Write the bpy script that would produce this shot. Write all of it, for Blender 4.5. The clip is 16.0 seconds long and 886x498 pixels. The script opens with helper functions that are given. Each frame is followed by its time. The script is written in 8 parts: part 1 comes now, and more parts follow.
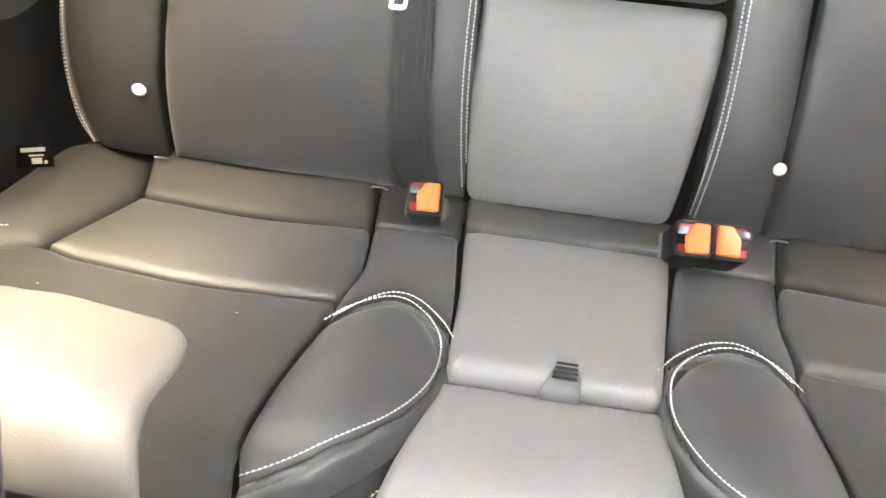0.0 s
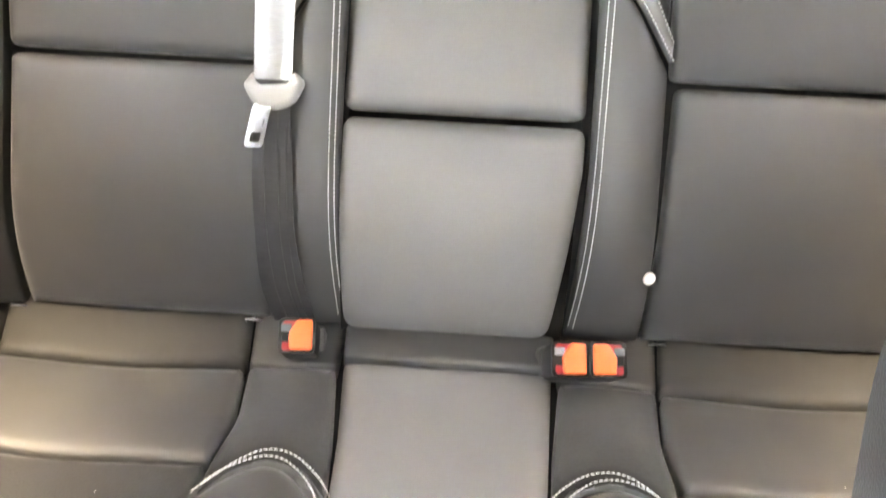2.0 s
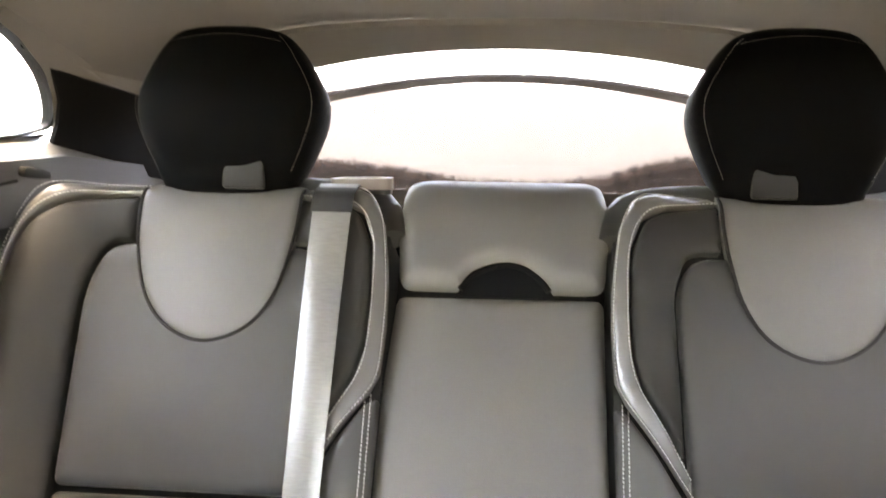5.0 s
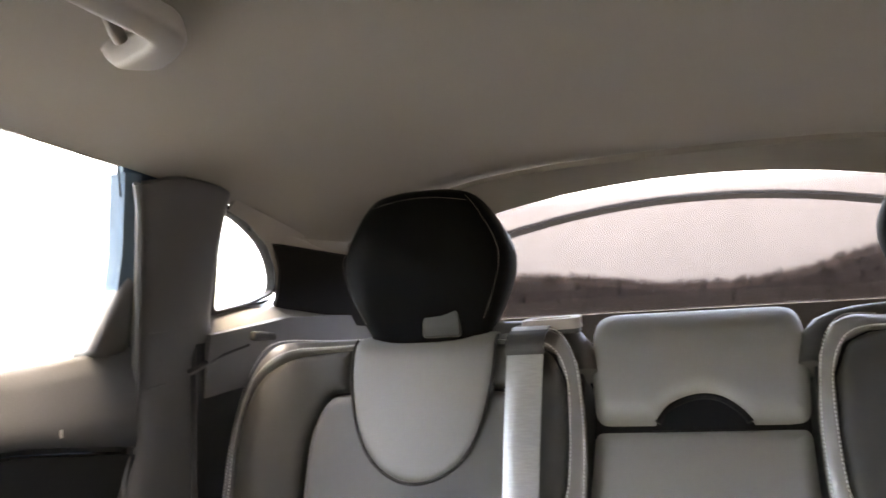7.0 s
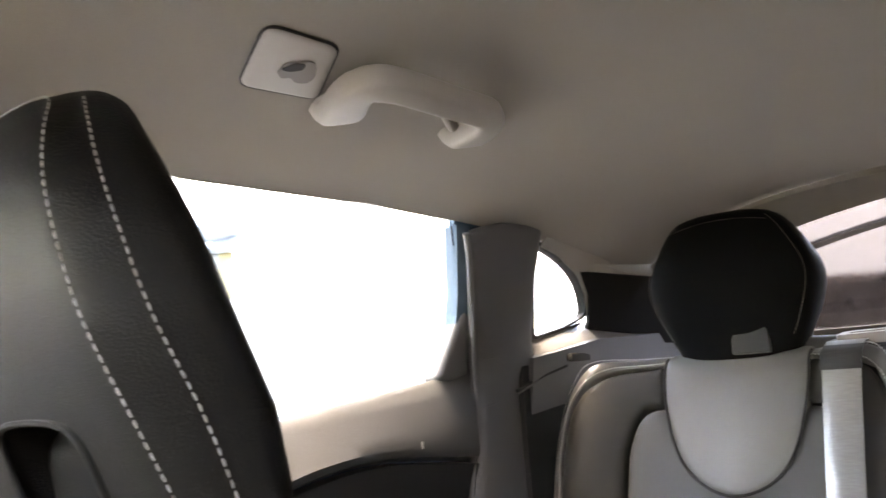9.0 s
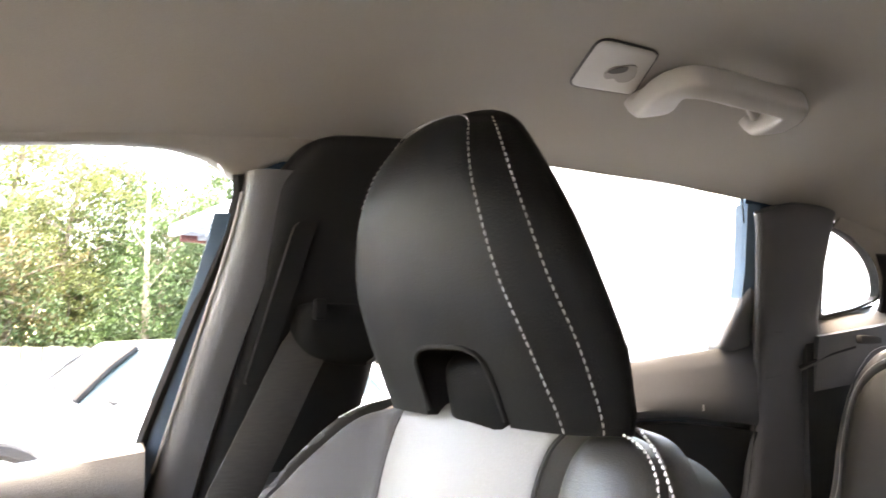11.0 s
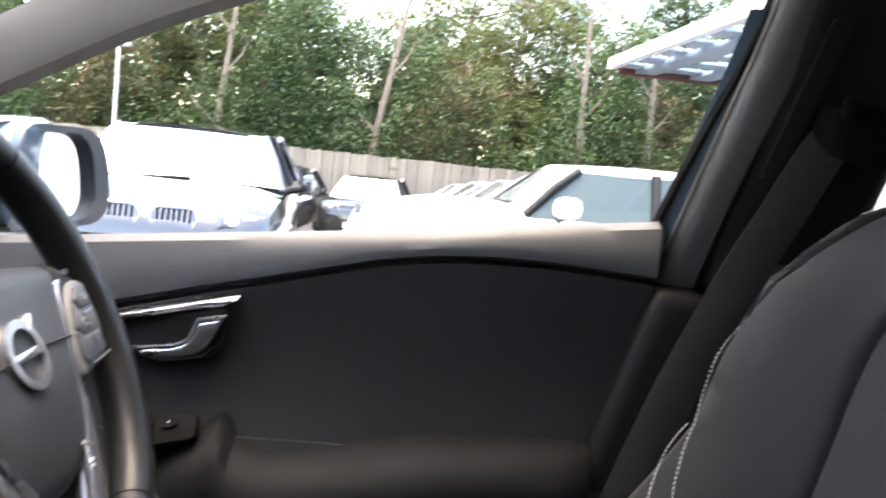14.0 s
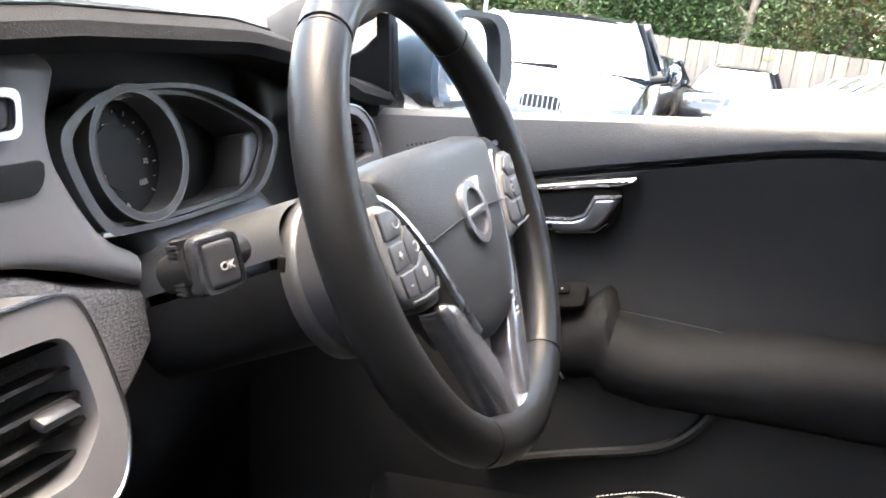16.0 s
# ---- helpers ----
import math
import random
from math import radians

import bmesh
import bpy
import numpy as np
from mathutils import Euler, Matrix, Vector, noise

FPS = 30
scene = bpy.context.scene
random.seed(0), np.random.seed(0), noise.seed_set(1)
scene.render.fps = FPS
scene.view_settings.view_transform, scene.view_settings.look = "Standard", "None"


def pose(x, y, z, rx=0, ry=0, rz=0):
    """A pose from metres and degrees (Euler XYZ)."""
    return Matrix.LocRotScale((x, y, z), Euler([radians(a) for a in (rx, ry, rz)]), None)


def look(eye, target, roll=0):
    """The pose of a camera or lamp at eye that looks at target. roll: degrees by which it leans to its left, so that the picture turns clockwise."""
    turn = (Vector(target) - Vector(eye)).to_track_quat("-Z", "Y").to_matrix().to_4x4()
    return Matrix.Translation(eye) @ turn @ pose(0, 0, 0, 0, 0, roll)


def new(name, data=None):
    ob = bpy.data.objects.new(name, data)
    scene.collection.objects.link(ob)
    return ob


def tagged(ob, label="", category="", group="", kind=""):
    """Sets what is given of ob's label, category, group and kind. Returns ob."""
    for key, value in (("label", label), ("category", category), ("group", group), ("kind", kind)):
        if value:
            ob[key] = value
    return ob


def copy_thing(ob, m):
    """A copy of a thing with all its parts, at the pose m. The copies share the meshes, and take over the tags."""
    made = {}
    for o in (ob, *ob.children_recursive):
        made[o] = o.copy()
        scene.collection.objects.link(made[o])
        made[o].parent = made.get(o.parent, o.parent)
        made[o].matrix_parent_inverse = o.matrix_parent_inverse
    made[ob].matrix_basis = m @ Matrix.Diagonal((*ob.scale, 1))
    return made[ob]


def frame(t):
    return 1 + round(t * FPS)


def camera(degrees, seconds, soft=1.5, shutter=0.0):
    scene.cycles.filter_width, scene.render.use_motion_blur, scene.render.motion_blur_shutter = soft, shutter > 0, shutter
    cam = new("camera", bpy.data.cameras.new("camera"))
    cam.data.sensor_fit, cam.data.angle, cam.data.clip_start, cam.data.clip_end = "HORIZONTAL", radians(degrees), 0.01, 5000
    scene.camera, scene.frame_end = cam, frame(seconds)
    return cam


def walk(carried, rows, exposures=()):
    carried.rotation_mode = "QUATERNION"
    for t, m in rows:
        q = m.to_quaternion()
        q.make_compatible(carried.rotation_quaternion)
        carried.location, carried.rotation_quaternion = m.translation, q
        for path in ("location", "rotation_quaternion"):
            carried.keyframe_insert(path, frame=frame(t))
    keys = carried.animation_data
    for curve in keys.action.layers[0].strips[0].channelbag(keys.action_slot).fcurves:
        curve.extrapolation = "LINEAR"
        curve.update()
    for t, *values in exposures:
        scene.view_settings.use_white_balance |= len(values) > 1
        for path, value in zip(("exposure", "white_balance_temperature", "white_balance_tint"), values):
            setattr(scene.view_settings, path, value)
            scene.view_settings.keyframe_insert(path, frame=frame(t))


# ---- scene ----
cam = camera(56.6, 16.0, shutter=0.5)
PATH = [
    (0, (-0.034, -0.088, 0.919), (-0.267, 1.627, -0.084), 4.2),
    (0.5, (-0.029, -0.074, 0.925), (-0.186, 1.619, -0.13), 3.9),
    (1, (-0.022, -0.056, 0.935), (-0.112, 1.621, -0.15), 4.1),
    (1.5, (0.001, -0.024, 0.982), (-0.068, 1.675, -0.071), 3.3),
    (2, (0.002, -0.018, 0.998), (-0.042, 1.766, 0.094), 2.8),
    (2.5, (0.022, -0.018, 0.994), (-0.035, 1.846, 0.27), 1.9),
    (3, (0.012, -0.022, 1.001), (-0.021, 1.901, 0.454), 2.1),
    (3.5, (0.03, -0.022, 1.019), (-0.051, 1.936, 0.618), 2.4),
    (4, (0.018, -0.02, 1.055), (-0.057, 1.959, 0.771), 2.4),
    (6.3, (0.015, -0.075, 1.072), (-0.422, 1.867, 1.27), -0.9),
    (6.5, (0.02, -0.079, 1.086), (-0.462, 1.851, 1.292), -1.3),
    (7, (0.029, -0.093, 1.106), (-0.584, 1.796, 1.343), -2.6),
    (7.5, (0.038, -0.109, 1.107), (-0.739, 1.717, 1.354), -4.1),
    (8, (0.046, -0.138, 1.12), (-0.886, 1.615, 1.358), -4.5),
    (8.5, (0.065, -0.172, 1.119), (-1.041, 1.47, 1.402), -4.0),
    (9, (0.074, -0.196, 1.117), (-1.161, 1.347, 1.425), -4.1),
    (9.5, (0.081, -0.218, 1.115), (-1.258, 1.237, 1.42), -4.1),
    (10, (0.098, -0.242, 1.114), (-1.358, 1.093, 1.426), -3.3),
    (10.2, (0.105, -0.258, 1.113), (-1.411, 1.008, 1.427), -2.4),
    (12.3, (0.177, -0.364, 1.09), (-1.631, 0.491, 1.122), 3.7),
    (12.5, (0.181, -0.369, 1.086), (-1.649, 0.437, 1.07), 3.6),
    (13, (0.178, -0.377, 1.087), (-1.735, 0.2, 1.002), 4.0),
    (13.5, (0.174, -0.399, 1.076), (-1.79, -0.05, 0.933), 5.1),
    (14, (0.172, -0.418, 1.056), (-1.81, -0.248, 0.841), 6.0),
    (14.5, (0.183, -0.438, 1.053), (-1.79, -0.522, 0.736), 6.8),
    (15, (0.193, -0.449, 1.052), (-1.728, -0.805, 0.623), 6.5),
    (15.5, (0.208, -0.455, 1.051), (-1.65, -0.998, 0.547), 6.1),
    (16, (0.211, -0.461, 1.046), (-1.612, -1.068, 0.489), 6.2),
]
walk(cam, [(t, look(eye, target, roll)) for t, eye, target, roll in PATH],
     exposures=[(0.0, 7.25, 11000, 11), (2.5, 6.95, 12000, 15), (4.0, 6.65, 12000, 15), (6.5, 6.0, 11000, 16), (8.0, 5.75, 10300, 17), (10.0, 6.12, 10300, 17), (12.5, 4.7, 9500, 18), (14.5, 4.03, 8800, 14), (16.0, 4.7, 9000, 12)])

# ---- world and light: a bright, hazy sky ----
world = bpy.data.worlds.new("sky")
scene.world = world
world.use_nodes = True
wn, wl = world.node_tree.nodes, world.node_tree.links
sky = wn.new("ShaderNodeTexSky")
sky.sky_type, sky.sun_disc, sky.sun_elevation, sky.sun_rotation = "NISHITA", False, radians(80), radians(172)
sky.dust_density, sky.air_density = 1.0, 1.0
wn["Background"].inputs["Strength"].default_value = 0.15
wl.new(sky.outputs["Color"], wn["Background"].inputs["Color"])
sun = new("sun", bpy.data.lights.new("sun", "SUN"))
sun.data.energy, sun.data.angle, sun.data.color = 0.5, radians(40), (1.0, 0.985, 0.965)
sun.matrix_world = look((-0.4, -2.5, 14), (0, 0, 0))


# ---- materials ----
def material(name, base, rough=0.5, metal=0.0, grain=0.0, grain_scale=800.0, bump=0.0, stain=0.0, stain_scale=9.0, spec=0.5,
             cells=False, sheen=0.0, coat=0.0, stretch=(1, 1, 1), vary=0.0, depth=0.0006):
    """A surface with fine grain (colour and relief) and broad stains, both in metres."""
    m = bpy.data.materials.new(name)
    m.use_nodes = True
    n, k = m.node_tree.nodes, m.node_tree.links
    b = n["Principled BSDF"]
    b.inputs["Base Color"].default_value = (*base, 1)
    b.inputs["Roughness"].default_value, b.inputs["Metallic"].default_value = rough, metal
    b.inputs["Specular IOR Level"].default_value = spec
    b.inputs["Sheen Weight"].default_value, b.inputs["Coat Weight"].default_value = sheen, coat
    co = n.new("ShaderNodeTexCoord")
    mp = n.new("ShaderNodeMapping")
    mp.inputs["Scale"].default_value = stretch
    k.new(co.outputs["Object"], mp.inputs["Vector"])
    if cells:
        fine = n.new("ShaderNodeTexVoronoi")
        fine.feature = "F1"
        fine_out = fine.outputs["Distance"]
    else:
        fine = n.new("ShaderNodeTexNoise")
        fine.inputs["Detail"].default_value = 3
        fine_out = fine.outputs["Fac"]
    fine.inputs["Scale"].default_value = grain_scale
    k.new(mp.outputs["Vector"], fine.inputs["Vector"])
    broad = n.new("ShaderNodeTexNoise")
    broad.inputs["Scale"].default_value, broad.inputs["Detail"].default_value = stain_scale, 4
    k.new(co.outputs["Object"], broad.inputs["Vector"])
    mixed = n.new("ShaderNodeMath")
    mixed.operation = "MULTIPLY_ADD"
    mixed.inputs[1].default_value, mixed.inputs[2].default_value = grain, 1 - grain / 2
    k.new(fine_out, mixed.inputs[0])
    blot = n.new("ShaderNodeMath")
    blot.operation = "MULTIPLY_ADD"
    blot.inputs[1].default_value, blot.inputs[2].default_value = stain, 1 - stain / 2
    k.new(broad.outputs["Fac"], blot.inputs[0])
    prod = n.new("ShaderNodeMath")
    prod.operation = "MULTIPLY"
    k.new(mixed.outputs[0], prod.inputs[0])
    k.new(blot.outputs[0], prod.inputs[1])
    last = prod.outputs[0]
    if vary:
        info = n.new("ShaderNodeObjectInfo")
        v = n.new("ShaderNodeMath")
        v.operation = "MULTIPLY_ADD"
        v.inputs[1].default_value, v.inputs[2].default_value = vary, 1 - vary / 2
        k.new(info.outputs["Random"], v.inputs[0])
        v2 = n.new("ShaderNodeMath")
        v2.operation = "MULTIPLY"
        k.new(last, v2.inputs[0])
        k.new(v.outputs[0], v2.inputs[1])
        last = v2.outputs[0]
    tint = n.new("ShaderNodeVectorMath")
    tint.operation = "SCALE"
    tint.inputs[0].default_value = base
    k.new(last, tint.inputs["Scale"])
    k.new(tint.outputs[0], b.inputs["Base Color"])
    rr = n.new("ShaderNodeMath")
    rr.operation = "MULTIPLY_ADD"
    rr.inputs[1].default_value, rr.inputs[2].default_value = 0.16, rough - 0.08
    k.new(broad.outputs["Fac"], rr.inputs[0])
    k.new(rr.outputs[0], b.inputs["Roughness"])
    if bump:
        bp = n.new("ShaderNodeBump")
        bp.inputs["Strength"].default_value, bp.inputs["Distance"].default_value = bump, depth
        k.new(fine_out, bp.inputs["Height"])
        k.new(bp.outputs["Normal"], b.inputs["Normal"])
    return m


LEATHER = material("charcoal leather", (0.0175, 0.0170, 0.0160), 0.54, grain=0.25, grain_scale=900, bump=0.25, stain=0.18, cells=True, spec=0.95)
GREY_LEATHER = material("grey leather", (0.098, 0.0955, 0.0895), 0.54, grain=0.2, grain_scale=900, bump=0.2, stain=0.14, cells=True, spec=0.9)
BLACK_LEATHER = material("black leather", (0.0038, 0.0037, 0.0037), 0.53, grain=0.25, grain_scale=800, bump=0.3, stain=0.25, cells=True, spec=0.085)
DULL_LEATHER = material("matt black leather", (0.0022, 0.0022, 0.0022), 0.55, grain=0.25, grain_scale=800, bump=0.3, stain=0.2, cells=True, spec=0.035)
PILLAR_GREY = material("dark grey pillar plastic", (0.036, 0.036, 0.0375), 0.40, grain=0.3, grain_scale=900, bump=0.3, stain=0.15, cells=True)
SPOKE = material("satin silver-grey spoke paint", (0.30, 0.30, 0.32), 0.22, 0.85, grain=0.1, grain_scale=600, stain=0.12)
SATIN = material("satin grey trim leather", (0.10, 0.097, 0.094), 0.33, grain=0.15, grain_scale=700, bump=0.15, stain=0.1, cells=True, spec=0.9)
PALE_LEATHER = material("pale grey leather", (0.122, 0.119, 0.113), 0.52, grain=0.2, grain_scale=900, bump=0.2, stain=0.14, cells=True, spec=0.8)
FABRIC = material("charcoal woven fabric", (0.0135, 0.0131, 0.0122), 0.58, grain=0.6, grain_scale=1400, bump=0.5, stain=0.25, stain_scale=14, sheen=0.15, spec=0.9)
SEAT_FABRIC = material("dark woven seat fabric", (0.0165, 0.0162, 0.016), 0.72, grain=0.6, grain_scale=1300, bump=0.6, stain=0.25, stain_scale=14, sheen=0.08, spec=0.4)
SIDE_LEATHER = material("black side leather", (0.024, 0.0233, 0.0225), 0.44, grain=0.25, grain_scale=900, bump=0.25, stain=0.18, cells=True, spec=0.6)
# shade inside the hook plate's keyhole, as a flat grey
SHADOW_GREY = material("mid grey for recess shade", (0.16, 0.15, 0.14), 0.6, grain=0.08, grain_scale=900, stain=0.06)
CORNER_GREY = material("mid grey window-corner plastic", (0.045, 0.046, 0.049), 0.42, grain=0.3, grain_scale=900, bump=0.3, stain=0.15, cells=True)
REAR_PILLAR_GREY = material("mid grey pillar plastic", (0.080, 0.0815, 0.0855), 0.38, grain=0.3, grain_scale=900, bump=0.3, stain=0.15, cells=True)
DOOR_BLACK = material("black door card plastic", (0.0150, 0.0152, 0.0160), 0.62, grain=0.4, grain_scale=700, bump=0.4, stain=0.25, spec=0.28)
REAR_TRIM = material("dark grey soft-touch plastic", (0.046, 0.0475, 0.0505), 0.5, grain=0.3, grain_scale=700, bump=0.35, stain=0.15, cells=True)
# paler than the ledge's face: light from the quarter window in the colour
LIT_LEDGE_GREY = material("grey moulded plastic, paled as if lit", (0.13, 0.128, 0.125), 0.45, grain=0.3, grain_scale=800, bump=0.3, stain=0.15, cells=True)
PILLAR_FABRIC = material("grey-beige windscreen pillar cloth", (0.20, 0.187, 0.17), 0.8, grain=0.3, grain_scale=1000, bump=0.4, stain=0.1)
SUEDE = material("dark brushed textile", (0.019, 0.0187, 0.018), 0.85, grain=0.6, grain_scale=420, bump=0.6, stain=0.9, stain_scale=30, sheen=0.2, spec=0.3)
ROLL_LEATHER = material("soft charcoal leather", (0.024, 0.0233, 0.0218), 0.66, grain=0.25, grain_scale=900, bump=0.25, stain=0.2, cells=True, spec=0.4)
THREAD = material("off-white thread", (0.60, 0.59, 0.57), 0.6, grain=0.3, grain_scale=3000)
# same white thread, shade on the head restraints put into its colour
SHADED_THREAD = material("white thread darkened for shade", (0.20, 0.20, 0.197), 0.7, grain=0.3, grain_scale=3000)
FOAM = material("black seat core", (0.012, 0.012, 0.012), 0.8, grain=0.3)
HEADLINER = material("warm grey headliner cloth", (0.226, 0.209, 0.184), 0.9, grain=0.3, grain_scale=1100, bump=0.4, stain=0.08, sheen=0.15)
# paled to hold the light on top of the belt guide
GUIDE_BEIGE = material("beige-pink plastic, paled as if lit", (0.17, 0.14, 0.125), 0.55, grain=0.08, grain_scale=900, stain=0.1)
LIGHT_PLASTIC = material("light grey plastic", (0.31, 0.295, 0.275), 0.5, grain=0.08, grain_scale=900, bump=0.1, stain=0.06)
DARK_PLASTIC = material("charcoal grained plastic", (0.016, 0.0163, 0.0172), 0.52, grain=0.3, grain_scale=900, bump=0.3, stain=0.2, cells=True, spec=0.3)
SOFT_PLASTIC = material("grey soft-touch plastic", (0.072, 0.074, 0.078), 0.52, grain=0.3, grain_scale=700, bump=0.35, stain=0.15, cells=True)
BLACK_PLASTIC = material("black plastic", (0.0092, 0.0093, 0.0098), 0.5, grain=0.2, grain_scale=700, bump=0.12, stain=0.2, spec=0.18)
WHEEL_LEATHER = material("polished black wheel leather", (0.0072, 0.0071, 0.0071), 0.38, grain=0.2, grain_scale=900, bump=0.15, stain=0.25, cells=True, spec=0.20)
BLACK_CLOTH = material("black brushed trim", (0.006, 0.006, 0.0062), 0.8, grain=0.3, stain=0.2, spec=0.08)
ARM_GRAIN = material("charcoal padded vinyl", (0.0110, 0.0112, 0.0120), 0.70, grain=0.3, grain_scale=900, bump=0.4, stain=0.2, cells=True, spec=0.13)
DASH_TOP = material("dark grained dashboard vinyl", (0.0140, 0.0142, 0.0150), 0.85, grain=0.35, grain_scale=700, bump=0.5, stain=0.2, cells=True, spec=0.08)
DASH_GREY = material("silver-grey console panel", (0.135, 0.1325, 0.1375), 0.38, grain=0.12, grain_scale=1200, stain=0.08)
WRINKLED = material("wrinkled dark vinyl", (0.10, 0.097, 0.101), 0.42, grain=0.4, grain_scale=230, bump=1.0, stain=0.15, stretch=(1, 1, 2.6), depth=0.003)
CHROME = material("brushed chrome", (0.58, 0.58, 0.60), 0.27, 1.0, grain=0.1, grain_scale=600, stain=0.1)
SILVER = material("satin silver", (0.42, 0.42, 0.44), 0.28, 1.0, grain=0.1, grain_scale=600, stain=0.15)
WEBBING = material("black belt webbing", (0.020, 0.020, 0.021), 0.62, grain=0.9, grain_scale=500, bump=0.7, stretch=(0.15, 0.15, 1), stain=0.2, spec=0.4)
PILLAR_WEBBING = material("dark pillar belt webbing", (0.024, 0.0222, 0.021), 0.6, grain=0.9, grain_scale=500, bump=0.7, stretch=(0.15, 0.15, 1), stain=0.2, spec=0.3)
# grey base stands for the sheen on a black belt
BELT_SHEEN = material("black belt webbing with its sheen as grey", (0.19, 0.187, 0.182), 0.30, grain=0.5, grain_scale=500, bump=0.35, stretch=(0.15, 0.15, 1), stain=0.25, spec=1.0)
ORANGE = material("orange-red button", (0.95, 0.13, 0.03), 0.35, grain=0.05, stain=0.05)
RED = material("dark red plastic", (0.30, 0.01, 0.01), 0.3)
WHITE_PLASTIC = material("white plastic", (0.80, 0.79, 0.77), 0.4, grain=0.05, stain=0.08)
BUTTON = material("dark grey key", (0.026, 0.026, 0.029), 0.4, grain=0.1, stain=0.1)
MARK = material("pale grey marking", (0.34, 0.34, 0.34), 0.5)
MIRROR = material("mirror", (0.86, 0.87, 0.88), 0.03, 1.0)
BLUE_PAINT = material("pale blue car paint", (0.055, 0.092, 0.13), 0.22, grain=0.05, grain_scale=200, stain=0.08, coat=0.6)
WHITE_PAINT = material("white car paint", (0.80, 0.80, 0.79), 0.2, grain=0.03, stain=0.08, coat=0.6)
NAVY_PAINT = material("dark blue car paint", (0.004, 0.006, 0.012), 0.09, grain=0.03, stain=0.15, coat=1.0, spec=0.8)
BLACK_PAINT = material("black car paint", (0.012, 0.012, 0.014), 0.18, grain=0.05, stain=0.15, coat=0.8)
SILVER_PAINT = material("silver car paint", (0.45, 0.46, 0.47), 0.25, metal=0.5, grain=0.05, stain=0.1, coat=0.5)
TYRE = material("tyre rubber", (0.015, 0.015, 0.015), 0.8, grain=0.3, grain_scale=90, stain=0.3)
CARPET = material("black carpet", (0.014, 0.014, 0.015), 0.95, grain=0.7, grain_scale=500, bump=0.8, stain=0.3)
ASPHALT = material("asphalt", (0.060, 0.060, 0.060), 0.9, grain=0.6, grain_scale=60, bump=0.8, stain=0.5, stain_scale=0.6)
MAUVE_WALL = material("grey-mauve rendered wall", (0.082, 0.0768, 0.0757), 0.85, grain=0.4, grain_scale=20, bump=0.5, stain=0.3, stain_scale=0.9)
# for the added wall that keeps light off the passenger's side
BLOCKER_GREY = material("dark grey rendered wall", (0.043, 0.0402, 0.0396), 0.85, grain=0.4, grain_scale=20, bump=0.5, stain=0.3, stain_scale=0.9)
FENCE_WOOD = material("weathered fence timber", (0.215, 0.175, 0.138), 0.8, grain=0.5, grain_scale=16, bump=0.6, stretch=(1, 1, 0.12), stain=0.35, stain_scale=1.3, vary=0.35)
BARK = material("bark", (0.16, 0.12, 0.09), 0.9, grain=0.6, grain_scale=14, bump=0.9, stretch=(1, 1, 0.3), stain=0.5, stain_scale=1.5)
PALE_BARK = material("pale dead bark", (0.20, 0.155, 0.12), 0.9, grain=0.5, grain_scale=14, bump=0.8, stretch=(1, 1, 0.3), stain=0.4, stain_scale=1.5)
WALL_WHITE = material("white rendered wall", (0.80, 0.79, 0.77), 0.8, grain=0.15, grain_scale=40, bump=0.3, stain=0.1, stain_scale=0.8)
STEEL = material("blue-grey painted steel", (0.22, 0.29, 0.36), 0.45, grain=0.1, grain_scale=30, stain=0.2, stain_scale=2)
ROOF_SHEET = material("pale roof sheet", (0.62, 0.66, 0.70), 0.5, grain=0.1, grain_scale=20, stain=0.15, stain_scale=1)
YELLOW_WALL = material("yellowed wall", (0.17, 0.15, 0.085), 0.8, grain=0.2, grain_scale=30, stain=0.2, stain_scale=1)
POST_STEEL = material("grey-blue painted post", (0.075, 0.095, 0.11), 0.5, grain=0.1, grain_scale=30, stain=0.2, stain_scale=2)
GALV = material("galvanised steel", (0.55, 0.56, 0.57), 0.4, 0.6, grain=0.15, grain_scale=30, stain=0.2, stain_scale=2)
DULL_RED = material("dull red board", (0.10, 0.028, 0.028), 0.7, grain=0.2, grain_scale=20, stain=0.2, stain_scale=1)
LAMP_RED = material("red lamp lens", (0.35, 0.01, 0.01), 0.15)


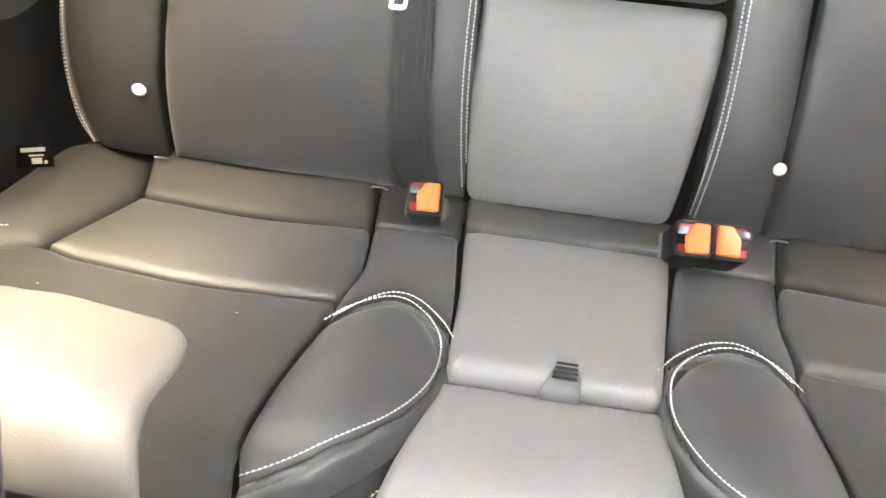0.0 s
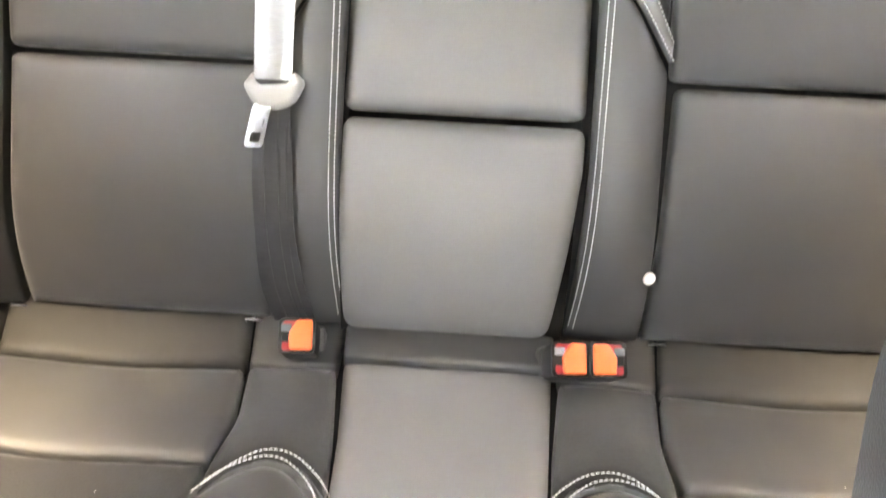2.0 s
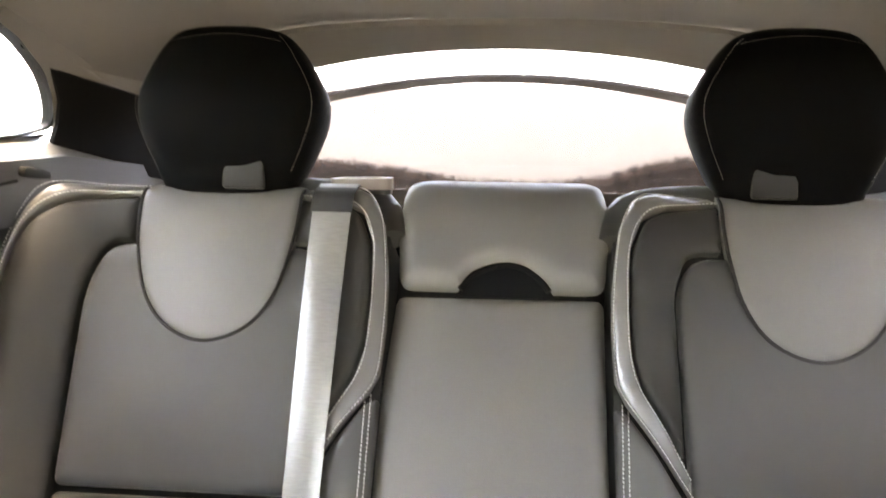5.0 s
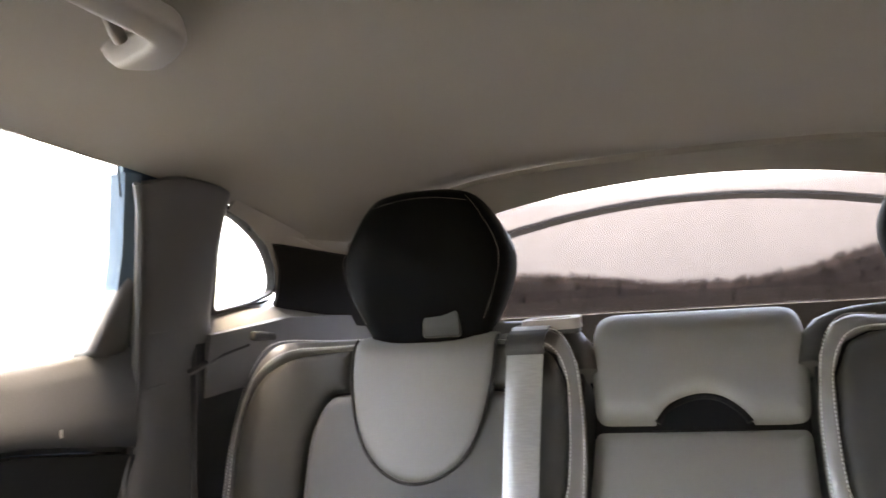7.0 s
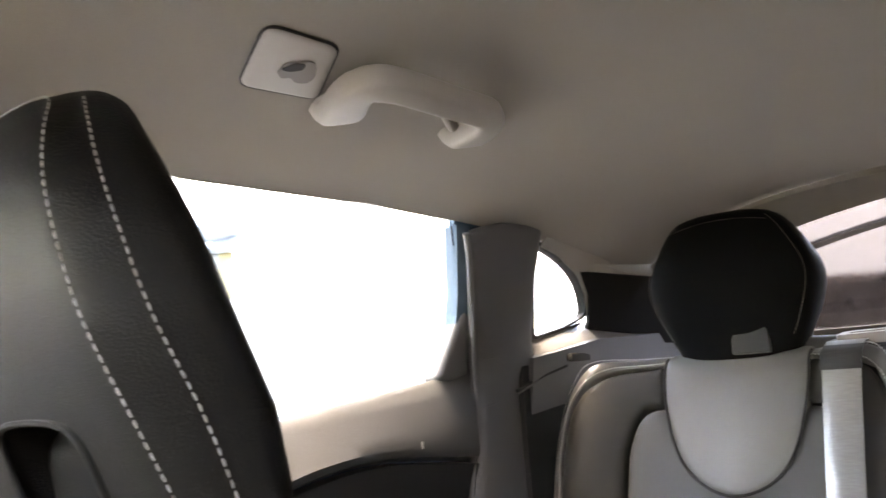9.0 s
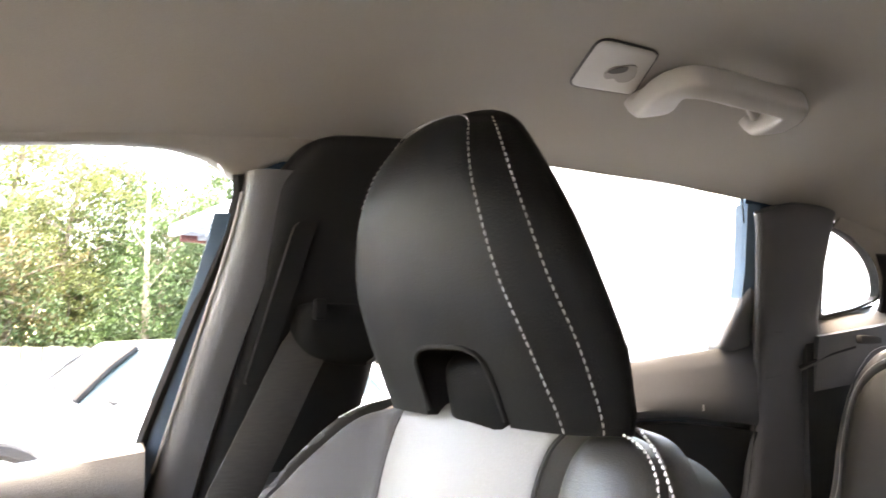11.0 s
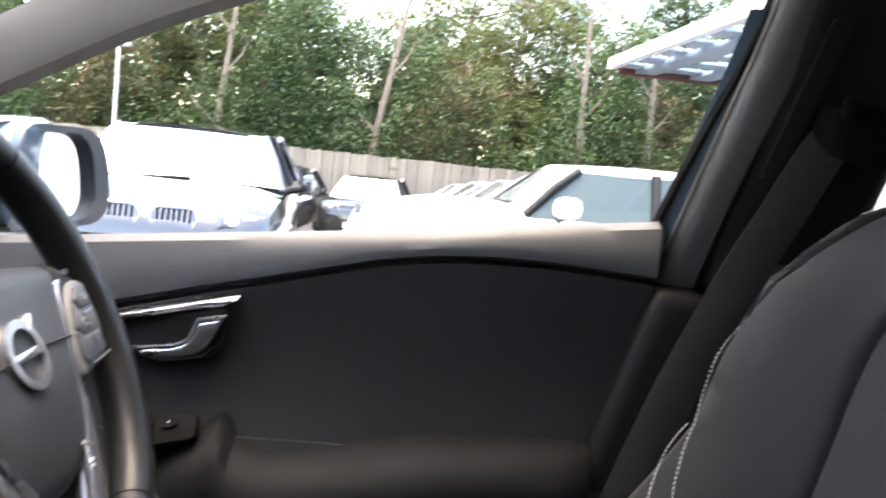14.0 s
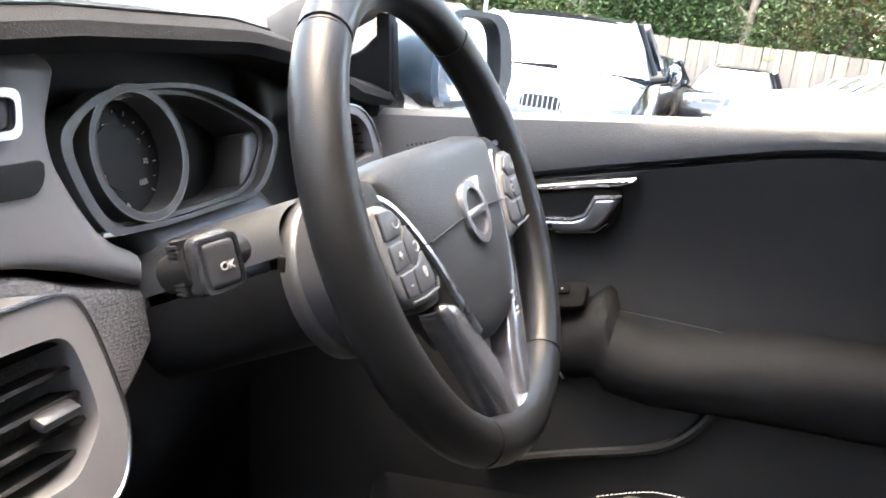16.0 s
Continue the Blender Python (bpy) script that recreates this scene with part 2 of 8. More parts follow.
def leaf_material(name, base):
    """Leaves differ clump by clump and let some light through."""
    m = material(name, base, 0.55, grain=0.4, grain_scale=6, stain=0.7, stain_scale=0.5)
    n, k = m.node_tree.nodes, m.node_tree.links
    geo = n.new("ShaderNodeNewGeometry")
    ramp = n.new("ShaderNodeValToRGB")
    ramp.color_ramp.elements[0].color = (base[0] * 0.7, base[1] * 0.72, base[2] * 0.75, 1)
    ramp.color_ramp.elements[1].color = (base[0] * 1.4, base[1] * 1.25, base[2] * 1.1, 1)
    k.new(geo.outputs["Random Per Island"], ramp.inputs["Fac"])
    co = n.new("ShaderNodeTexCoord")
    mass = n.new("ShaderNodeTexNoise")
    mass.inputs["Scale"].default_value, mass.inputs["Detail"].default_value = 0.9, 3
    k.new(co.outputs["Object"], mass.inputs["Vector"])
    gain = n.new("ShaderNodeMath")
    gain.operation = "MULTIPLY_ADD"
    gain.inputs[1].default_value, gain.inputs[2].default_value = 1.9, 0.05
    k.new(mass.outputs["Fac"], gain.inputs[0])
    hue = n.new("ShaderNodeVectorMath")
    hue.operation = "SCALE"
    k.new(ramp.outputs["Color"], hue.inputs[0])
    k.new(gain.outputs[0], hue.inputs["Scale"])
    k.new(hue.outputs[0], n["Principled BSDF"].inputs["Base Color"])
    tr = n.new("ShaderNodeBsdfTranslucent")
    k.new(hue.outputs[0], tr.inputs["Color"])
    mix = n.new("ShaderNodeMixShader")
    mix.inputs["Fac"].default_value = 0.35
    k.new(n["Principled BSDF"].outputs["BSDF"], mix.inputs[1])
    k.new(tr.outputs["BSDF"], mix.inputs[2])
    k.new(mix.outputs["Shader"], n["Material Output"].inputs["Surface"])
    return m


LEAF_DARK = leaf_material("dark green leaves", (0.050, 0.094, 0.034))
LEAF_LIGHT = leaf_material("yellow-green leaves", (0.112, 0.140, 0.046))
LEAF_RUST = leaf_material("rusty leaves", (0.106, 0.090, 0.037))
HEDGE = material("dark purple-brown leaves", (0.0085, 0.0068, 0.0066), 0.9, grain=0.5, grain_scale=8, stain=0.5, stain_scale=2, spec=0.0)


def glass(name, tint, rough=0.0):
    m = bpy.data.materials.new(name)
    m.use_nodes = True
    b = m.node_tree.nodes["Principled BSDF"]
    b.inputs["Base Color"].default_value = (*tint, 1)
    b.inputs["Roughness"].default_value, b.inputs["IOR"].default_value = rough, 1.45
    b.inputs["Transmission Weight"].default_value = 1.0
    return m


CLEAR_GLASS = glass("clear window glass", (0.97, 0.98, 0.98))
TINTED_GLASS = glass("privacy glass", (0.46, 0.435, 0.44), 0.04)
CAR_GLASS = material("dark car glazing", (0.05, 0.06, 0.065), 0.05, coat=0.8)
# near-white base paints the sky's reflection into the glass
SKY_GLARE_GLAZING = material("car glazing with sky glare in its colour", (0.86, 0.88, 0.89), 0.05, metal=0.6, coat=1.0)
GREEN_GLAZING = material("pale green car glazing", (0.05, 0.075, 0.075), 0.15, spec=0.25)
LENS = material("lamp glass", (0.10, 0.105, 0.11), 0.1, coat=0.3)


# ---- mesh tools ----
def part(name, bm, mat, parent=None, label="", smooth=True):
    """Links a bmesh as one mesh object, under a thing or a part."""
    me = bpy.data.meshes.new(name)
    bmesh.ops.recalc_face_normals(bm, faces=bm.faces)
    bm.to_mesh(me)
    bm.free()
    me.materials.append(mat)
    if smooth:
        me.shade_smooth()
        try:
            me.set_sharp_from_angle(angle=radians(42))
        except AttributeError:
            pass
    ob = new(name, me)
    if parent is not None:
        ob.parent = parent
    if label:
        tagged(ob, label)
    return ob


def thing(name, label, category, group="", kind="", at=None):
    ob = new(name)
    ob.empty_display_size = 0.05
    if at is not None:
        ob.matrix_world = at
    return tagged(ob, label, category, group, kind)


def fillet(corners, step=0.012):
    """A closed outline from corners (u, v, radius), rounded and evenly sampled."""
    n = len(corners)
    raw = []
    for i in range(n):
        p, a, b = Vector(corners[i][:2]), Vector(corners[i - 1][:2]), Vector(corners[(i + 1) % n][:2])
        r = corners[i][2] if len(corners[i]) > 2 else 0.0
        if r <= 0:
            raw.append(p)
            continue
        da, db = a - p, b - p
        ra = min(r, da.length * 0.49)
        rb = min(r, db.length * 0.49)
        s, e = p + da.normalized() * ra, p + db.normalized() * rb
        for j in range(7):
            t = j / 6
            raw.append(s * (1 - t) ** 2 + p * 2 * t * (1 - t) + e * t * t)
    out = []
    for i in range(len(raw)):
        a, b = raw[i], raw[(i + 1) % len(raw)]
        d = (b - a).length
        if d < 1e-5:
            continue
        k = max(1, int(d / step))
        out += [a.lerp(b, j / k) for j in range(k)]
    return out


def curve2(points, step=0.006, closed=False):
    """A smooth line (Catmull-Rom) through points of any dimension, evenly sampled."""
    P = [np.array(p, float) for p in points]
    n = len(P)
    out = []
    for i in range(n if closed else n - 1):
        p1, p2 = P[i], P[(i + 1) % n]
        p0 = P[i - 1] if (closed or i) else 2 * p1 - p2
        p3 = P[(i + 2) % n] if (closed or i < n - 2) else 2 * p2 - p1
        k = max(2, int(np.linalg.norm(p2 - p1) / step))
        for j in range(k):
            t = j / k
            out.append(0.5 * (2 * p1 + (p2 - p0) * t + (2 * p0 - 5 * p1 + 4 * p2 - p3) * t * t + (3 * p1 - p0 - 3 * p2 + p3) * t ** 3))
    if not closed:
        out.append(P[-1])
    return out


def edge_distance(pts, loop):
    a = np.array([[p[0], p[1]] for p in loop])
    b = np.roll(a, -1, 0)
    ab = b - a
    q = np.array(pts)[:, None, :] - a[None]
    t = np.clip((q * ab).sum(2) / np.maximum((ab * ab).sum(1), 1e-12), 0, 1)
    return np.sqrt(((q - t[..., None] * ab) ** 2).sum(2)).min(1)


def inside(pts, loop):
    a = np.array([[p[0], p[1]] for p in loop])
    b = np.roll(a, -1, 0)
    x, y = np.array(pts)[:, 0:1], np.array(pts)[:, 1:2]
    cross = ((a[:, 1] > y) != (b[:, 1] > y)) & (x < (b[:, 0] - a[:, 0]) * (y - a[:, 1]) / np.where(b[:, 1] == a[:, 1], 1e-9, b[:, 1] - a[:, 1]) + a[:, 0])
    return cross.sum(1) % 2 == 1


def pad(corners, surface, round_=0.014, drop=0.010, bulge=0.004, lift=0.0, skirt=0.014, grid=0.022, back=None, step=0.012):
    """A padded panel with rolled edges: an outline in (u, v) laid on surface(u, v, h)."""
    from mathutils.geometry import delaunay_2d_cdt
    loop = fillet(corners, step) if len(corners[0]) < 4 else corners
    us, vs = [p[0] for p in loop], [p[1] for p in loop]
    pts = [Vector((p[0], p[1])) for p in loop]
    n = len(pts)
    rings = [round_ * f for f in (0.12, 0.35, 0.7, 1.1)]
    extra = []
    for d in rings:
        ring = []
        for i in range(n):
            tan = (pts[(i + 1) % n] - pts[i - 1]).normalized()
            ring += [Vector((pts[i].x - tan.y * d, pts[i].y + tan.x * d)), Vector((pts[i].x + tan.y * d, pts[i].y - tan.x * d))]
        dist, ins = edge_distance(ring, loop), inside(ring, loop)
        extra += [p for p, s, k in zip(ring, dist, ins) if k and s > d * 0.93]
    gu, gv = np.arange(min(us), max(us), grid), np.arange(min(vs), max(vs), grid)
    cand = [Vector((u, v)) for u in gu for v in gv]
    if cand:
        dist, ins = edge_distance(cand, loop), inside(cand, loop)
        extra += [p for p, s, k in zip(cand, dist, ins) if k and s > rings[-1] + grid * 0.35]
    verts, _, faces, _, _, _ = delaunay_2d_cdt(pts + extra, [(i, (i + 1) % n) for i in range(n)], [], 1, 1e-6)
    dist = edge_distance(verts, loop)
    top = max(dist.max(), 1e-4)
    bm = bmesh.new()
    made = []
    for p, d in zip(verts, dist):
        k = min(d / round_, 1.0)
        h = lift - drop * (1 - math.sqrt(max(0.0, 1 - (1 - k) ** 2))) + bulge * math.sin(min(d / top, 1) * math.pi / 2)
        made.append(bm.verts.new(surface(p.x, p.y, h)))
    for f in faces:
        if len(set(f)) >= 3:
            try:
                bm.faces.new([made[i] for i in f])
            except ValueError:
                pass
    rim = [e for e in bm.edges if len(e.link_faces) == 1]
    deep = back if back is not None else lift - drop - skirt
    low = {}
    near = {v: p for v, p in zip(made, verts)}
    for e in rim:
        for v in e.verts:
            if v not in low:
                low[v] = bm.verts.new(surface(near[v].x, near[v].y, deep))
    for e in rim:
        a, b = e.verts
        bm.faces.new((a, b, low[b], low[a]))
    for v in [v for v in bm.verts if not v.link_faces]:
        bm.verts.remove(v)
    if back is not None:
        edges = [e for e in bm.edges if len(e.link_faces) == 1]
        bmesh.ops.holes_fill(bm, edges=edges, sides=0)
    return bm


def tube(points, radius, segments=8, closed=False, flat=1.0, bm=None, caps=True, taper=None):
    """A round (or flattened) rod along points in space."""
    bm = bm or bmesh.new()
    P = [Vector(p) for p in points]
    n = len(P)
    rings = []
    up = None
    for i in range(n):
        a = P[i - 1] if (closed or i) else P[i]
        b = P[(i + 1) % n] if (closed or i < n - 1) else P[i]
        t = (b - a).normalized()
        if up is None:
            up = t.orthogonal().normalized()
        up = (up - t * up.dot(t)).normalized()
        side = t.cross(up)
        r = radius * (taper(i / max(1, n - 1)) if taper else 1)
        rings.append([bm.verts.new(P[i] + up * r * math.cos(2 * math.pi * j / segments) * flat + side * r * math.sin(2 * math.pi * j / segments)) for j in range(segments)])
    for i in range(n if closed else n - 1):
        A, B = rings[i], rings[(i + 1) % n]
        for j in range(segments):
            bm.faces.new((A[j], A[(j + 1) % segments], B[(j + 1) % segments], B[j]))
    if caps and not closed:
        bm.faces.new(rings[0][::-1])
        bm.faces.new(rings[-1])
    return bm


def skin(rings, closed_ring=True, caps=True, bm=None):
    """Joins rings of equal length into one skin."""
    bm = bm or bmesh.new()
    R = [[bm.verts.new(p) for p in r] for r in rings]
    m = len(R[0])
    for A, B in zip(R, R[1:]):
        for j in range(m if closed_ring else m - 1):
            bm.faces.new((A[j], A[(j + 1) % m], B[(j + 1) % m], B[j]))
    if caps and closed_ring:
        bm.faces.new(R[0][::-1])
        bm.faces.new(R[-1])
    return bm


def sheet(f, us, vs, thick=0.006):
    """A grid surface f(u, v) with thickness."""
    bm = bmesh.new()
    G = [[bm.verts.new(f(u, v)) for v in vs] for u in us]
    for i in range(len(us) - 1):
        for j in range(len(vs) - 1):
            bm.faces.new((G[i][j], G[i + 1][j], G[i + 1][j + 1], G[i][j + 1]))
    if thick:
        bmesh.ops.recalc_face_normals(bm, faces=bm.faces)
        bmesh.ops.solidify(bm, geom=bm.faces[:], thickness=thick)
    return bm


def block(sx, sy, sz, bevel=0.004, m=None, segments=2, bm=None):
    """A box with rounded edges, centred, placed by m."""
    bm2 = bmesh.new()
    bmesh.ops.create_cube(bm2, size=1, matrix=Matrix.Diagonal((sx, sy, sz, 1)))
    if bevel:
        bmesh.ops.bevel(bm2, geom=bm2.edges[:] + bm2.verts[:], offset=bevel, segments=segments, affect="EDGES", profile=0.5)
    if m is not None:
        bmesh.ops.transform(bm2, matrix=m, verts=bm2.verts[:])
    if bm is None:
        return bm2
    me = bpy.data.meshes.new("tmp")
    bm2.to_mesh(me)
    bm2.free()
    bm.from_mesh(me)
    bpy.data.meshes.remove(me)
    return bm


def slab(corners, surface, h0, h1, bevel=0.0, step=0.02):
    """A plate: an outline in (u, v) with thickness from h0 to h1."""
    loop = fillet(corners, step)
    bm = bmesh.new()
    lo = [bm.verts.new(surface(p[0], p[1], h0)) for p in loop]
    hi = [bm.verts.new(surface(p[0], p[1], h1)) for p in loop]
    n = len(loop)
    bm.faces.new(lo[::-1])
    face = bm.faces.new(hi)
    for i in range(n):
        bm.faces.new((lo[i], lo[(i + 1) % n], hi[(i + 1) % n], hi[i]))
    if bevel:
        bmesh.ops.bevel(bm, geom=list(face.edges), offset=bevel, segments=2, affect="EDGES", profile=0.5)
    return bm


def ring_slab(outer, inner, surface, h0, h1, count=64):
    """A frame between two rounded outlines."""
    def even(loop):
        L = fillet(loop, 0.004)
        P = [np.array((p[0], p[1])) for p in L]
        P.append(P[0])
        s = np.concatenate([[0], np.cumsum([np.linalg.norm(P[i + 1] - P[i]) for i in range(len(P) - 1)])])
        return [np.array([np.interp(k * s[-1] / count, s, [p[c] for p in P]) for c in (0, 1)]) for k in range(count)]
    A, B = even(outer), even(inner)
    k = min(range(count), key=lambda q: sum(np.linalg.norm(A[i] - B[(i + q) % count]) for i in range(0, count, 8)))
    B = B[k:] + B[:k]
    bm = bmesh.new()
    V = [[bm.verts.new(surface(p[0], p[1], h)) for p in loop] for loop, h in ((A, h0), (A, h1), (B, h1), (B, h0))]
    for X, Y in zip(V, V[1:] + V[:1]):
        for i in range(count):
            bm.faces.new((X[i], X[(i + 1) % count], Y[(i + 1) % count], Y[i]))
    return bm


def stitches(path, normal, length=0.0035, pitch=0.0048, radius=0.00075, lean=0.0):
    """A row of sewn threads along a line in space, each thread a small tapered bar."""
    P = [Vector(p) for p in path]
    s = [0.0]
    for a, b in zip(P, P[1:]):
        s.append(s[-1] + (b - a).length)
    bm = bmesh.new()

    def place(d):
        for i in range(len(P) - 1):
            if s[i + 1] >= d:
                return P[i].lerp(P[i + 1], (d - s[i]) / max(1e-9, s[i + 1] - s[i])), (P[i + 1] - P[i]).normalized()
        return P[-1], (P[-1] - P[-2]).normalized()
    d = pitch / 2
    while d < s[-1]:
        c, t = place(d)
        n = normal(c) if callable(normal) else Vector(normal)
        w = t.cross(n).normalized()
        t = (t + w * lean).normalized()
        e = []
        for k, r in ((-0.5, 0.55), (0, 1.1), (0.5, 0.55)):
            q = c + t * length * k + n * (0.0003 if k else 0.0008)
            e.append([bm.verts.new(q + w * radius * r * x + n * radius * r * y) for x, y in ((1, 0), (0, 1), (-1, 0), (0, -0.6))])
        for A, B in zip(e, e[1:]):
            for j in range(4):
                bm.faces.new((A[j], A[(j + 1) % 4], B[(j + 1) % 4], B[j]))
        bm.faces.new(e[0][::-1])
        bm.faces.new(e[-1])
        d += pitch
    return bm


def ribbon(points, width_dirs, width, thick, bm=None):
    """A strap along points; width_dirs gives the direction across it at each point."""
    rings = []
    P = [Vector(p) for p in points]
    for i, p in enumerate(P):
        t = (P[min(i + 1, len(P) - 1)] - P[max(i - 1, 0)]).normalized()
        w = Vector(width_dirs[i]).normalized()
        n = t.cross(w).normalized()
        hw = (width[i] if hasattr(width, "__len__") else width) / 2
        rings.append([p + w * x * hw + n * y * thick / 2 for x, y in ((-1, -0.5), (-0.96, -1), (0.96, -1), (1, -0.5), (1, 0.5), (0.96, 1), (-0.96, 1), (-1, 0.5))])
    return skin(rings, bm=bm)


def bars(surface, items, h=0.0008):
    """Small flat bars (u, v, length, height) standing for writing that cannot be read."""
    bm = bmesh.new()
    for u, v, a, b in items:
        q = [bm.verts.new(surface(u + x * a / 2, v + y * b / 2, h)) for x, y in ((-1, -1), (1, -1), (1, 1), (-1, 1))]
        q2 = [bm.verts.new(surface(u + x * a / 2, v + y * b / 2, 0)) for x, y in ((-1, -1), (1, -1), (1, 1), (-1, 1))]
        bm.faces.new(q)
        for i in range(4):
            bm.faces.new((q[i], q[(i + 1) % 4], q2[(i + 1) % 4], q2[i]))
    return bm


def lettering(name, text, size, m, mat, parent, depth=0.0004):
    """Raised writing in the built-in font, as a mesh."""
    cu = bpy.data.curves.new(name, "FONT")
    cu.body, cu.size, cu.extrude, cu.align_x, cu.align_y = text, size, depth, "CENTER", "CENTER"
    tmp = bpy.data.objects.new("tmp", cu)
    scene.collection.objects.link(tmp)
    me = bpy.data.meshes.new_from_object(tmp.evaluated_get(bpy.context.evaluated_depsgraph_get()))
    bpy.data.objects.remove(tmp)
    me.transform(m)
    me.materials.clear()
    me.materials.append(mat)
    ob = new(name, me)
    ob.parent = parent
    return ob


def plane(origin, u, v):
    """A flat mapping (u, v, h) -> place, h along u x v."""
    o, u, v = Vector(origin), Vector(u).normalized(), Vector(v)
    v = (v - u * v.dot(u)).normalized()
    n = u.cross(v)
    return lambda a, b, h=0.0: o + u * a + v * b + n * h


def lerp_table(table, x):
    xs = [r[0] for r in table]
    return float(np.interp(x, xs, [r[1] for r in table]))


# ---- the car's shell: floor, headliner, sides ----
SILL = [(-1.05, 0.905), (-0.70, 0.942), (-0.35, 0.981), (-0.11, 1.013), (0.20, 1.052), (0.40, 1.078), (0.70, 1.116), (1.05, 1.20)]
TOP = [(-1.05, 0.93), (-0.82, 1.060), (-0.72, 1.110), (-0.64, 1.150), (-0.53, 1.192), (-0.44, 1.228), (-0.30, 1.262), (-0.15, 1.284), (0.0, 1.300), (0.22, 1.314), (0.50, 1.319), (0.64, 1.316), (0.83, 1.310), (1.05, 1.285), (1.25, 1.25)]


def sill_z(y):
    return lerp_table(SILL, y)


def top_z(y):
    return lerp_table(TOP, y)


def side_x(z):
    """How far out the side glass stands at a height: it leans in towards the roof."""
    return 0.705 - (z - 1.02) * 0.4167


def window_map(s):
    """(y, z, h) on the plane of the side glass; h points into the cabin."""
    return lambda y, z, h=0.0: Vector((s * (side_x(z) - h), y, z))


CROWN = [(-0.50, 1.325), (-0.3, 1.362), (0.0, 1.383), (0.4, 1.388), (0.8, 1.390), (1.05, 1.392), (1.17, 1.394), (1.25, 1.395)]


def roof_point(a, y):
    """a runs from -1 (driver's side) to 1 across the headliner."""
    edge_z = top_z(y) + 0.004
    edge_x = side_x(edge_z) - 0.002
    c = lerp_table(CROWN, y)
    x = a * edge_x
    k = abs(a)
    z = edge_z + (c - edge_z) * (1 - (0.25 * k ** 2 + 0.75 * k ** 4.5))
    return Vector((x, y, z))


headliner = tagged(part("ceiling", sheet(roof_point, np.linspace(-1, 1, 49), np.linspace(-0.47, 1.22, 60), -0.008), HEADLINER),
                   "warm grey woven cloth headliner under the car roof", "headliner", kind="structure")
outer_roof = tagged(part("roof_panel", sheet(lambda a, y: roof_point(a, y) + Vector((0.10 * a ** 3 * 0.25, 0, 0.035)), np.linspace(-1, 1, 25), np.linspace(-0.5, 1.3, 26), 0.004), BLUE_PAINT),
                    "pale blue painted steel car roof panel", "car roof", kind="structure")

floor = tagged(part("floor", sheet(lambda x, y: Vector((x, y, 0.235 + (0.10 * math.exp(-(x / 0.12) ** 2)))), np.linspace(-0.72, 0.72, 25), np.linspace(-1.35, 1.75, 12), 0.02), CARPET),
               "black carpeted car floor with a raised centre tunnel", "car floor", kind="structure")


def glass_pane(name, corners, surface, parent, mat=CLEAR_GLASS):
    g = part(name, slab(corners, surface, -0.002, 0.002, step=0.05), mat, parent, smooth=False)
    g.visible_shadow = False
    return g


# rear header arch over the tailgate glass, with its small boot-light housing
def arch_z(x):
    return 1.382 - 0.36 * x * x


header = thing("rear_header", "pale grey cloth-covered header arch above the tailgate glass", "header trim", kind="structure")
part("header_band", sheet(lambda x, k: Vector((x, 1.19 + 0.06 * k, (roof_point(x / (side_x(top_z(1.2)) - 0.012), 1.19).z - 0.002) * (1 - k) + (arch_z(x) - 0.012) * k)), np.linspace(-0.56, 0.56, 41), np.linspace(0, 1, 5), 0.012), HEADLINER, header)
hook = thing("boot_lid_catch", "small grey oval catch plate set in the rear header", "catch plate")
S_hook = plane((0.006, 1.222, 1.3765), (1, 0, 0), (0, 1, -0.25))
hook_plate = part("plate", ring_slab([(-0.034, -0.011, 0.01), (0.034, -0.011, 0.01), (0.034, 0.011, 0.01), (-0.034, 0.011, 0.01)], [(-0.022, -0.005, 0.004), (0.022, -0.005, 0.004), (0.022, 0.005, 0.004), (-0.022, 0.005, 0.004)], S_hook, 0.004, -0.005), LIGHT_PLASTIC, hook)
part("slot", slab([(-0.024, -0.006, 0.004), (0.024, -0.006, 0.004), (0.024, 0.006, 0.004), (-0.024, 0.006, 0.004)], S_hook, 0.005, -0.001), BLACK_PLASTIC, hook)

# tailgate glass, its black surround, spoiler edge
S_tail = plane((0, 1.25, 1.382), (1, 0, 0), (0, 0.72, -0.45))
tailgate = thing("tailgate", "tailgate with privacy glass and a dark lower trim", "tailgate", kind="structure")


def tail_outline(grow=0.0):
    top = [(x, -(arch_z(x) - 1.382) * 1.1 - grow, 0.0) for x in np.linspace(-0.56 - grow, 0.56 + grow, 15)]
    return top + [(0.60 + grow, 0.46 + grow, 0.08), (-0.60 - grow, 0.46 + grow, 0.08)]


glass_pane("tailgate_glass", tail_outline(), S_tail, tailgate, TINTED_GLASS)
part("lower_trim", sheet(lambda x, k: Vector((x, 1.60 + 0.05 * k, 1.160 - 0.62 * k)), np.linspace(-0.68, 0.68, 9), np.linspace(0, 1, 5), 0.03), BLACK_CLOTH, tailgate)
part("spoiler", sheet(lambda x, k: Vector((x, 1.42 + 0.05 * k + 0.05 * (1 - (x / 0.62) ** 2), arch_z(x) - 0.014 - 0.002 * k)), np.linspace(-0.62, 0.62, 25), np.linspace(0, 1, 3), 0.006), BLACK_PLASTIC, tailgate, "dark roof spoiler edge outside the glass")
# luggage cover behind the seats
cover = tagged(part("luggage_cover", sheet(lambda x, y: Vector((x, y, 1.075 + 0.02 * math.sin((y - 1.08) * 5))), np.linspace(-0.60, 0.60, 9), np.linspace(1.10, 1.62, 9), 0.012), BLACK_CLOTH),
               "dark grey luggage cover behind the rear seats", "luggage cover")


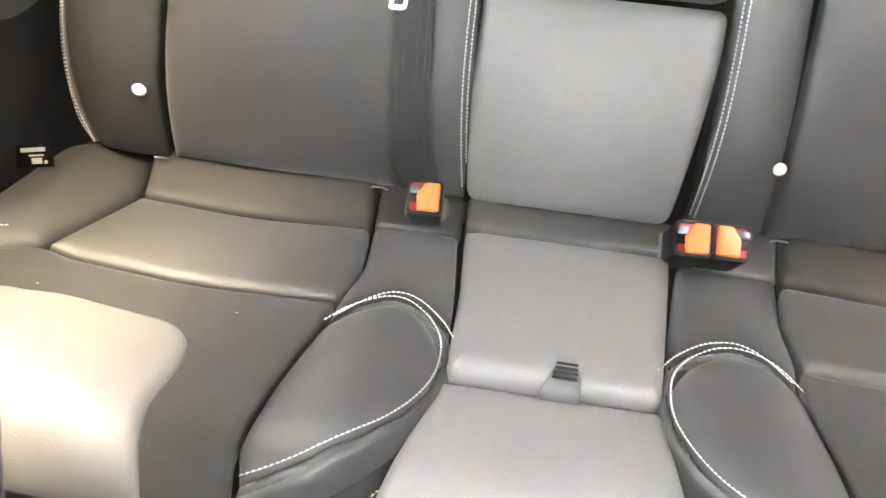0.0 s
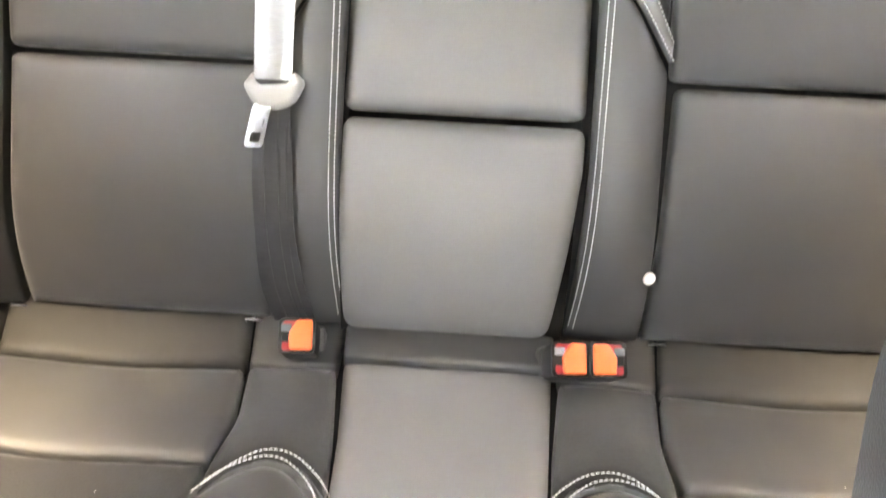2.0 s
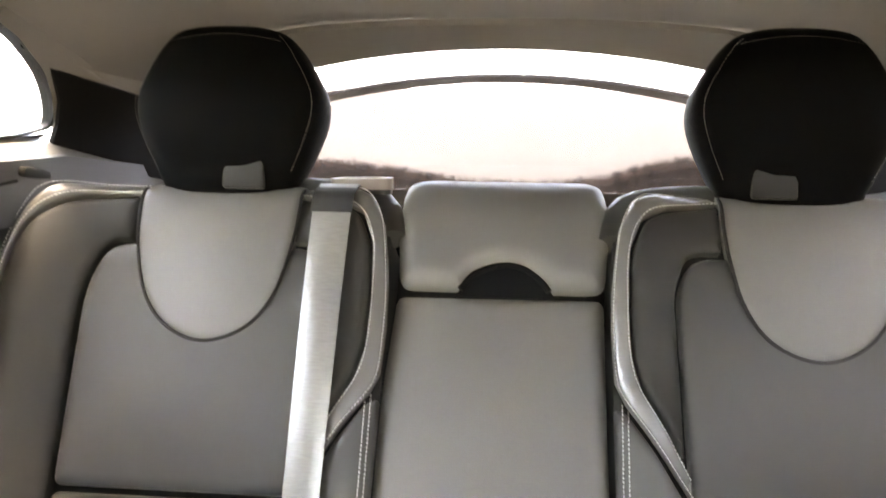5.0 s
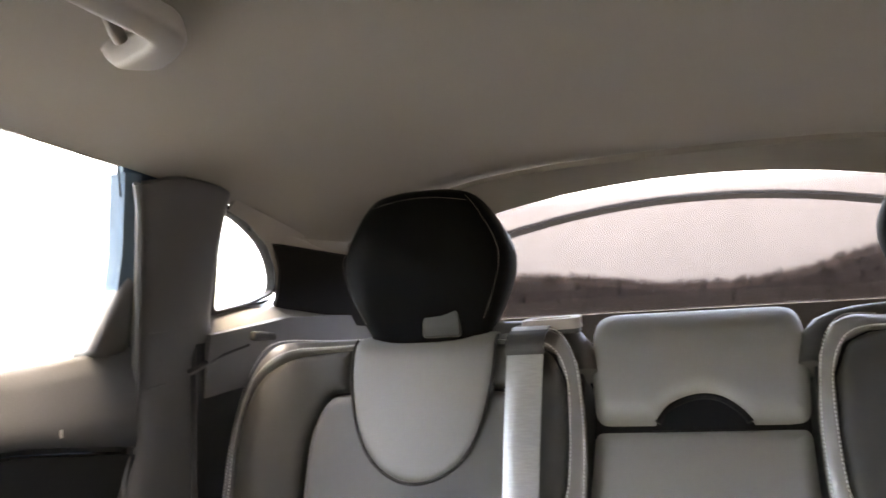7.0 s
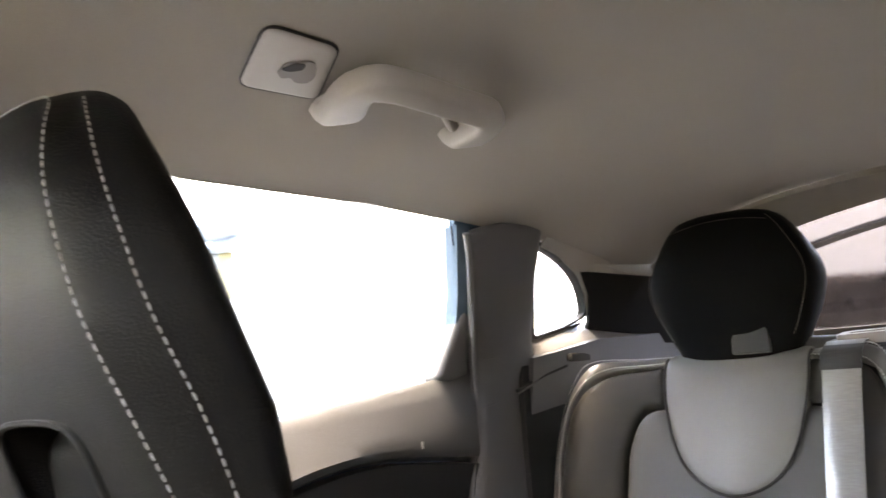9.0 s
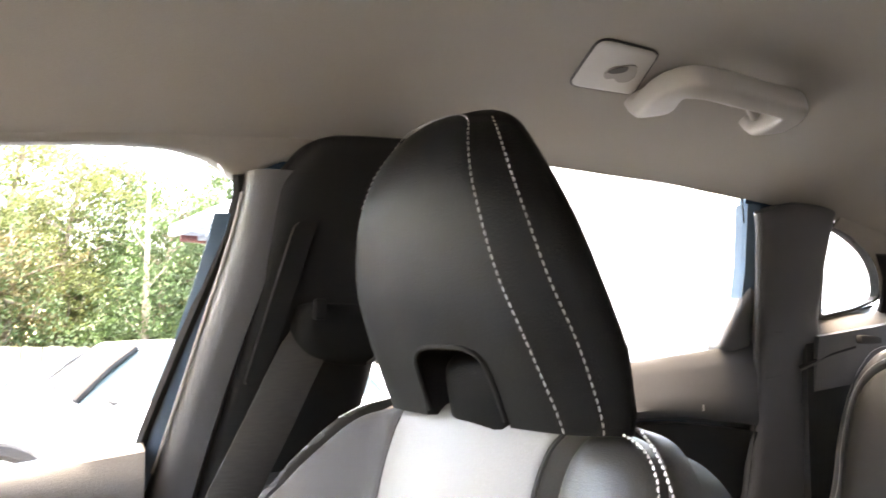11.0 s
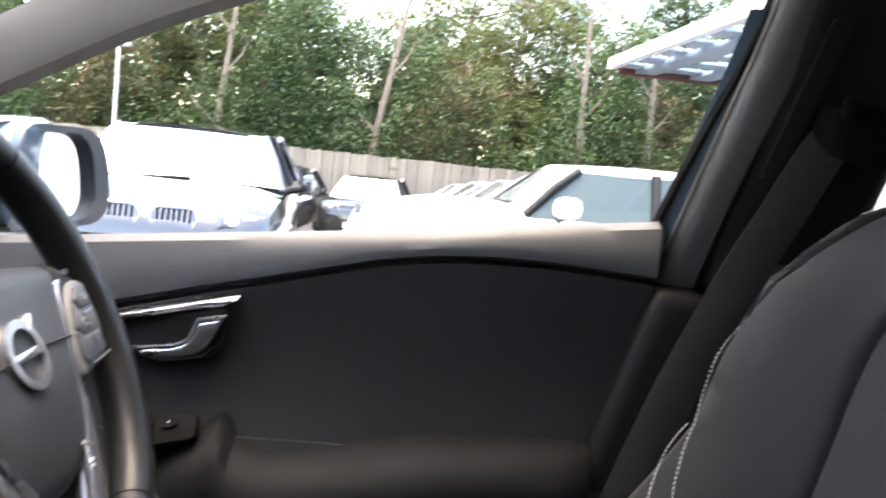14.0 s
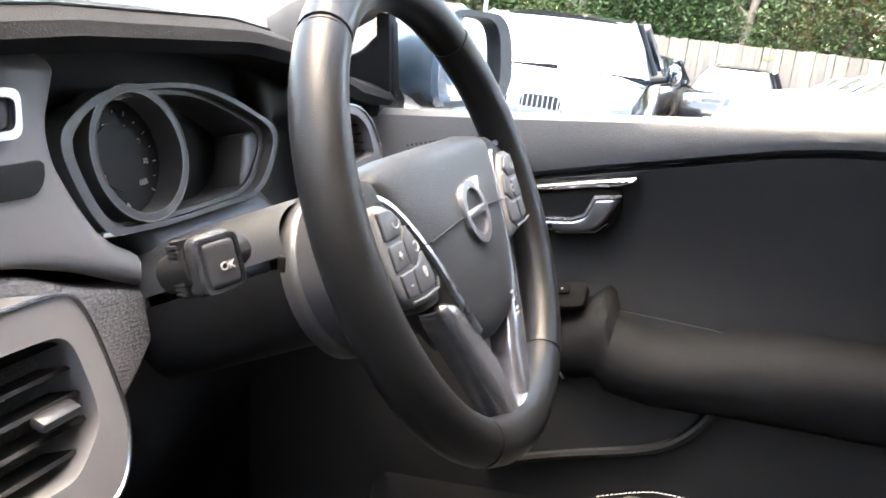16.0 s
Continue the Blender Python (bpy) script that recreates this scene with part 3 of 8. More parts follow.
def car_side(s):
    """Everything fixed along one side: cant rail, pillars, doors, glass."""
    W = window_map(s)
    nm = "driver's" if s < 0 else "passenger's"
    # body frame seen outside the glass
    rail = thing("side_frame", "pale blue painted door frame rail above the %s side glass" % nm, "door frame", kind="structure")
    ys = np.linspace(-0.95, 1.12, 44)
    part("rail", skin([[W(y, top_z(y) + dz, h) for dz, h in ((0.020, -0.03), (0.012, -0.012), (0.05, -0.012), (0.06, -0.04))] for y in ys]), BLUE_PAINT, rail)
    part("seal", tube([W(y, top_z(y) + 0.009, 0.0) for y in ys], 0.003, 6), BLACK_PLASTIC, rail, "black rubber window seal")
    # A pillar
    ap = thing("a_pillar", "grey-beige windscreen pillar trim", "pillar trim", kind="structure")
    rows = []
    for y in np.linspace(-1.02, -0.42, 16):
        z = top_z(y)
        lo = W(y, z, 0.004)
        rows.append([lo, W(y, z + 0.006, 0.026), Vector((s * (side_x(z) - 0.052), y + 0.012, z + 0.042)), Vector((s * (side_x(z) - 0.050), y + 0.004, z + 0.066)), Vector((s * (side_x(z) - 0.02), y, z + 0.07)), W(y, z + 0.03, -0.02)])
    part("pillar_trim", skin(rows), PILLAR_FABRIC, ap)
    # B pillar
    bp = thing("b_pillar", "black upper and charcoal lower centre pillar trim", "pillar trim", kind="structure")
    up = [(-0.038, 1.258), (-0.014, 1.296), (0.010, 1.305), (0.075, 1.312), (0.110, 1.316), (0.108, 1.10), (0.100, 0.98), (-0.030, 0.945), (-0.062, 0.946), (-0.058, 1.01), (-0.044, 1.10)]
    part("upper_trim", pad([(y, z, 0.012) for y, z in up], lambda y, z, h: Vector((s * (side_x(z) - 0.028 - h - 0.02 * math.sin(max(0, min(1, (y + 0.1) / 0.26)) * math.pi)), y, z)), 0.02, 0.014, 0.0, back=-0.03, grid=0.03), BLACK_PLASTIC, bp)
    lip_y = lambda z: lerp_table([(0.94, -0.106), (1.0, -0.096), (1.06, -0.0865), (1.12, -0.0775), (1.17, -0.0690), (1.21, -0.0635), (1.24, -0.0610), (1.268, -0.0605)], z)
    far_y = lambda z: lerp_table([(0.94, -0.085), (1.0, -0.078), (1.06, -0.070), (1.12, -0.0595), (1.17, -0.0500), (1.21, -0.0435), (1.24, -0.0400), (1.268, -0.039)], z)
    zs = np.linspace(0.945, 1.268, 18)
    # front edge greyer than the black trim: window light put into its colour
    part("lit_edge", skin([[W(lip_y(z) + 0.001, z, 0.002), W(lip_y(z) + 0.002, z, 0.014), W(lip_y(z) * 0.7 + far_y(z) * 0.3, z, 0.026), W(far_y(z), z, 0.036), W(far_y(z) + 0.018, z, 0.040), W(far_y(z) + 0.030, z, 0.026)] for z in zs], closed_ring=False), PILLAR_GREY, bp, "front edge of the pillar, greyed as if lit")
    part("painted_strip", skin([[W(lip_y(z) - 0.018, z, 0.001), W(lip_y(z) - 0.010, z, 0.005), W(lip_y(z) + 0.001, z, 0.007), W(lip_y(z) + 0.001, z, 0.001)] for z in zs[1:-2]]), BLUE_PAINT, bp, "blue-grey painted strip of the door frame")
    part("window_seal", tube([W(y, z, 0.002) for y, z in ((-0.120, 0.955), (-0.110, 1.025), (-0.0925, 1.10), (-0.0755, 1.165), (-0.064, 1.215), (-0.0605, 1.248), (-0.064, 1.266))], 0.006, 6), BLACK_PLASTIC, bp, "black rubber window seal")
    part("seal_lip", tube([W(lip_y(z), z, 0.012) for z in zs[2:-1]], 0.0015, 5), LIGHT_PLASTIC, bp, "pale seal lip")
    part("lower_trim", pad([(-0.112, 0.942, 0.012), (-0.05, 0.940, 0.01), (0.12, 0.965, 0.02), (0.11, 0.30, 0.02), (-0.22, 0.30, 0.02), (-0.185, 0.70, 0.03)], lambda y, z, h: Vector((s * (0.672 - h), y, z)), 0.02, 0.014, 0.0, back=-0.05, grid=0.06), BLACK_PLASTIC, bp)
    part("body_post", skin([[W(y + 0.012, z, -0.01), W(y + 0.034, z, -0.05), W(y + 0.20, z, -0.05), W(y + 0.20, z, -0.01)] for y, z in ((-0.112, 0.95), (-0.095, 1.08), (-0.075, 1.19), (-0.064, 1.255), (-0.05, 1.285))]), BLUE_PAINT, bp, "pale blue painted steel post")
    part("recess", slab([(-0.018, 1.222, 0.008), (0.004, 1.226, 0.006), (-0.018, 1.075, 0.006), (-0.038, 1.070, 0.006)], lambda y, z, h: Vector((s * (side_x(z) - 0.050 - h), y, z)), -0.004, 0.002), BLACK_PLASTIC, bp)
    part("corner_trim", pad([(-0.440, 1.2265, 0.002), (-0.300, 1.2605, 0.03), (-0.215, 1.2735, 0.03), (-0.168, 1.2790, 0.004), (-0.127, 1.282, 0.02), (-0.092, 1.2765, 0.01), (-0.064, 1.262, 0.004), (-0.020, 1.285, 0.004), (0.150, 1.300, 0.004), (0.150, 1.335, 0.004), (-0.060, 1.318, 0.004), (-0.168, 1.298, 0.004), (-0.215, 1.290, 0.004), (-0.300, 1.276, 0.004), (-0.440, 1.242, 0.002)], lambda y, z, h: W(y, z, 0.004 + h), 0.006, 0.004, 0.0, grid=0.02, step=0.008), HEADLINER, bp, "cloth corner above the front window")
    # C pillar
    cp = thing("c_pillar", "mid grey rear pillar trim with a pale upper rim", "pillar trim", kind="structure")
    cx_ = lambda z: min(side_x(z), 0.672 + 0.11 * max(0, 0.93 - z))
    part("pillar_trim", pad([(0.664, 1.303, 0.006), (0.700, 1.316, 0.02), (0.737, 1.325, 0.02), (0.800, 1.327, 0.02), (0.836, 1.322, 0.008), (0.839, 1.300, 0.01), (0.852, 1.246, 0.01), (0.881, 1.168, 0.01), (0.900, 1.140, 0.02), (0.955, 1.126, 0.02), (0.953, 1.105, 0.02), (0.960, 1.058, 0.02), (0.966, 0.985, 0.03), (0.955, 0.90, 0.03), (0.90, 0.70, 0.05), (0.86, 0.36, 0.05), (0.62, 0.36, 0.05), (0.68, 0.70, 0.06), (0.735, 0.90, 0.05), (0.754, 1.005, 0.03), (0.765, 1.072, 0.02), (0.748, 1.136, 0.03), (0.735, 1.167, 0.02), (0.707, 1.226, 0.02), (0.680, 1.276, 0.01)],
         lambda y, z, h: Vector((s * (cx_(z) - 0.024 - h), y, z)), 0.020, 0.010, 0.004, back=-0.03, grid=0.03), REAR_PILLAR_GREY, cp)
    for za, zb, ya in ((1.138, 1.141, 0.750), (1.071, 1.076, 0.772)):
        part("seam_line", tube([Vector((s * (cx_(za) - 0.0290), ya, za)), Vector((s * (cx_(zb) - 0.0300), ya + 0.034, zb))], 0.0012, 5), SOFT_PLASTIC, cp, "pale seam edge")
    part("belt_slot", tube([Vector((s * x, y, z)) for x, y, z in ((0.640, 0.850, 1.089), (0.634, 0.868, 1.096), (0.621, 0.905, 1.110), (0.608, 0.948, 1.122))], 0.0030, 6), FOAM, cp, "dark belt slot")
    part("slot_lip", tube([Vector((s * x, y, z)) for x, y, z in ((0.636, 0.845, 1.084), (0.629, 0.870, 1.094), (0.623, 0.890, 1.102))], 0.0016, 5), SOFT_PLASTIC, cp)
    part("side_panel", pad([(0.962, 1.095, 0.02), (1.00, 1.10, 0.02), (1.02, 1.00, 0.03), (1.00, 0.80, 0.04), (0.93, 0.45, 0.05), (0.88, 0.45, 0.02), (0.955, 0.80, 0.03), (0.972, 0.985, 0.03)], lambda y, z, h: Vector((s * (0.645 - h), y, z)), 0.016, 0.010, 0.004, back=-0.03, grid=0.04), CORNER_GREY, cp, "mid grey moulded side panel beside the seat")
    part("door_frame_edge", skin([[W(y, z, -0.016), W(y, z, 0.006), W(y + 0.020, z, 0.012), W(y + 0.026, z, -0.016)] for y, z in ((0.648, 1.314), (0.659, 1.29), (0.672, 1.26), (0.686, 1.23), (0.698, 1.19), (0.708, 1.15), (0.714, 1.10))]), BLUE_PAINT, cp, "blue-grey painted door frame edge")
    part("body_post", skin([[W(y + 0.010, z, -0.014), W(y + 0.016, z, -0.030), W(y + 0.20, z, -0.05), W(y + 0.19, z, -0.014)] for y, z in ((0.652, 1.33), (0.662, 1.30), (0.674, 1.265), (0.688, 1.23), (0.700, 1.19), (0.709, 1.15), (0.715, 1.11), (0.718, 1.06))]), BLUE_PAINT, cp, "blue-grey painted steel post")
    part("inner_lining", sheet(lambda y, k: Vector((s * 0.682, y, 0.28 + 0.88 * k)), np.linspace(0.72, 1.0, 5), np.linspace(0, 1, 5), 0.006), DARK_PLASTIC, cp)
    # seal coloured grey to carry the bright highlight along the pillar edge
    part("seal_highlight", tube([Vector((s * (cx_(z) - 0.018), y, z)) for y, z in ((0.658, 1.302), (0.676, 1.276), (0.701, 1.226), (0.729, 1.167), (0.744, 1.136), (0.761, 1.074), (0.750, 1.003), (0.731, 0.90), (0.68, 0.72))], 0.0045, 6), SOFT_PLASTIC, cp, "rubber door seal with its highlight painted grey")
    # quarter glass and D pillar
    qw = thing("quarter_window", "small fixed quarter window behind the rear door", "window", kind="structure")
    Q = [(0.841, 1.306, 0.008), (0.914, 1.293, 0.04), (0.986, 1.267, 0.04), (1.030, 1.235, 0.03), (1.050, 1.205, 0.015), (0.983, 1.184, 0.01), (0.906, 1.170, 0.006)]
    glass_pane("pane", [(y * 1.0, z, r) for y, z, r in Q], W, qw)
    part("frame", ring_slab([(0.835, 1.312, 0.008), (0.916, 1.299, 0.04), (0.989, 1.273, 0.04), (1.035, 1.239, 0.03), (1.057, 1.203, 0.015), (0.985, 1.179, 0.01), (0.900, 1.164, 0.006)], Q, W, -0.012, 0.006), BLACK_PLASTIC, qw)
    dp = thing("rear_quarter_trim", "black rear quarter panel with a ledge coloured pale as lit", "quarter trim", kind="structure")
    edge = lambda b: W(lerp_table([(0, 1.062), (0.45, 1.056), (0.75, 1.035), (1, 0.992)], b), lerp_table([(0, 1.165), (0.45, 1.205), (0.75, 1.240), (1, 1.274)], b), 0.004)
    part("upper_panel", sheet(lambda a, b: edge(b) * (1 - a) + Vector((s * (0.565 - 0.055 * b), 1.405, 1.150 + 0.114 * b)) * a, np.linspace(0, 1, 9), np.linspace(0, 1, 9), 0.008), BLACK_CLOTH, dp, "black rear corner panel")
    part("cloth_corner", sheet(lambda a, b: roof_point(s * 0.99, 0.965 + 0.27 * a) * (1 - b) + (edge(1.0) * (1 - 0.66 * a) + Vector((s * 0.510, 1.405, 1.264)) * 0.66 * a) * b, np.linspace(0, 1, 9), np.linspace(0, 1, 4), 0.006), HEADLINER, dp, "cloth-covered corner above the black panel")
    # ledge top, its window light painted in as paler grey
    part("ledge", sheet(lambda a, b: Vector((s * (0.650 - 0.010 * a - (0.036 * b + 0.012 * b * b) * (0.35 + 0.65 * min(1, a * 5))), 0.880 + 0.60 * a, 1.170 + 0.020 * min(1, a * 4) + 0.010 * a - 0.020 * b - 0.014 * b * b * (1 - a))), np.linspace(0, 1, 17), np.linspace(0, 1, 7), 0.012), LIT_LEDGE_GREY, dp, "grey moulded ledge under the quarter window, paled as if lit")
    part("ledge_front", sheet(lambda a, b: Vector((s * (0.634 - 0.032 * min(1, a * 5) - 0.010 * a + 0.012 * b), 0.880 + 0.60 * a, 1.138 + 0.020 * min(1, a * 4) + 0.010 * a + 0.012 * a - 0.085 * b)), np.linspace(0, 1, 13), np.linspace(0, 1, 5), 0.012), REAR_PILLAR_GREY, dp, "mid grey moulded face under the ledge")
    part("arch_filler", sheet(lambda y, k: W(y, lerp_table([(0.86, 1.304), (0.914, 1.2945), (0.986, 1.2685), (1.030, 1.237), (1.052, 1.205), (1.075, 1.19)], y), 0.002) * (1 - k) + (roof_point(s * 0.985, y) + Vector((0, 0, 0.003))) * k, np.linspace(0.86, 1.075, 14), np.linspace(0, 1, 4), 0.004), HEADLINER, dp, "cloth edge round the quarter window")
    part("corner_backing", sheet(lambda a, b: edge(1.0) * (1 - a) + Vector((s * 0.510, 1.405, 1.264)) * a + Vector((s * 0.012, 0.004, -0.01 + 0.075 * b)), np.linspace(0, 0.85, 7), np.linspace(0, 1, 3), 0.004), HEADLINER, dp, "cloth-covered rear corner")
    part("belt_mouth", block(0.012, 0.060, 0.014, 0.004, Matrix.Translation((s * 0.600, 0.975, 1.134))), FOAM, dp, "dark belt opening")
    part("side_lining", sheet(lambda a, b: Vector((s * (0.655), 0.86 + 0.80 * a, 0.30 + 0.84 * b)), np.linspace(0, 1, 6), np.linspace(0, 1, 6), 0.02), DARK_PLASTIC, dp)
    # outer body below the glass
    body = thing("body_side", "pale blue painted outer body side below the windows", "car body", kind="structure")
    part("panel", sheet(lambda y, k: Vector((s * (0.80 + 0.08 * math.sin(k * math.pi)), y, (sill_z(y) - 0.012) * (1 - k) + 0.22 * k)), np.linspace(-1.45, 1.7, 26), np.linspace(0, 1, 9), 0.006), BLUE_PAINT, body)
    part("sill_cap", sheet(lambda y, k: Vector((s * ((side_x(sill_z(y)) + 0.004) * (1 - k) + 0.802 * k), y, sill_z(y) - 0.006 - 0.008 * k)), np.linspace(-1.0, 1.05, 23), np.linspace(0, 1, 3), 0.004), BLACK_PLASTIC, body, "black outer window seal strip")


car_side(-1)
car_side(1)


# ---- doors ----
CREASE = [(-1.0, 0.80), (-0.68, 0.878), (-0.59, 0.902), (-0.53, 0.916), (-0.41, 0.946), (-0.35, 0.956), (-0.29, 0.960), (-0.23, 0.961), (-0.10, 0.953)]
REAR_CREASE = [(-0.02, 0.90), (0.30, 0.975), (0.415, 1.006), (0.466, 1.014), (0.52, 1.019), (0.58, 1.019), (0.63, 1.0145), (0.73, 1.0035), (0.80, 0.995)]


def front_door(s):
    d = thing("front_door", "charcoal front door card with armrest, pull handle and bottle pocket", "car door")
    X = lambda x, y, z: Vector((s * x, y, z))
    ys = np.linspace(-1.0, -0.112, 40)
    # upper band from the glass to the crease
    prof = []
    for y in ys:
        a, b = sill_z(y), lerp_table(CREASE, y)
        prof.append([X(0.716, y, a - 0.004), X(0.700, y, a + 0.001), X(0.688, y, a - 0.006), X(0.684, y, a * 0.6 + b * 0.4), X(0.681, y, b + 0.008), X(0.684, y, b), X(0.696, y, b - 0.005), X(0.72, y, b - 0.005)])
    part("upper_trim", skin(prof), SOFT_PLASTIC, d, "grey grained soft upper door trim")
    # main insert
    part("insert", sheet(lambda y, k: X(0.700 + 0.014 * math.sin(k * math.pi), y, (lerp_table(CREASE, y) - 0.007) * (1 - k) + 0.735 * k), ys, np.linspace(0, 1, 9), 0.012), DOOR_BLACK, d, "black fabric-look door insert")
    # armrest: a long bulging shelf
    rows = []
    for y in np.linspace(-0.66, -0.165, 60):
        zt = lerp_table([(-0.66, 0.715), (-0.61, 0.735), (-0.576, 0.752), (-0.560, 0.768), (-0.552, 0.766), (-0.543, 0.743), (-0.50, 0.734), (-0.45, 0.741), (-0.40, 0.753), (-0.34, 0.761), (-0.26, 0.765), (-0.16, 0.764)], y)
        w = lerp_table([(-0.66, 0.010), (-0.60, 0.050), (-0.54, 0.066), (-0.35, 0.072), (-0.20, 0.058), (-0.16, 0.030)], y)
        zl = zt * 0.5 + 0.380
        rows.append([X(0.705, y, zt), X(0.690 - w * 0.35, y, zt - 0.002), X(0.690 - w * 0.65, y, zt - 0.008), X(0.690 - w * 0.85, y, zt - 0.017), X(0.690 - w * 0.96, y, zt - 0.029), X(0.690 - w, y, zt - 0.042), X(0.690 - w * 0.98, y, zl - 0.062), X(0.690 - w * 0.86, y, zl - 0.080), X(0.690 - w * 0.5, y, zl - 0.096), X(0.705, y, zl - 0.102)])
    part("armrest", skin(rows), ARM_GRAIN, d, "charcoal padded armrest")
    part("lower_panel", sheet(lambda y, k: X(0.690 - 0.030 * math.sin(k * math.pi) * (1 if y > -0.8 else 0.6), y, 0.742 * (1 - k) + 0.32 * k), ys, np.linspace(0, 1, 10), 0.012), DARK_PLASTIC, d)
    part("pocket_lip", tube(curve2([X(0.645, -0.66, 0.533), X(0.645, -0.637, 0.545), X(0.644, -0.573, 0.572), X(0.644, -0.482, 0.606), X(0.646, -0.445, 0.634), X(0.656, -0.424, 0.664)], 0.01), 0.006, 8), DARK_PLASTIC, d, "dark moulded lip of the door pocket")
    part("pocket", pad([(-0.82, 0.34, 0.03), (-0.30, 0.34, 0.05), (-0.40, 0.60, 0.05), (-0.52, 0.556, 0.05), (-0.82, 0.50, 0.02)], lambda y, z, h: X(0.655 - h, y, z), 0.03, 0.02, 0.012, back=-0.03, grid=0.05), DARK_PLASTIC, d)
    # pull handle: long silver blade, dark cup, hooked lever
    blade = [(-0.70, 0.852, 0.004), (-0.675, 0.866, 0.004), (-0.586, 0.888, 0.02), (-0.548, 0.897, 0.004), (-0.546, 0.889, 0.005), (-0.562, 0.882, 0.01), (-0.600, 0.875, 0.02), (-0.672, 0.857, 0.004), (-0.70, 0.846, 0.004)]
    Y = lambda y, z, h=0.0: X(0.690 - h, y, z)
    hb = part("handle_blade", pad(blade, Y, 0.005, 0.004, 0.003, lift=0.010, skirt=0.012, grid=0.02, step=0.006), CHROME, d, "brushed chrome handle blade")
    part("handle_cup", pad([(-0.690, 0.853, 0.01), (-0.60, 0.873, 0.02), (-0.562, 0.880, 0.01), (-0.560, 0.850, 0.015), (-0.570, 0.825, 0.02), (-0.625, 0.815, 0.02), (-0.680, 0.828, 0.02)], Y, 0.006, 0.004, 0.0, lift=0.002, grid=0.02, step=0.006), BLACK_PLASTIC, d)
    lever = [(-0.655, 0.832, 0.003), (-0.610, 0.838, 0.01), (-0.598, 0.845, 0.008), (-0.590, 0.866, 0.006), (-0.561, 0.872, 0.004), (-0.563, 0.866, 0.004), (-0.572, 0.845, 0.01), (-0.585, 0.828, 0.015), (-0.625, 0.820, 0.01), (-0.648, 0.826, 0.006)]
    part("handle_lever", pad(lever, Y, 0.005, 0.004, 0.003, lift=0.012, skirt=0.012, grid=0.02, step=0.006), SILVER, d, "silver door release lever")
    part("lever_edge", tube([Y(y, z, 0.0135) for y, z in ((-0.655, 0.8325), (-0.610, 0.8385), (-0.597, 0.846), (-0.589, 0.867), (-0.561, 0.8725))], 0.0022, 6), CHROME, d)
    part("cup_rim", tube([Y(y, z, 0.004) for y, z in ((-0.648, 0.825), (-0.625, 0.8185), (-0.585, 0.8265), (-0.572, 0.838))], 0.0014, 5), SILVER, d)
    # window switches on the armrest's front
    S_sw = plane(X(0.655, -0.610, 0.757), (0, -s * 0.2 + 1.0, 0.28), (s * 0.55, 0, 0.75))
    sw = part("switch_panel", slab([(-0.030, -0.016, 0.006), (0.030, -0.016, 0.006), (0.034, 0.012, 0.008), (-0.030, 0.016, 0.006)], S_sw, -0.01, 0.003, 0.001), BLACK_CLOTH, d)
    for u, v in ((-0.018, 0.006), (-0.018, -0.007), (0.006, 0.004)):
        k = part("switch", slab([(u - 0.008, v - 0.005, 0.003), (u + 0.008, v - 0.005, 0.003), (u + 0.008, v + 0.005, 0.003), (u - 0.008, v + 0.005, 0.003)], S_sw, 0.002, 0.006, 0.001), BLACK_CLOTH, sw)
        part("switch_mark", bars(lambda a, b, h=0: S_sw(a, b, 0.006 + h), [(u, v, 0.002, 0.002)]), MARK, sw)
    part("grip_edge", tube([X(0.632, -0.655, 0.700), X(0.628, -0.625, 0.706), X(0.626, -0.600, 0.690), X(0.626, -0.585, 0.672)], 0.004, 6, taper=lambda k: 0.4 + 0.6 * math.sin(k * math.pi)), CHROME, d, "chrome accent on the armrest's nose")
    # speaker grille and mirror corner
    part("speaker_grille", pad([(-0.83, 0.876, 0.006), (-0.785, 0.899, 0.02), (-0.735, 0.906, 0.01), (-0.725, 0.895, 0.006), (-0.77, 0.880, 0.01)], lambda y, z, h=0.0: X(0.680 - h, y, z), 0.004, 0.003, 0.001, lift=0.006, grid=0.02, step=0.006), DARK_PLASTIC, d, "small perforated speaker grille")
    dots = [(-0.812 + 0.0055 * i + 0.00275 * (j % 2), 0.8815 + 0.0046 * j + 0.0018 * i * 0.9, 0.0026, 0.0026) for j in range(3) for i in range(15) if -0.815 < -0.812 + 0.0055 * i < -0.735]
    part("grille_holes", bars(lambda a, b, h=0: X(0.680 - 0.0076 - h, a, b), dots, 0.0002), FOAM, d)
    W = window_map(s)
    part("mirror_corner", pad([(-0.905, 0.924, 0.01), (-0.862, 0.930, 0.01), (-0.856, 1.03, 0.006), (-0.90, 0.99, 0.01), (-0.985, 0.945, 0.01)], lambda y, z, h: W(y, z, 0.006 + h), 0.01, 0.008, 0.0, grid=0.03), BLACK_PLASTIC, d, "black triangular corner cover")
    part("corner_post", skin([[W(y, z, -0.012), W(y, z, 0.010), W(y + 0.016, z, 0.010), W(y + 0.016, z, -0.012)] for y, z in ((-0.882, 0.922), (-0.872, 1.035))]), BLACK_PLASTIC, d)
    glass_pane("window_pane", [(-0.862, 0.905, 0), (-0.862, 1.030, 0)] + [(y, top_z(y) + 0.004, 0) for y in np.linspace(-0.84, -0.16, 14)] + [(-0.072, 1.275, 0.03), (-0.075, 1.19, 0), (-0.095, 1.10, 0), (-0.115, 0.99, 0)], W, d)
    return d


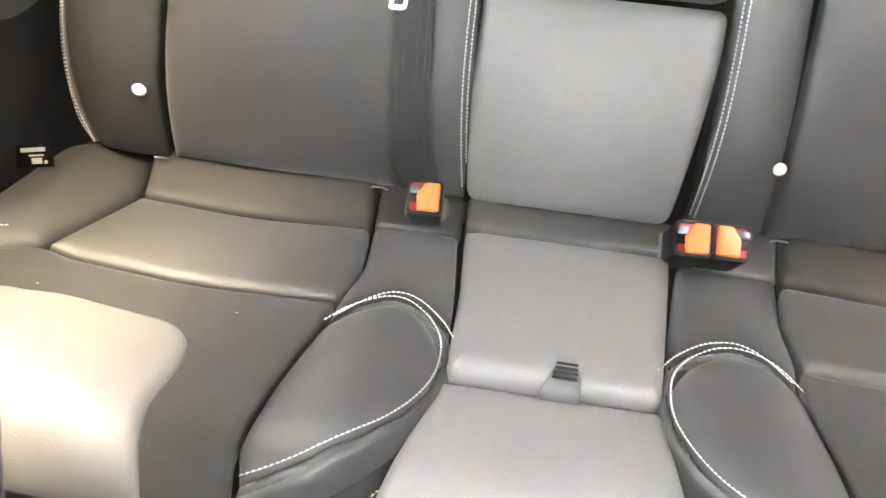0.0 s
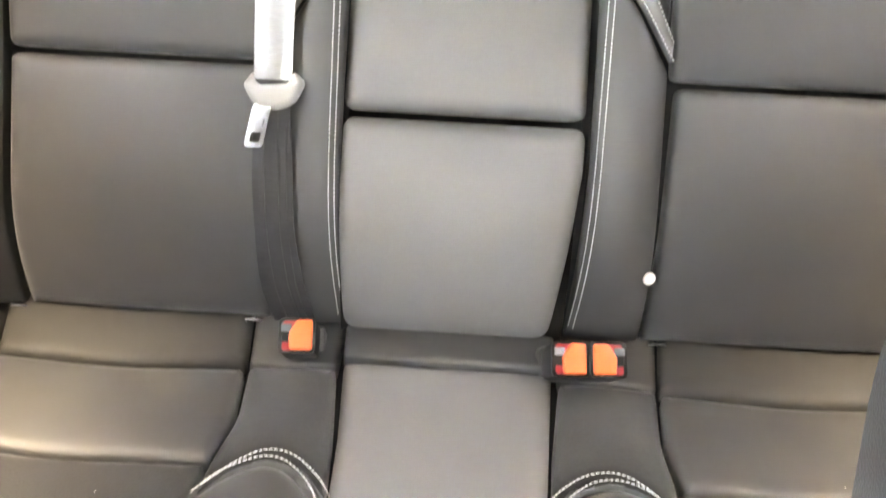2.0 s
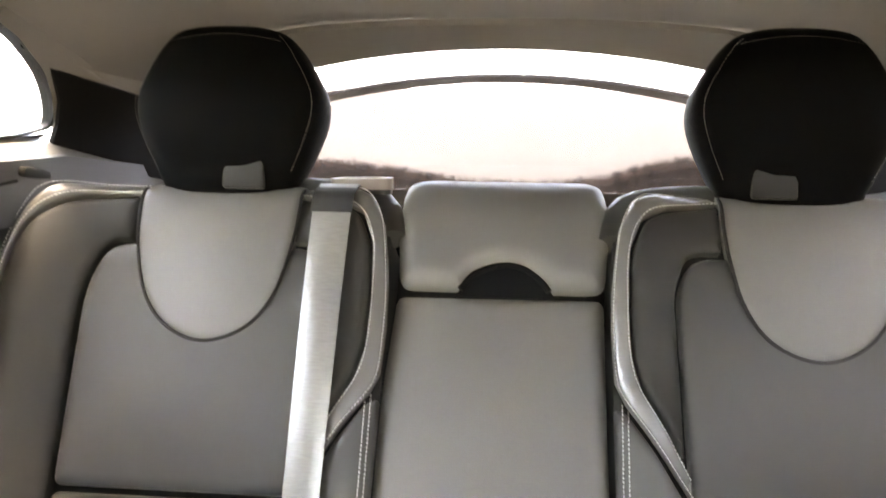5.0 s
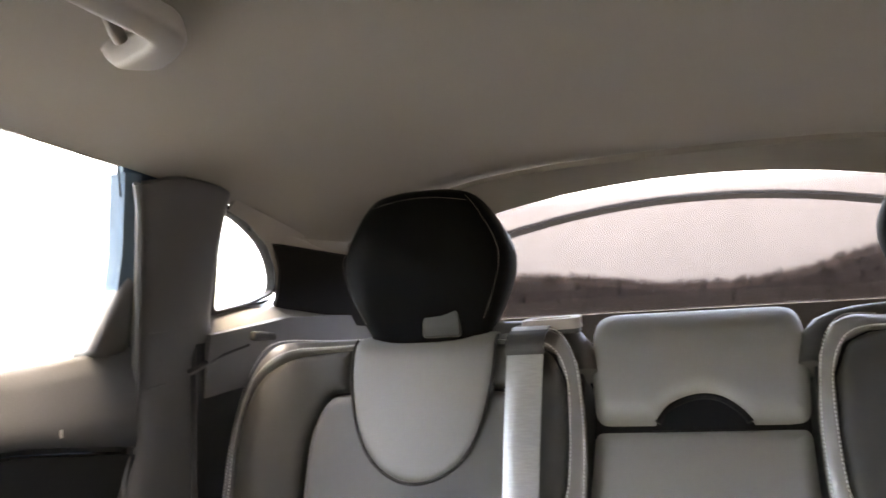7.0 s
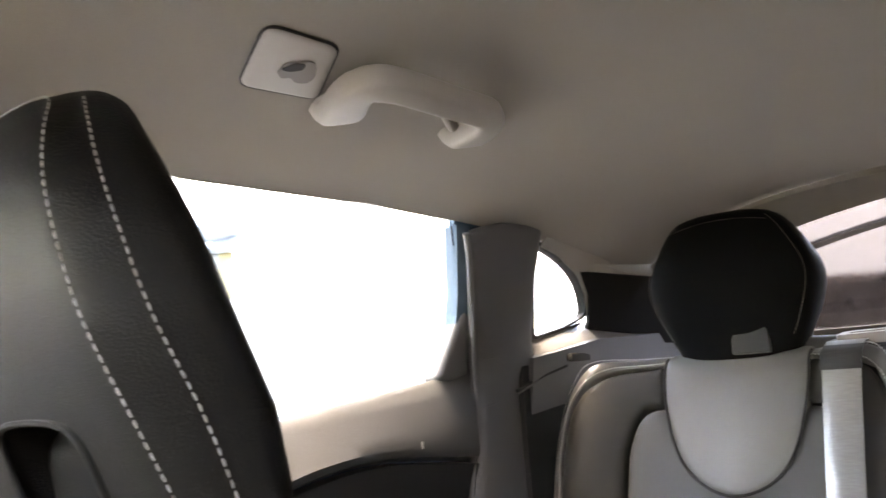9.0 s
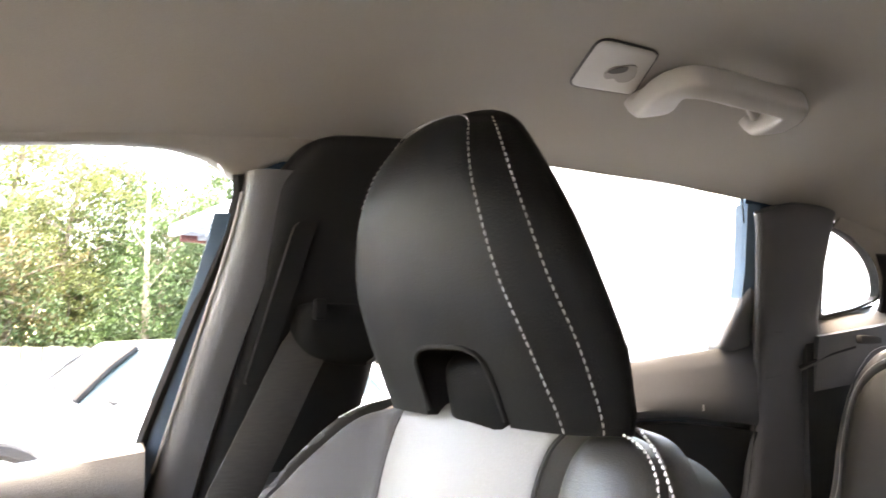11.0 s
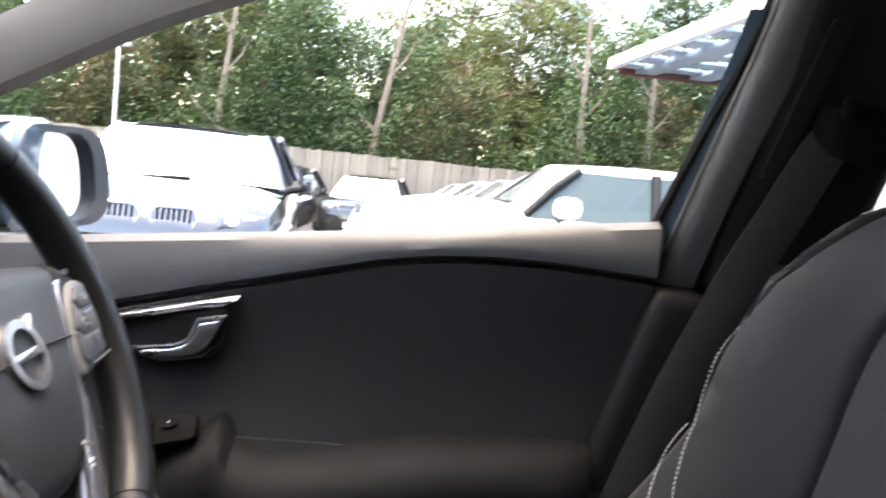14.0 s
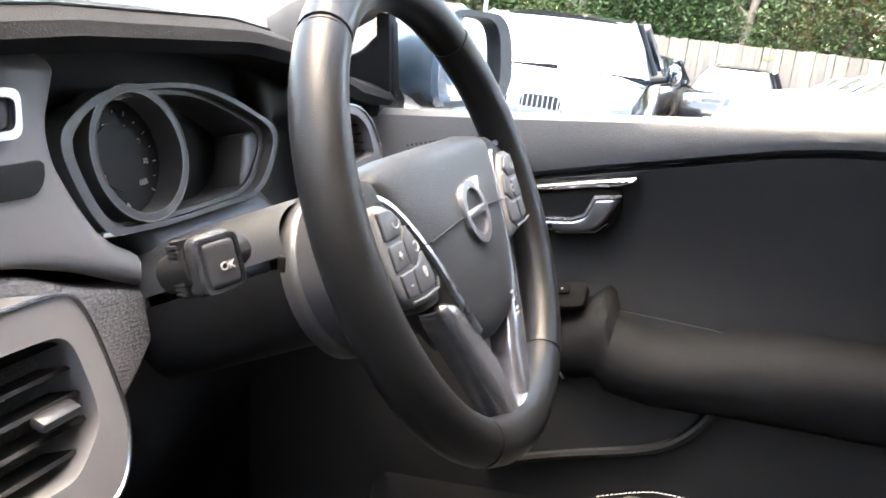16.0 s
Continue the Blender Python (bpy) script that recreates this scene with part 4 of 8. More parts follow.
def rear_door(s):
    d = thing("rear_door", "charcoal rear door card with a dark grey upper trim", "car door")
    X = lambda x, y, z: Vector((s * x, y, z))
    ys = np.linspace(-0.02, 0.757, 32)
    prof = []
    for y in ys:
        a, b = sill_z(y), lerp_table(REAR_CREASE, y)
        sx = side_x(a)
        prof.append([X(sx + 0.010, y, a - 0.004), X(sx - 0.004, y, a + 0.001), X(sx - 0.009, y, a - 0.004), X(sx * 0.7 + 0.188, y, a * 0.75 + b * 0.25), X(sx * 0.4 + 0.385, y, a * 0.4 + b * 0.6), X(0.647, y, b + 0.012), X(0.650, y, b + 0.003), X(0.664, y, b - 0.003), X(0.72, y, b - 0.003)])
    part("upper_trim", skin(prof), REAR_TRIM, d, "dark grey soft upper door trim")
    part("insert", sheet(lambda y, k: X(0.664 + 0.028 * min(1, 4 * k), y, (lerp_table(REAR_CREASE, y) - 0.004) * (1 - k) + 0.30 * k), ys, np.linspace(0, 1, 10), 0.014), DARK_PLASTIC, d)
    part("scuff", bars(lambda a, b, h=0: X(0.6462 - h, a, b), [(0.632, 1.032, 0.004, 0.009)]), MARK, d, "pale scuff mark")
    W = window_map(s)
    part("fixed_corner", pad([(0.682, 1.116, 0.006), (0.691, 1.160, 0.02), (0.703, 1.208, 0.006), (0.722, 1.206, 0.006), (0.748, 1.130, 0.02), (0.762, 1.086, 0.006), (0.722, 1.094, 0.006)], lambda y, z, h: W(y, z, 0.012 + h), 0.012, 0.008, 0.0, skirt=0.02, grid=0.03), REAR_PILLAR_GREY, d, "mid grey triangular window corner")
    glass_pane("window_pane", [(0.07, 1.03, 0), (0.07, 1.30, 0)] + [(y, top_z(y) + 0.004, 0) for y in np.linspace(0.10, 0.64, 9)] + [(0.70, 1.225, 0.02), (0.71, 1.11, 0.0)], W, d)
    return d


for s in (-1, 1):
    front_door(s)
    rear_door(s)


# ---- rear bench ----
LEAN_C, LEAN_O = radians(23.5), radians(19.0)
BACK_PLANE = plane((0, 0.85, 0.72), (1, 0, 0), (0, math.sin(LEAN_C), math.cos(LEAN_C)))
S_BACK = lambda u, v, h=0.0: BACK_PLANE(u, v, h - 2.0 * max(0, -0.085 - v) ** 2)


def S_OUT(u, v, h=0.0):
    a = abs(u)
    relief = 0.016 * math.exp(-((a - 0.172) / 0.032) ** 2) + 0.022 * math.exp(-((a - 0.575) / 0.045) ** 2) - 9 * max(0, a - 0.60) ** 2
    relief -= 6.0 * max(0, v - 0.405) ** 2 * 6 + 2.0 * max(0, -0.085 - v) ** 2
    relief += 0.010 * math.cos(min(1, abs(v - 0.12) / 0.4) * math.pi / 2)
    h += relief
    return Vector((u, 0.85 + v * math.sin(LEAN_O) - h * math.cos(LEAN_O), 0.72 + v * math.cos(LEAN_O) + h * math.sin(LEAN_O)))


def S_CUSH(u, v, h=0.0):
    a = abs(u)
    z = 0.452 + h
    if a > 0.10:
        z += 0.012 * math.exp(-((a - 0.17) / 0.04) ** 2) * min(1, max(0, (v + 0.02) / 0.15)) - 0.008 * math.exp(-((a - 0.38) / 0.11) ** 2)
        z += 0.020 * min(1, max(0, a - 0.52) / 0.08)
    f = max(0, v - 0.36)
    return Vector((u, 0.75 - v + f * f * 1.6 + h * 0.0, z - f * f * 5.5))


def sewn(name, line, surface, parent, h=0.001, **kw):
    path = [surface(p[0], p[1], h) for p in curve2(line)]
    n = (surface(line[0][0], line[0][1], 0.01) - surface(line[0][0], line[0][1], 0)).normalized()
    return part(name, stitches(path, n, **kw), THREAD, parent, "off-white sewn thread")


back = thing("rear_bench", "charcoal leather and fabric rear backrest with white double stitching", "rear seat backrest")
part("centre_lower_pad", pad([(-0.131, -0.248, 0.02), (0.108, -0.248, 0.02), (0.121, -0.14, 0.0), (0.131, -0.05, 0.0), (0.131, -0.005, 0.014), (-0.136, -0.005, 0.014), (-0.137, -0.10, 0.0)], S_BACK, 0.016, 0.013, 0.006, lift=0.006), GREY_LEATHER, back, "grey leather folding armrest face")
part("centre_upper_pad", pad([(-0.136, 0.004, 0.012), (0.130, 0.004, 0.012), (0.128, 0.15, 0.0), (0.127, 0.298, 0.012), (-0.125, 0.296, 0.012), (-0.134, 0.18, 0.0)], S_BACK, 0.016, 0.013, 0.006, lift=0.006), GREY_LEATHER, back, "grey leather centre back pad")
part("centre_core", slab([(-0.135, -0.25, 0), (0.125, -0.25, 0), (0.128, 0.33, 0), (-0.126, 0.33, 0)], S_BACK, -0.10, -0.006), BLACK_CLOTH, back)
part("centre_headrest", pad([(-0.122, 0.305, 0.016), (-0.046, 0.305, 0.004), (-0.030, 0.325, 0.012), (0.0, 0.337, 0.02), (0.028, 0.334, 0.02), (0.050, 0.318, 0.012), (0.060, 0.305, 0.004), (0.127, 0.305, 0.016), (0.135, 0.39, 0.03), (0.128, 0.470, 0.030), (-0.124, 0.470, 0.036), (-0.128, 0.38, 0.02)],
     lambda u, v, h: S_BACK(u, v, h + 0.010 - 8 * max(0, v - 0.40) ** 2), 0.022, 0.018, 0.003, lift=0.012, back=-0.085, grid=0.018), GREY_LEATHER, back, "grey leather centre head restraint")
part("arch_recess", slab([(-0.054, 0.296, 0), (0.068, 0.296, 0), (0.052, 0.324, 0.01), (0.028, 0.340, 0.02), (0.0, 0.343, 0.02), (-0.032, 0.331, 0.01)], S_BACK, -0.05, 0.004), BLACK_CLOTH, back)
part("arch_piping", tube([S_BACK(u, v, 0.0105) for u, v in curve2([(-0.047, 0.303), (-0.032, 0.323), (0.0, 0.3355), (0.028, 0.3325), (0.051, 0.316), (0.060, 0.303)])], 0.0042, 8), BLACK_CLOTH, back, "black piped edge of the grip arch")
INNER = [(0.261, 0.416), (0.198, 0.406), (0.168, 0.389), (0.153, 0.350), (0.150, 0.281), (0.152, 0.221), (0.162, 0.182), (0.188, 0.138), (0.214, 0.090)]
OUTER = [(0.252, 0.437), (0.186, 0.427), (0.158, 0.411), (0.142, 0.377), (0.133, 0.300), (0.132, 0.246), (0.135, 0.193), (0.146, 0.168), (0.176, 0.125), (0.214, 0.070)]
for s in (-1, 1):
    SS = lambda a, v, h=0.0: S_OUT(s * a, v, h)
    U = [(a + (0.007 if s > 0 else -0.006), v, r) for a, v, r in ((0.460, 0.442, 0.004), (0.459, 0.36, 0.03), (0.440, 0.284, 0.04), (0.408, 0.240, 0.03), (0.357, 0.217, 0.04), (0.302, 0.237, 0.03), (0.272, 0.282, 0.03), (0.257, 0.36, 0.03), (0.254, 0.442, 0.004))]
    # core made black to paint the shade in the gaps between pads
    part("shell_core", slab([(0.135, -0.25, 0), (0.62, -0.25, 0.03), (0.645, 0.0, 0), (0.635, 0.26, 0.05), (0.60, 0.36, 0.05), (0.555, 0.41, 0.04), (0.45, 0.43, 0), (0.17, 0.42, 0.03), (0.135, 0.37, 0.02)], SS, -0.13, -0.020), FOAM, back)
    part("lower_insert", pad([(0.222, -0.25, 0.006), (0.513, -0.25, 0.006), (0.503, 0.044, 0.01), (0.224, 0.044, 0.01)], SS, 0.016, 0.011, 0.010), FABRIC, back, "charcoal woven fabric lower back panel")
    part("upper_insert", pad([(0.216, 0.051, 0.01), (0.503, 0.051, 0.01), (0.510, 0.29, 0.03), (0.490, 0.346, 0.03), (0.226, 0.346, 0.03), (0.208, 0.30, 0.02)], SS, 0.014, 0.009, 0.008), FABRIC, back, "charcoal woven fabric upper back panel")
    part("top_insert", pad(U, SS, 0.010, 0.007, 0.005, lift=0.010, grid=0.018), GREY_LEATHER, back, "grey leather U-shaped top panel")
    # black cord along the seam adds its thin shadow
    part("panel_seam", tube([SS(p[0], p[1], 0.0075) for p in fillet(U, 0.008) if p[1] < 0.425], 0.0022, 6, closed=False), FOAM, back, "sewn seam with its shadow line in black")
    part("inner_bolster", pad([(0.134, 0.163, 0.004), (0.146, 0.158, 0.004), (0.176, 0.115, 0.01), (0.211, 0.060, 0.006), (0.219, -0.25, 0.004), (0.130, -0.25, 0.004), (0.138, -0.05, 0.0)], SS, 0.010, 0.007, 0.004), LEATHER, back)
    part("satin_strip", pad([(a, v, 0.002) for a, v in OUTER] + [(a, v, 0.002) for a, v in INNER[::-1]], SS, 0.004, 0.004, 0.001, lift=0.002, grid=0.012), SATIN, back, "satin grey leather trim strip")
    part("inner_shoulder", pad([(0.262, 0.412, 0.004), (0.200, 0.402, 0.008), (0.172, 0.386, 0.01), (0.157, 0.350, 0.01), (0.154, 0.28, 0), (0.156, 0.222, 0.01), (0.166, 0.185, 0.01), (0.192, 0.141, 0.01), (0.208, 0.112, 0.004), (0.203, 0.30, 0.02), (0.222, 0.352, 0.02), (0.262, 0.352, 0.004)], SS, 0.009, 0.006, 0.003), ROLL_LEATHER, back)
    part("outer_shoulder", pad([(0.463, 0.411, 0.004), (0.538, 0.402, 0.02), (0.592, 0.366, 0.03), (0.613, 0.322, 0.02), (0.617, 0.26, 0.0), (0.608, 0.19, 0.0), (0.640, -0.07, 0.02), (0.632, -0.19, 0.02), (0.608, -0.245, 0.01), (0.519, -0.25, 0.004), (0.509, 0.05, 0), (0.516, 0.29, 0.03), (0.494, 0.352, 0.03), (0.463, 0.352, 0.004)], SS, 0.012, 0.008, 0.004), ROLL_LEATHER, back)
    part("outer_strip", pad([(0.458, 0.438, 0.004), (0.560, 0.424, 0.02), (0.606, 0.382, 0.03), (0.630, 0.323, 0.02), (0.636, 0.26, 0), (0.630, 0.19, 0), (0.655, -0.07, 0.02), (0.642, -0.20, 0.02), (0.612, -0.245, 0.01), (0.634, -0.19, 0.01), (0.643, -0.07, 0.02), (0.611, 0.19, 0), (0.620, 0.26, 0), (0.616, 0.323, 0.02), (0.595, 0.369, 0.03), (0.540, 0.406, 0.02), (0.458, 0.415, 0.004)], SS, 0.006, 0.005, 0.001, lift=0.001, grid=0.015), SATIN, back, "satin grey outer trim strip")
    for line in (INNER, OUTER):
        sewn("stitching", [(a + 0.002 * (1 if line is OUTER else -1) * 0.6, v) for a, v in line], SS, back, 0.003)
    sewn("stitching", [(0.141, 0.168), (0.141, 0.05), (0.141, -0.06), (0.138, -0.15), (0.132, -0.235)], SS, back, 0.002)
    sewn("stitching", [(0.147, 0.160), (0.147, 0.05), (0.147, -0.06), (0.144, -0.15), (0.138, -0.235)], SS, back, 0.002)
    sewn("stitching", [(0.458, 0.416), (0.540, 0.408), (0.594, 0.370), (0.615, 0.324), (0.619, 0.26), (0.611, 0.19), (0.630, 0.05), (0.643, -0.07), (0.634, -0.19), (0.610, -0.240)], SS, back, 0.003)
    sewn("stitching", [(0.458, 0.436), (0.562, 0.424), (0.605, 0.382), (0.628, 0.323), (0.633, 0.26), (0.627, 0.19), (0.642, 0.05), (0.652, -0.07), (0.640, -0.20), (0.614, -0.240)], SS, back, 0.002)
    part("shoulder_top", tube([Vector((s * a, y, z)) for a, y, z in curve2([(0.137, 0.985, 1.060), (0.146, 1.005, 1.092), (0.175, 1.020, 1.110), (0.26, 1.026, 1.117), (0.40, 1.030, 1.110)], 0.02)], 0.021, 12), LEATHER, back, "dark rolled top of the backrest")
    # child-seat anchor button
    bu = 0.536 if s < 0 else 0.214
    btn = part("anchor_button", skin([[SS(bu + r * math.cos(t), -0.166 + r * math.sin(t) * 1.05, h) for t in np.linspace(0, 2 * math.pi, 20, endpoint=False)] for r, h in ((0.0072, 0.0), (0.0072, 0.004), (0.0062, 0.0058), (0.0040, 0.0062), (0.0036, 0.0054), (0.0008, 0.0054))]), WHITE_PLASTIC, back, "round white child-seat anchor button")
    part("anchor_wire", tube([SS(0.515, -0.252, 0.002), SS(0.520, -0.250, 0.007), SS(0.533, -0.250, 0.007), SS(0.538, -0.252, 0.002)], 0.0012, 6), SILVER, back)
    part("anchor_wire", tube([SS(0.232, -0.254, 0.002), SS(0.237, -0.251, 0.007), SS(0.249, -0.251, 0.007), SS(0.254, -0.254, 0.002)], 0.0012, 6), SILVER, back)

bench = thing("rear_bench_cushion", "charcoal rear bench cushion with textile and leather panels and white stitching", "rear seat cushion")
part("core", sheet(lambda u, v: S_CUSH(u, v, -0.020), np.linspace(-0.66, 0.66, 45), np.linspace(-0.13, 0.455, 30), 0.02), FOAM, bench)
part("front_face", sheet(lambda u, k: S_CUSH(u, 0.455, -0.02) + Vector((0, 0.04 * k, -0.17 * k)), np.linspace(-0.66, 0.66, 31), np.linspace(0, 1, 4), 0.01), LEATHER, bench)
part("centre_pad", pad([(-0.123, 0.001, 0.004), (0.112, 0.001, 0.004), (0.100, 0.14, 0.0), (0.089, 0.258, 0.012), (-0.102, 0.262, 0.012), (-0.110, 0.125, 0.0)], lambda u, v, h: S_CUSH(u * 0.0 + (u if abs(u) < 0.1 else 0.1 * np.sign(u)), v, h) + Vector((u - (u if abs(u) < 0.1 else 0.1 * np.sign(u)), 0, 0.006 + 0.010 * v)), 0.016, 0.014, 0.004, lift=0.006), PALE_LEATHER, bench, "grey leather centre seat pad")
flat = lambda u, v, h=0.0: Vector((u, 0.75 - v, 0.452 + h))
part("centre_rear_strip", pad([(-0.132, -0.11, 0.004), (0.121, -0.11, 0.004), (0.113, -0.004, 0.004), (-0.124, -0.004, 0.004)], lambda u, v, h: flat(u, v, h + 0.013 + 0.16 * max(0, -v - 0.004)), 0.006, 0.004, 0.002), LEATHER, bench)
part("centre_front_pad", pad([(-0.107, 0.2655, 0.010), (0.092, 0.2615, 0.010), (0.115, 0.44, 0.02), (-0.140, 0.44, 0.02)], lambda u, v, h: S_CUSH(0, v, h) + Vector((u, 0, 0.002)), 0.016, 0.014, 0.004), PALE_LEATHER, bench, "grey leather centre front pad")
# pull tab with slots between the centre pads
tab = part("pull_tab", pad([(-0.008, 0.242, 0.007), (0.017, 0.243, 0.007), (0.018, 0.276, 0.004), (-0.017, 0.276, 0.004)], lambda u, v, h: flat(u, v, h + 0.018 - 30 * max(0, v - 0.26) ** 2), 0.006, 0.005, 0.001, skirt=0.01, grid=0.01, step=0.006), SOFT_PLASTIC, bench, "grey plastic pull tab with slots")
for i in range(4):
    tv = 0.249 + 0.0062 * i
    tz = 0.0252 - 30 * max(0, tv - 0.26) ** 2
    part("tab_rib", tube([flat(-0.006 - 0.001 * i, tv + 0.001, tz), flat(0.013, tv + 0.001, tz)], 0.0013, 6), BLACK_PLASTIC, tab)
LEAF_SHAPE = [(0.228, 0.222, 0.006), (0.208, 0.197, 0.02), (0.166, 0.181, 0.025), (0.140, 0.189, 0.02), (0.119, 0.214, 0.02), (0.111, 0.246, 0.0), (0.113, 0.286, 0.0), (0.129, 0.328, 0.0), (0.155, 0.367, 0.0), (0.188, 0.395, 0.0), (0.236, 0.416, 0.006), (0.246, 0.385, 0.0), (0.243, 0.310, 0.03)]
for s in (-1, 1):
    CC = lambda a, v, h=0.0: S_CUSH(s * a, v, h)
    inset = 0.014 if s > 0 else 0.0
    LEAF = [(a - inset, v, r) for a, v, r in LEAF_SHAPE]
    part("rear_roll", pad([(0.553, -0.115, 0.01), (0.252, -0.115, 0.01), (0.235, 0.003, 0.008), (0.522, 0.003, 0.008)], lambda a, v, h: CC(a, v, h + 0.004 + 0.22 * max(0, -v - 0.01)), 0.016, 0.010, 0.002), ROLL_LEATHER, bench, "charcoal leather roll at the back of the seat")
    part("seat_insert", pad([(0.235, 0.010, 0.006), (0.522, 0.010, 0.006), (0.553, 0.156, 0.008), (0.229, 0.164, 0.006), (0.223, 0.099, 0.01)], CC, 0.014, 0.009, 0.004), FABRIC, bench, "charcoal woven fabric seat panel")
    part("textile_panel", pad([(0.231 - inset * 0.4, 0.170, 0.004), (0.556, 0.162, 0.01), (0.600, 0.20, 0.02), (0.605, 0.44, 0.02), (0.240 - inset, 0.44, 0.01), (0.251 - inset, 0.385, 0), (0.248 - inset, 0.31, 0), (0.234 - inset, 0.222, 0.01)], CC, 0.010, 0.006, 0.002), SUEDE, bench, "dark brushed textile seat panel")
    part("front_panel", pad([(0.560, 0.44, 0.01), (0.560, 0.245, 0.03), (0.495, 0.229, 0.03), (0.372, 0.240, 0.02), (0.342, 0.262, 0.02), (0.333, 0.309, 0.02), (0.338, 0.35, 0.02), (0.327, 0.394, 0.0), (0.310, 0.44, 0.006)], CC, 0.012, 0.009, 0.014, lift=0.008), PALE_LEATHER, bench, "grey leather front seat panel")
    part("bolster_rear", pad([(0.228 - inset, 0.208, 0.006), (0.227 - inset * 0.4, 0.162, 0.01), (0.218, 0.10, 0.02), (0.230, 0.006, 0.01), (0.126 - 0.005 * s, 0.004, 0.006), (0.111 - 0.005 * s, 0.12, 0), (0.104 - 0.005 * s, 0.206, 0.004), (0.117 - inset, 0.186, 0.01), (0.143 - inset, 0.163, 0.02), (0.172 - inset, 0.161, 0.02), (0.202 - inset, 0.177, 0.01)], CC, 0.012, 0.009, 0.003), SUEDE, bench)
    part("bolster_back", pad([(0.126 - 0.005 * s, -0.115, 0.004), (0.246, -0.115, 0.004), (0.231, 0.002, 0.006), (0.126 - 0.005 * s, 0.0, 0.006)], lambda a, v, h: CC(a, v, h + 0.2 * max(0, -v - 0.01)), 0.008, 0.006, 0.002), LEATHER, bench)
    part("leaf_panel", pad(LEAF, CC, 0.016, 0.010, 0.008, lift=0.006, grid=0.014), FABRIC, bench, "charcoal woven leaf-shaped bolster")
    band = [(a - inset, v) for a, v in ((0.222, 0.210), (0.203, 0.189), (0.168, 0.173), (0.136, 0.181), (0.113, 0.208), (0.104, 0.244), (0.106, 0.288), (0.122, 0.334), (0.149, 0.376), (0.184, 0.406), (0.237, 0.428))]
    outer = [(a - inset, v) for a, v in ((0.222, 0.205), (0.200, 0.181), (0.172, 0.165), (0.144, 0.166), (0.118, 0.187), (0.102, 0.212))]
    part("satin_band", pad([(a, v, 0.0) for a, v in band[:1] + [(0.228 - inset, 0.219)] + [(p[0], p[1]) for p in LEAF[1:11]]] + [(a, v, 0.0) for a, v in band[:0:-1]], CC, 0.004, 0.004, 0.001, lift=0.003, grid=0.012), LEATHER, bench, "charcoal leather band round the bolster")
    edge = band[3:]
    steps = np.linspace(0, 1, len(edge))
    part("bolster_side", sheet(lambda k, j: CC(float(np.interp(k, steps, [p[0] for p in edge])) + 0.001, float(np.interp(k, steps, [p[1] for p in edge])), 0.0045) + Vector((s * -0.016 * math.sin(j * 1.57) * (1 - k), -0.016 * math.sin(j * 1.57) * k, -0.075 * j * j)), np.linspace(0, 1, 40), np.linspace(0, 1, 9), 0.004), LEATHER, bench)
    sewn("stitching", [(p[0] - 0.001, p[1] - 0.002) for p in LEAF[0:11]], CC, bench, 0.009, radius=0.0009, length=0.0038, pitch=0.0049)
    sewn("stitching", outer, CC, bench, 0.004, radius=0.0009, length=0.0038, pitch=0.0049)
    sewn("stitching", [(0.130, 0.36), (0.150, 0.395), (0.175, 0.42)], lambda a, v, h: CC(a, v, h - 0.03) + Vector((s * -0.008, -0.012, 0)), bench, 0.006, radius=0.0008)
    part("corner_panel", pad([(0.557, -0.115, 0.01), (0.655, -0.06, 0.02), (0.655, 0.44, 0.02), (0.609, 0.44, 0.01), (0.604, 0.20, 0.02), (0.558, 0.156, 0.008), (0.527, 0.006, 0.006)], CC, 0.014, 0.010, 0.004), LEATHER, bench)
    sewn("stitching", [(0.590, 0.158), (0.605, 0.172), (0.612, 0.20), (0.612, 0.40)], CC, bench, 0.006, radius=0.0008)


